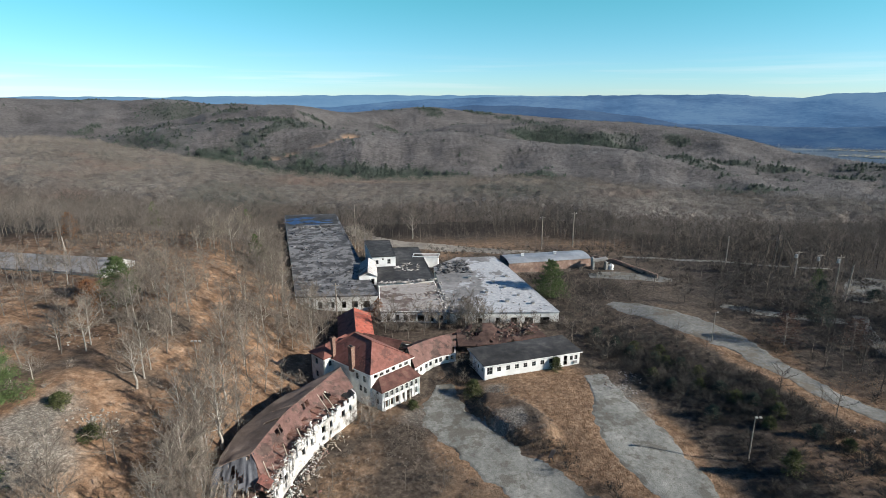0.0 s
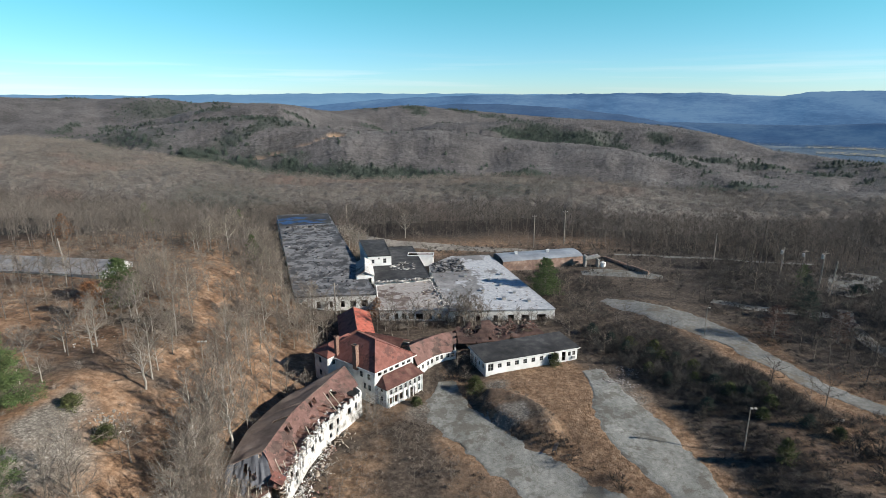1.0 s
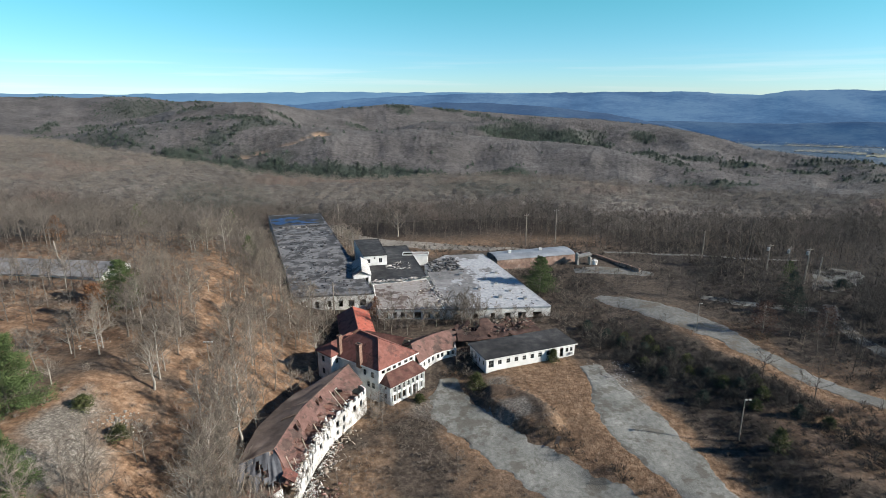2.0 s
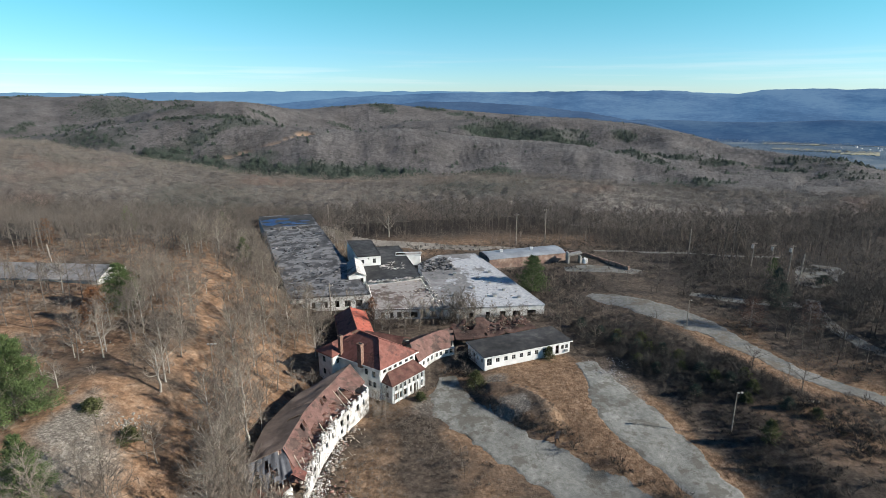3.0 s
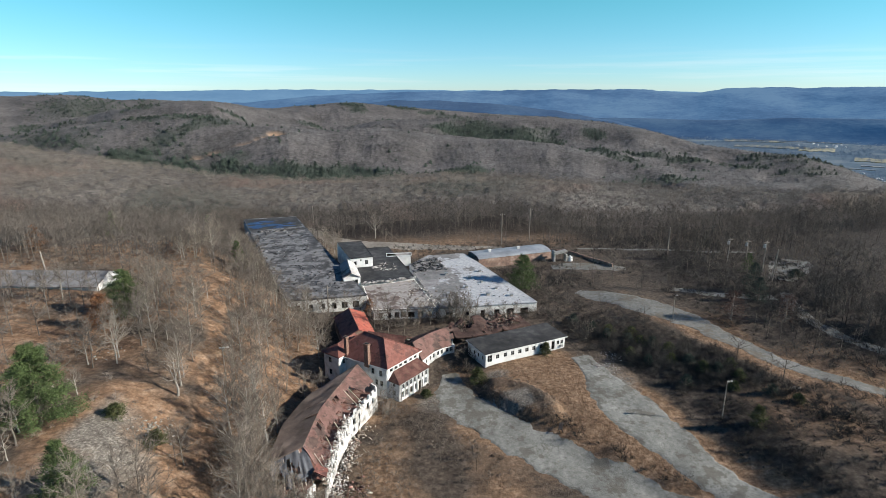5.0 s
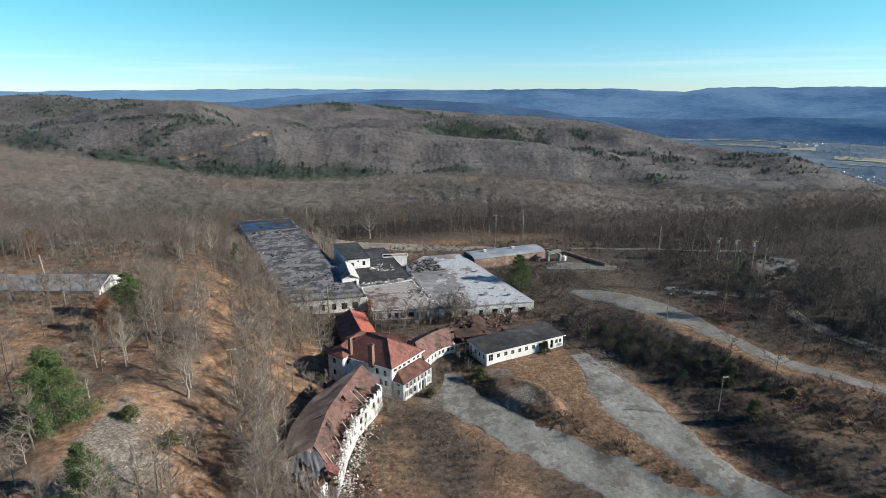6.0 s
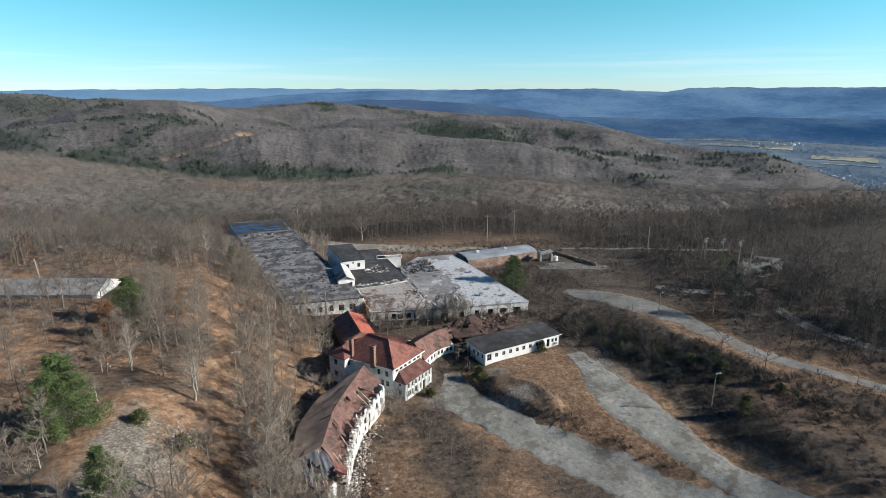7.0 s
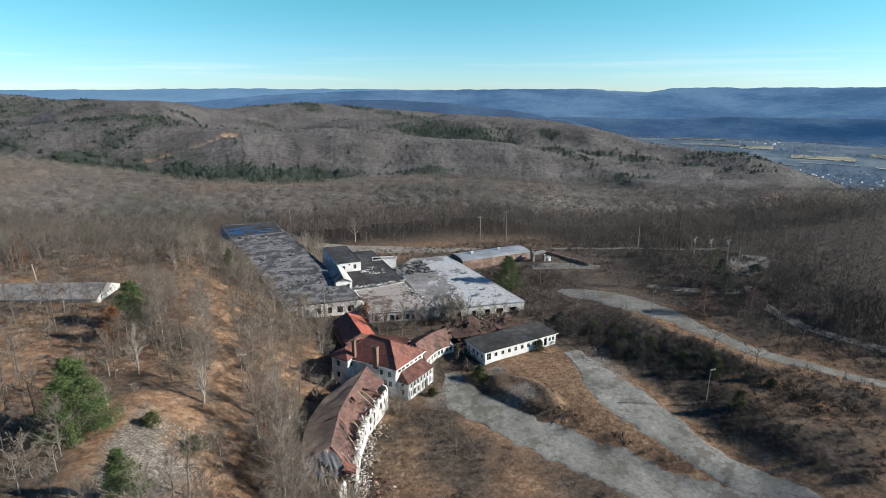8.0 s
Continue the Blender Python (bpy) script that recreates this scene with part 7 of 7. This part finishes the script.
scatter("brush", BRUSH, np.stack([x, y], -1), RNG.uniform(0.4, 0.8, len(x)), [M["twigs"]], "bare brush in the corner by the porch", "brush")
x, y = sown(160, 0, 11, 108.5, 116, 0.7)
keep = np.abs((x - HO.x) * HV.x + (y - HO.y) * HV.y + 4.2) < 1.0
x, y = x[keep], y[keep]
scatter("brush", BRUSH, np.stack([x, y], -1), RNG.uniform(0.3, 0.8, len(x)), [M["twigs"]], "bare brush at the porch's foot", "brush")

x, y = sown(6000, -18, 18, 56, 108, 0.75)
keep = free(x, y, 0.3) & (((x - 13) * 45 + (y - 120) * 27) / 52.5 < -1) & (RNG.random(len(x)) < 0.60 + 0.75 * fbm(x, y, 12, 2, 71))
x, y = x[keep], y[keep]
scatter("yard_scrub", [shrub(wood_rng, h, n=60, r=0.016) for h in (1.0, 1.5, 2.0, 0.8)], np.stack([x, y], -1), RNG.uniform(0.5, 1.1, len(x)), [M["twigs"]], "thin grey-brown scrub in the old yard", "scrub")

GRASS = [grass_tuft(wood_rng, h, 4) for h in (0.18, 0.28, 0.16, 0.34)]
x, y = sown(120000, -20, 105, 56, 150)
w = cover(x, y)
keep = free(x, y, -0.3) & (RNG.random(len(x)) < w[:, 0] * 1.1 - 0.3)
x, y = x[keep][:17000], y[keep][:17000]
scatter("straw_grass", GRASS, np.stack([x, y], -1), RNG.uniform(0.5, 1.1, len(x)), [M["straw"]], "dry orange-brown straw grass", "grass")

x, y = sown(26000, -6, 110, 56, 160)
du, dr, dd = off_line(UPPER, x, y), off_line(ROAD, x, y), off_line(DRIVE, x, y)
e = np.minimum(np.minimum(du, dr), dd)
keep = (e < 0.6) & (RNG.random(len(x)) < np.where(e > -0.4 - 1.6 * np.clip(fbm(x, y, 5, 2, 53) + 0.35, 0, 1.2), 0.9, 0.03) + 0.25 * np.clip(fbm(x, y, 9, 3, 51), 0, 1) ** 2)
x, y = x[keep], y[keep]
scatter("weeds", GRASS, np.stack([x, y], -1), RNG.uniform(0.35, 0.8, len(x)), [M["straw"]], "dry weeds creeping over the broken paving", "weeds")


def pine(name, x, y, height, width, seed, label, leaf="pine", n=2600, taper=0.95):
    rng = np.random.default_rng(seed)
    ob = thing(name, (x, y, float(land(x, y))), label, "tree", "evergreens")
    t, c = Shape(), Shape()
    t.prism(np.array([0, 0, -0.4]), np.array([0, 0, height * 0.55]), 0.22, 0.14, 7)
    t.prism(np.array([0, 0, height * 0.55]), np.array([0, 0, height * 0.97]), 0.14, 0.03, 6)
    boughs = int(34 + height * 2)
    for k in range(boughs):
        f = 0.03 + 0.96 * (k + rng.random() * 0.6) / boughs
        az = k * 2.4 + rng.normal() * 0.3
        r = width / 2 * min(1.0, (1.15 * (1 - f)) ** taper) * (0.88 + 0.12 * min(1, f / 0.2)) * rng.uniform(0.7, 1.1) + 0.2
        o = np.array([0, 0, height * f])
        e = o + np.array([math.cos(az) * r, math.sin(az) * r, r * rng.uniform(-0.05, 0.35)])
        t.prism(o, e, 0.05, 0.015, 3)
        for j in range(int(2.2 * n / boughs)):
            g = rng.uniform(0.15, 1.05) ** 0.8
            p = o + (e - o) * g + rng.normal(size=3) * np.array([0.32, 0.32, 0.22]) * (0.35 + r / 3)
            d = unit((e - o) + rng.normal(size=3) * 0.8 * r + np.array([0, 0, 0.3 * r]))
            u = unit(np.cross(d, rng.normal(size=3))) * 0.055
            L = rng.uniform(0.28, 0.62)
            c.add([p - u, p + u, p + d * L], [(0, 1, 2)])
    for nm, sh, m in (("trunk", t, "bark"), ("crown", c, leaf)):
        v, tr = sh.arrays()
        q = new(nm, mesh_arrays(nm, v, tr, [M[m]]))
        q.parent = ob
    return ob


pine("white_pine", -62.6, 85.0, 13.0, 11.5, 1, "full green pine with drooping boughs on the slope", n=10500, taper=0.62)
pine("white_pine", -52.0, 67.5, 9.0, 7.5, 2, "green pine at the foot of the slope", n=3000)
pine("white_pine", -65.4, 130.0, 10.8, 10.0, 3, "dark green pine beside the grey-roofed shed", n=4200, taper=0.7)
pine("white_pine", 42.0, 169.5, 12.0, 11.0, 4, "dark green pine beside the white roof", n=6500, taper=0.6)
pine("white_pine", -50.0, 181.5, 9.0, 6.0, 5, "small green pine among bare trees", n=1800)
pine("white_pine", -74, 250, 11, 7, 7, "green pine in the winter woods", n=1500)
pine("white_pine", -105, 232, 11, 8, 8, "green pine in the winter woods", n=1500)
pine("white_pine", 111.0, 148.0, 10.0, 9.0, 21, "dark green pine among bare trees", "darkpine", 1500)
pine("white_pine", 106.5, 140.0, 8.0, 8.5, 22, "dark green pine among bare trees", "darkpine", 1300)
pine("white_pine", 123.0, 166.0, 7.5, 6.0, 23, "green pine by the parking lot", n=800)
pine("white_pine", 135.5, 158.5, 3.0, 7.0, 24, "low spreading dark evergreen by the parking lot", "darkpine", 900)
pine("oak", 103.5, 125.5, 8.0, 8.0, 25, "oak holding its dull brown leaves", "dulloak", 900, 0.5)
pine("juniper", 62.5, 84.0, 4.2, 3.4, 6, "small olive-green juniper in the brush", "greenbush", 900)
pine("juniper", 13.6, 114.6, 3.6, 4.6, 9, "yellow-green bush by the annex corner", "greenbush", 1200)
pine("juniper", 33.0, 122.6, 3.0, 2.6, 10, "green bush against the annex wall", "greenbush", 700)
pine("juniper", -46.0, 82.5, 2.4, 4.0, 12, "low olive bush among pale rocks", "greenbush", 800)
pine("juniper", -53.0, 87.0, 2.2, 3.6, 13, "low olive bush beside the pine", "greenbush", 700)
pine("juniper", 0.8, 111.0, 1.6, 2.0, 14, "green bush below the porch", "greenbush", 600)
for k, (bx, by, bh) in enumerate(((52, 128, 3.0), (56, 124, 2.6), (60, 119, 3.2), (55, 112, 2.4), (63, 108, 2.8), (67, 103, 2.5), (58, 101, 2.6), (50, 133, 3.2), (72, 92, 2.4), (47, 139, 3.0))):
    pine("evergreen_shrub", bx, by, bh, bh * 1.2, 40 + k, "dark green shrub in the brush", "darkpine", 420)
for k, (bx, by, bh) in enumerate(((54, 131, 2.6), (57.5, 121, 3.0), (62, 115, 2.8), (64.5, 104.5, 2.6), (60, 110.5, 2.2), (69.5, 99, 2.4), (66, 96, 2.0), (53, 117, 2.4), (71, 104, 2.2), (58.5, 127, 2.8), (75, 88, 1.8))):
    pine("evergreen_shrub", bx, by, bh, bh * 1.3, 60 + k, "olive-green shrub in the brush", "greenbush", 480)
pine("oak", -67.5, 122.0, 8.0, 7.0, 15, "oak holding its copper-brown leaves", "oakleaf", 1600, 0.5)
pine("oak", 89.5, 129.0, 8.5, 8.5, 16, "oak holding its dull red-brown leaves", "dulloak", 1600, 0.5)
pine("oak", -9.5, 154.0, 6.0, 5.0, 17, "oak holding its copper-brown leaves", "oakleaf", 700)
pine("oak", -112, 190, 8.0, 8.0, 18, "oak holding its copper-brown leaves", "oakleaf", 1200)

# single crowns standing out on the far hills
x, y = sown(60000, -1100, 1000, 800, 1900)
keep = (np.abs(np.arctan2(x + 8, y) - 0.14) < 0.8) & (clearing(x, y) < 0.2) & (land(x, y) > -140) & (RNG.random(len(x)) < 0.32)
x, y = x[keep], y[keep]
scatter("hill_trees", [tuft_tree(wood_rng, h, 7, 0.02, 1.5) for h in (11, 12, 10)], np.stack([x, y], -1), RNG.uniform(0.8, 1.15, len(x)), [M["hilltrees"]], "single leafless crowns on the far hills", "woods")

# stands of pine on the far hills
x, y = sown(105000, -1700, 1300, 820, 2500)
keep = (np.abs(np.arctan2(x + 8, y) - 0.14) < 0.86) & (RNG.random(len(x)) < pine_share(x, y) ** 1.2 + 0.004) & (clearing(x, y) < 0.3) & (land(x, y) > -150)
x, y = x[keep], y[keep]
scatter("hill_pines", [pine_tip(wood_rng, h) for h in (12, 14, 11)], np.stack([x, y], -1), RNG.uniform(0.75, 1.15, len(x)), [M["darkpine"]], "dark green pine stands on far hills", "woods", sink=0.0)

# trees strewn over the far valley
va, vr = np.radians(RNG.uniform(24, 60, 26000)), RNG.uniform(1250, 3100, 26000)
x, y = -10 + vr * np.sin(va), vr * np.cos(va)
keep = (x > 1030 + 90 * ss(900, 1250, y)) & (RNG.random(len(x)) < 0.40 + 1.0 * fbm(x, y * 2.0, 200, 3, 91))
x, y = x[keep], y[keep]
scatter("valley_trees", [tuft_tree(wood_rng, h, 5, 0.13) for h in (9, 11, 8)], np.stack([x, y], -1), RNG.uniform(0.8, 1.6, len(x)), [M["hazetrees"]], "hazy blue-grey trees strewn over the far valley", "trees", sink=land(x, y) + 171)

# ---- poles and lamps ----
def utility_pole(x, y, height, label="tall grey wooden utility pole with a crossarm", arm=True, lean=0.0, name="utility_pole"):
    z = float(land(x, y))
    ob = thing(name, (x, y, z), label, "utility pole", "poles")
    bm = bmesh.new()
    rod(bm, (x, y, z - 0.5), (x + lean, y, z + height), 0.23, 0.16, 8)
    part("shaft", bm, "pole", ob)
    if arm:
        bm = bmesh.new()
        beam(bm, (x + lean - 1.1, y, z + height - 0.7), (x + lean + 1.1, y, z + height - 0.7), 0.12, 0.14)
        arm_ob = part("crossarm", bm, "pole", ob)
        for k in (-0.9, 0, 0.9):
            bm = bmesh.new()
            rod(bm, (x + lean + k, y, z + height - 0.65), (x + lean + k, y, z + height - 0.35), 0.06, 0.05, 6)
            part("insulator", bm, "whiteclean", arm_ob)


def area_lamp(x, y, height, heads, label="grey steel area lamp on a tall pole"):
    z = float(land(x, y))
    ob = thing("area_lamp", (x, y, z), label, "lamp", "area lamps")
    bm = bmesh.new()
    rod(bm, (x, y, z - 0.4), (x, y, z + height), 0.12, 0.08, 8)
    part("shaft", bm, "pole", ob)
    for k in range(heads):
        s = (k - (heads - 1) / 2) * 0.7
        bm = bmesh.new()
        beam(bm, (x, y, z + height - 0.1), (x + s + 0.25, y - 0.2, z + height), 0.06)
        add_box(bm, (x + s + 0.35, y - 0.3, z + height), (0.42, 0.32, 0.2), Matrix.Rotation(0.4, 3, "X"))
        part("head", bm, "concrete", ob, "pale lamp head")


area_lamp(58.2, 88.6, 8.4, 2)
area_lamp(73.5, 132.0, 7.5, 1)
area_lamp(-40.7, 108.5, 7.3, 3)
utility_pole(-31.8, 288.0, 12.0, arm=False)
utility_pole(65.5, 233.4, 15.0)
utility_pole(52.0, 231.2, 14.0)
utility_pole(-21.5, 157.5, 9.5)


def transformer_pole(x, y, height):
    """A pole with a crossarm and a pale drum transformer below it."""
    z = float(land(x, y))
    ob = thing("transformer_pole", (x, y, z), "grey wooden pole carrying a pale drum transformer", "utility pole", "poles")
    bm = bmesh.new()
    rod(bm, (x, y, z - 0.5), (x + 0.2, y, z + height), 0.2, 0.14, 8)
    part("shaft", bm, "pole", ob)
    bm = bmesh.new()
    beam(bm, (x - 1.0, y, z + height - 0.6), (x + 1.3, y, z + height - 0.6), 0.14, 0.16)
    part("crossarm", bm, "pole", ob)
    bm = bmesh.new()
    rod(bm, (x - 0.55, y - 0.1, z + height - 2.3), (x - 0.55, y - 0.1, z + height - 1.1), 0.42, 0.42, 12)
    rod(bm, (x - 0.55, y - 0.1, z + height - 1.1), (x - 0.55, y - 0.1, z + height - 0.95), 0.42, 0.15, 12)
    part("transformer", bm, "steel", ob, "pale drum transformer")


for px, py, h in ((124.9, 179.4, 9.5), (131.2, 177.7, 9.0), (127.8, 164.8, 12.0)):
    transformer_pole(px, py, h)
utility_pole(125.0, 156.7, 11.0, arm=False, lean=0.8)
utility_pole(112.0, 198.2, 11.0, arm=False)


def build_pylon():
    ob = thing("pylon", (120, 187, float(land(120, 187))), "disused pylon of weathered wooden poles with braces", "pylon")
    z = float(land(120, 187))
    for x, y, h in ((117.6, 189, 9.0), (119.0, 187.3, 11.5), (121.2, 185.7, 17.5), (124.2, 187.3, 12.0)):
        bm = bmesh.new()
        rod(bm, (x, y, z - 0.5), (x + 0.8, y, z + h), 0.24, 0.16, 8)
        part("pole", bm, "darkwood", ob)
    for a, b in (((117.8, 189, 8.2), (123.0, 186, 15.5)), ((119.5, 187.3, 10.8), (124.8, 187, 11.6)), ((121.8, 185.7, 16.5), (130.5, 183.5, 0.0)), ((121.6, 185.7, 12.5), (127.5, 182.5, 0.0)), ((119.3, 187.3, 6.0), (124.6, 187.3, 10.5))):
        bm = bmesh.new()
        rod(bm, (a[0], a[1], z + a[2]), (b[0], b[1], z + b[2]), 0.13, 0.13, 6)
        part("brace", bm, "darkwood", ob)


build_pylon()


def build_low_wall():
    pts = [(66, 212), (72.9, 206.5), (77.5, 196), (82.1, 185.6)]
    ob = thing("low_wall", (77, 197, 0), "low dark stone wall beside the concrete pad", "wall")
    for k in range(3):
        z = min(float(land(*pts[k])), float(land(*pts[k + 1])))
        part("wall", wall_bm(pts[k], pts[k + 1], z - 0.3, z + 1.3, 0.6, ragged=0.3, seed=k), "rust", ob)


build_low_wall()
utility_pole(-97, 163, 6.0, "short pale broken pole", arm=False, lean=-0.5)


# ---- loose things ----
def build_bench():
    z = float(land(26, 93.5))
    ob = thing("wooden_bench", (26, 93.5, z), "weathered brown wooden bench tipped at the mound's foot", "bench")
    rot = Matrix.Rotation(radians(62), 3, "Z") @ Matrix.Rotation(radians(-18), 3, "X")
    base = Vector((26, 93.5, z))
    for k in range(3):
        bm = bmesh.new()
        add_box(bm, base + rot @ Vector((0, -0.32 + 0.3 * k, 0.75)), (2.6, 0.24, 0.08), rot)
        part("slat", bm, "darkwood", ob)
    for sx_ in (-1.1, 1.1):
        for sy_ in (-0.32, 0.32):
            bm = bmesh.new()
            add_box(bm, base + rot @ Vector((sx_, sy_, 0.25)), (0.12, 0.12, 0.95), rot)
            part("leg", bm, "darkwood", ob)


build_bench()


def near_points(pts, spread, lift=0.15):
    def f(rng):
        c = pts[int(rng.integers(0, len(pts)))]
        px, py = c[0] + rng.normal() * spread, c[1] + rng.normal() * spread
        return px, py, float(land(px, py)) + lift * abs(rng.normal()) * 2
    return f


debris("felt_scraps", 300, in_poly([(-32.5, 161.5), (-12, 162.5), (-34, 250), (-56, 248)], 4.9), "feltbits", "torn felt and debris on the long roof", (0.3, 1.9), 0.08, 1)
debris("felt_scraps", 60, in_poly([(-52, 246), (-36, 249), (-36.5, 252), (-53, 250)], 4.9), "feltbits", "torn felt and debris on the long roof", (0.6, 2.4), 0.25, 11)
debris("roof_rubble", 160, in_poly([(7.5, 184), (19, 186), (18, 201), (8, 196)], 3.35), "feltbits", "broken felt and boards on the white roof", (0.5, 2.2), 0.2, 2)
debris("roof_rubble", 110, in_poly([(11, 152), (38, 152), (31, 190), (9, 190)], 3.3), "ashroof", "scraps lying on the white roof", (0.15, 1.3), 0.08, 3)
debris("roof_rubble", 45, in_poly([(-7, 154), (9, 152), (6, 176), (-9, 172)], 3.2), "timber", "broken boards on the ash-grey roof", (0.3, 1.5), 0.08, 4)
debris("roof_rubble", 70, in_poly([(4.5, 176), (8.5, 176), (12, 152), (8, 152)], 3.3), "oldboards", "pale broken boards along the roof joint", (0.3, 1.4), 0.12, 5)
debris("roof_rubble", 30, in_poly([(-8, 186), (2, 187), (1, 196), (-6, 194)], 3.9), "oldboards", "pale scraps on the black roof", (0.5, 2.0), 0.15, 6)
def on_wing(rng):
    s, r = rng.uniform(0.18, 1.0), rng.uniform(0.8, 1.15)
    if s < 0.4 and rng.random() < 0.6:
        return None
    at = lambda l: np.array([np.interp(s * (len(l) - 1), range(len(l)), [q[c] for q in l]) for c in range(3)])
    p = at(WING_RIDGE) * (1 - r) + at(WING_EAST) * r
    p[2] -= abs(rng.normal()) * (0.4 + 1.6 * s * s) - 0.12
    return tuple(p)


debris("eave_wreckage", 260, on_wing, "plaster", "splintered white laths and plaster hanging from the wing's eave", (0.06, 0.8), 0.04, 21, 0.45)
def on_heap(rng):
    s, r = rng.uniform(0.36, 1.02), rng.choice((rng.uniform(0.86, 0.98), rng.uniform(1.05, 1.5)))
    at = lambda l: np.array([np.interp(s * (len(l) - 1), range(len(l)), [q[c] for q in l]) for c in range(3)])
    p = at(WING_RIDGE) * (1 - r) + at(WING_EAST) * r
    g = float(land(p[0], p[1]))
    top = at(WING_EAST)[2] + 0.4 - 1.0 * s if r < 1 else g + 1.1
    p[2] = g + max(0.03, (top - g) * ((1.0 if r < 1 else (1.5 - r) / 0.45) * rng.uniform(0.75, 1.0) if r < 1 else (1.5 - r) / 0.45 * rng.uniform(0.0, 1.0)))
    return tuple(p)


debris("collapsed_eave", 220, on_heap, "plaster", "white plaster and laths sliding off the ruined wing", (0.05, 0.55), 0.03, 31, 0.4)
debris("collapsed_eave", 200, on_heap, "timber", "splintered grey boards sliding off the ruined wing", (0.05, 0.9), 0.03, 32, 0.4)
debris("collapsed_eave", 340, on_heap, "shinglebits", "broken red-brown shingles sliding off the ruined wing", (0.05, 0.6), 0.03, 33, 0.3)
debris("fallen_boards", 520, near_points([(-19.0, 88), (-19.5, 84), (-18, 92), (-20, 80), (-17, 96), (-18.5, 86)], 1.0, 0.7), "plaster", "heap of broken white boards and plaster", (0.05, 0.5), 0.05, 7, 0.6)
debris("fallen_boards", 160, near_points([(-15, 97), (-16, 92), (-13, 101), (-17, 84), (-16, 79)], 1.5, 0.2), "timber", "splintered timber below the ruined wall", (0.06, 1.1), 0.04, 8, 0.4)
debris("fallen_shingles", 120, near_points([(-17.5, 80), (-19, 78), (-16.5, 84)], 1.6, 0.3), "shinglebits", "fallen red shingles at the wing's end", (0.2, 0.9), 0.06, 9, 0.4)
debris("rubble_heap", 200, near_points([(45.3, 114.5), (46.5, 116), (44.2, 113), (42.4, 115.6), (47, 118)], 1.6, 0.04), "ashroof", "heap of grey rubble and branches", (0.05, 0.7), 0.06, 10, 0.3)
debris("fallen_shingles", 150, in_poly([(11.5, 130), (33, 138), (31.5, 144.5), (12, 140)], 2.75), "shinglebits", "broken shingles and laths on the fallen roof", (0.06, 0.8), 0.06, 41, 0.35)
debris("fallen_boards", 50, in_poly([(12, 130.5), (33, 138), (31.5, 144.5), (12, 140)], 2.85), "darkwood", "grey boards strewn over the fallen roof", (0.08, 1.6), 0.07, 42, 0.5)
debris("pale_rocks", 150, near_points([(-47.5, 86.5), (-46.5, 85.5)], 1.5, 0.05), "rock", "pale rocks breaking through the slope", (0.08, 0.5), 0.18, 12, 0.3)
debris("pale_rocks", 16, near_points([(-61.5, 108), (-60, 110)], 1.6, 0.2), "rock", "pale rocks breaking through the slope", (0.1, 0.5), 0.2, 13, 0.3)
debris("pale_rocks", 3, near_points([(78.5, 93)], 0.5, 0.1), "rock", "pale boulder beside the road", (0.5, 1.0), 0.4, 14, 0.3)
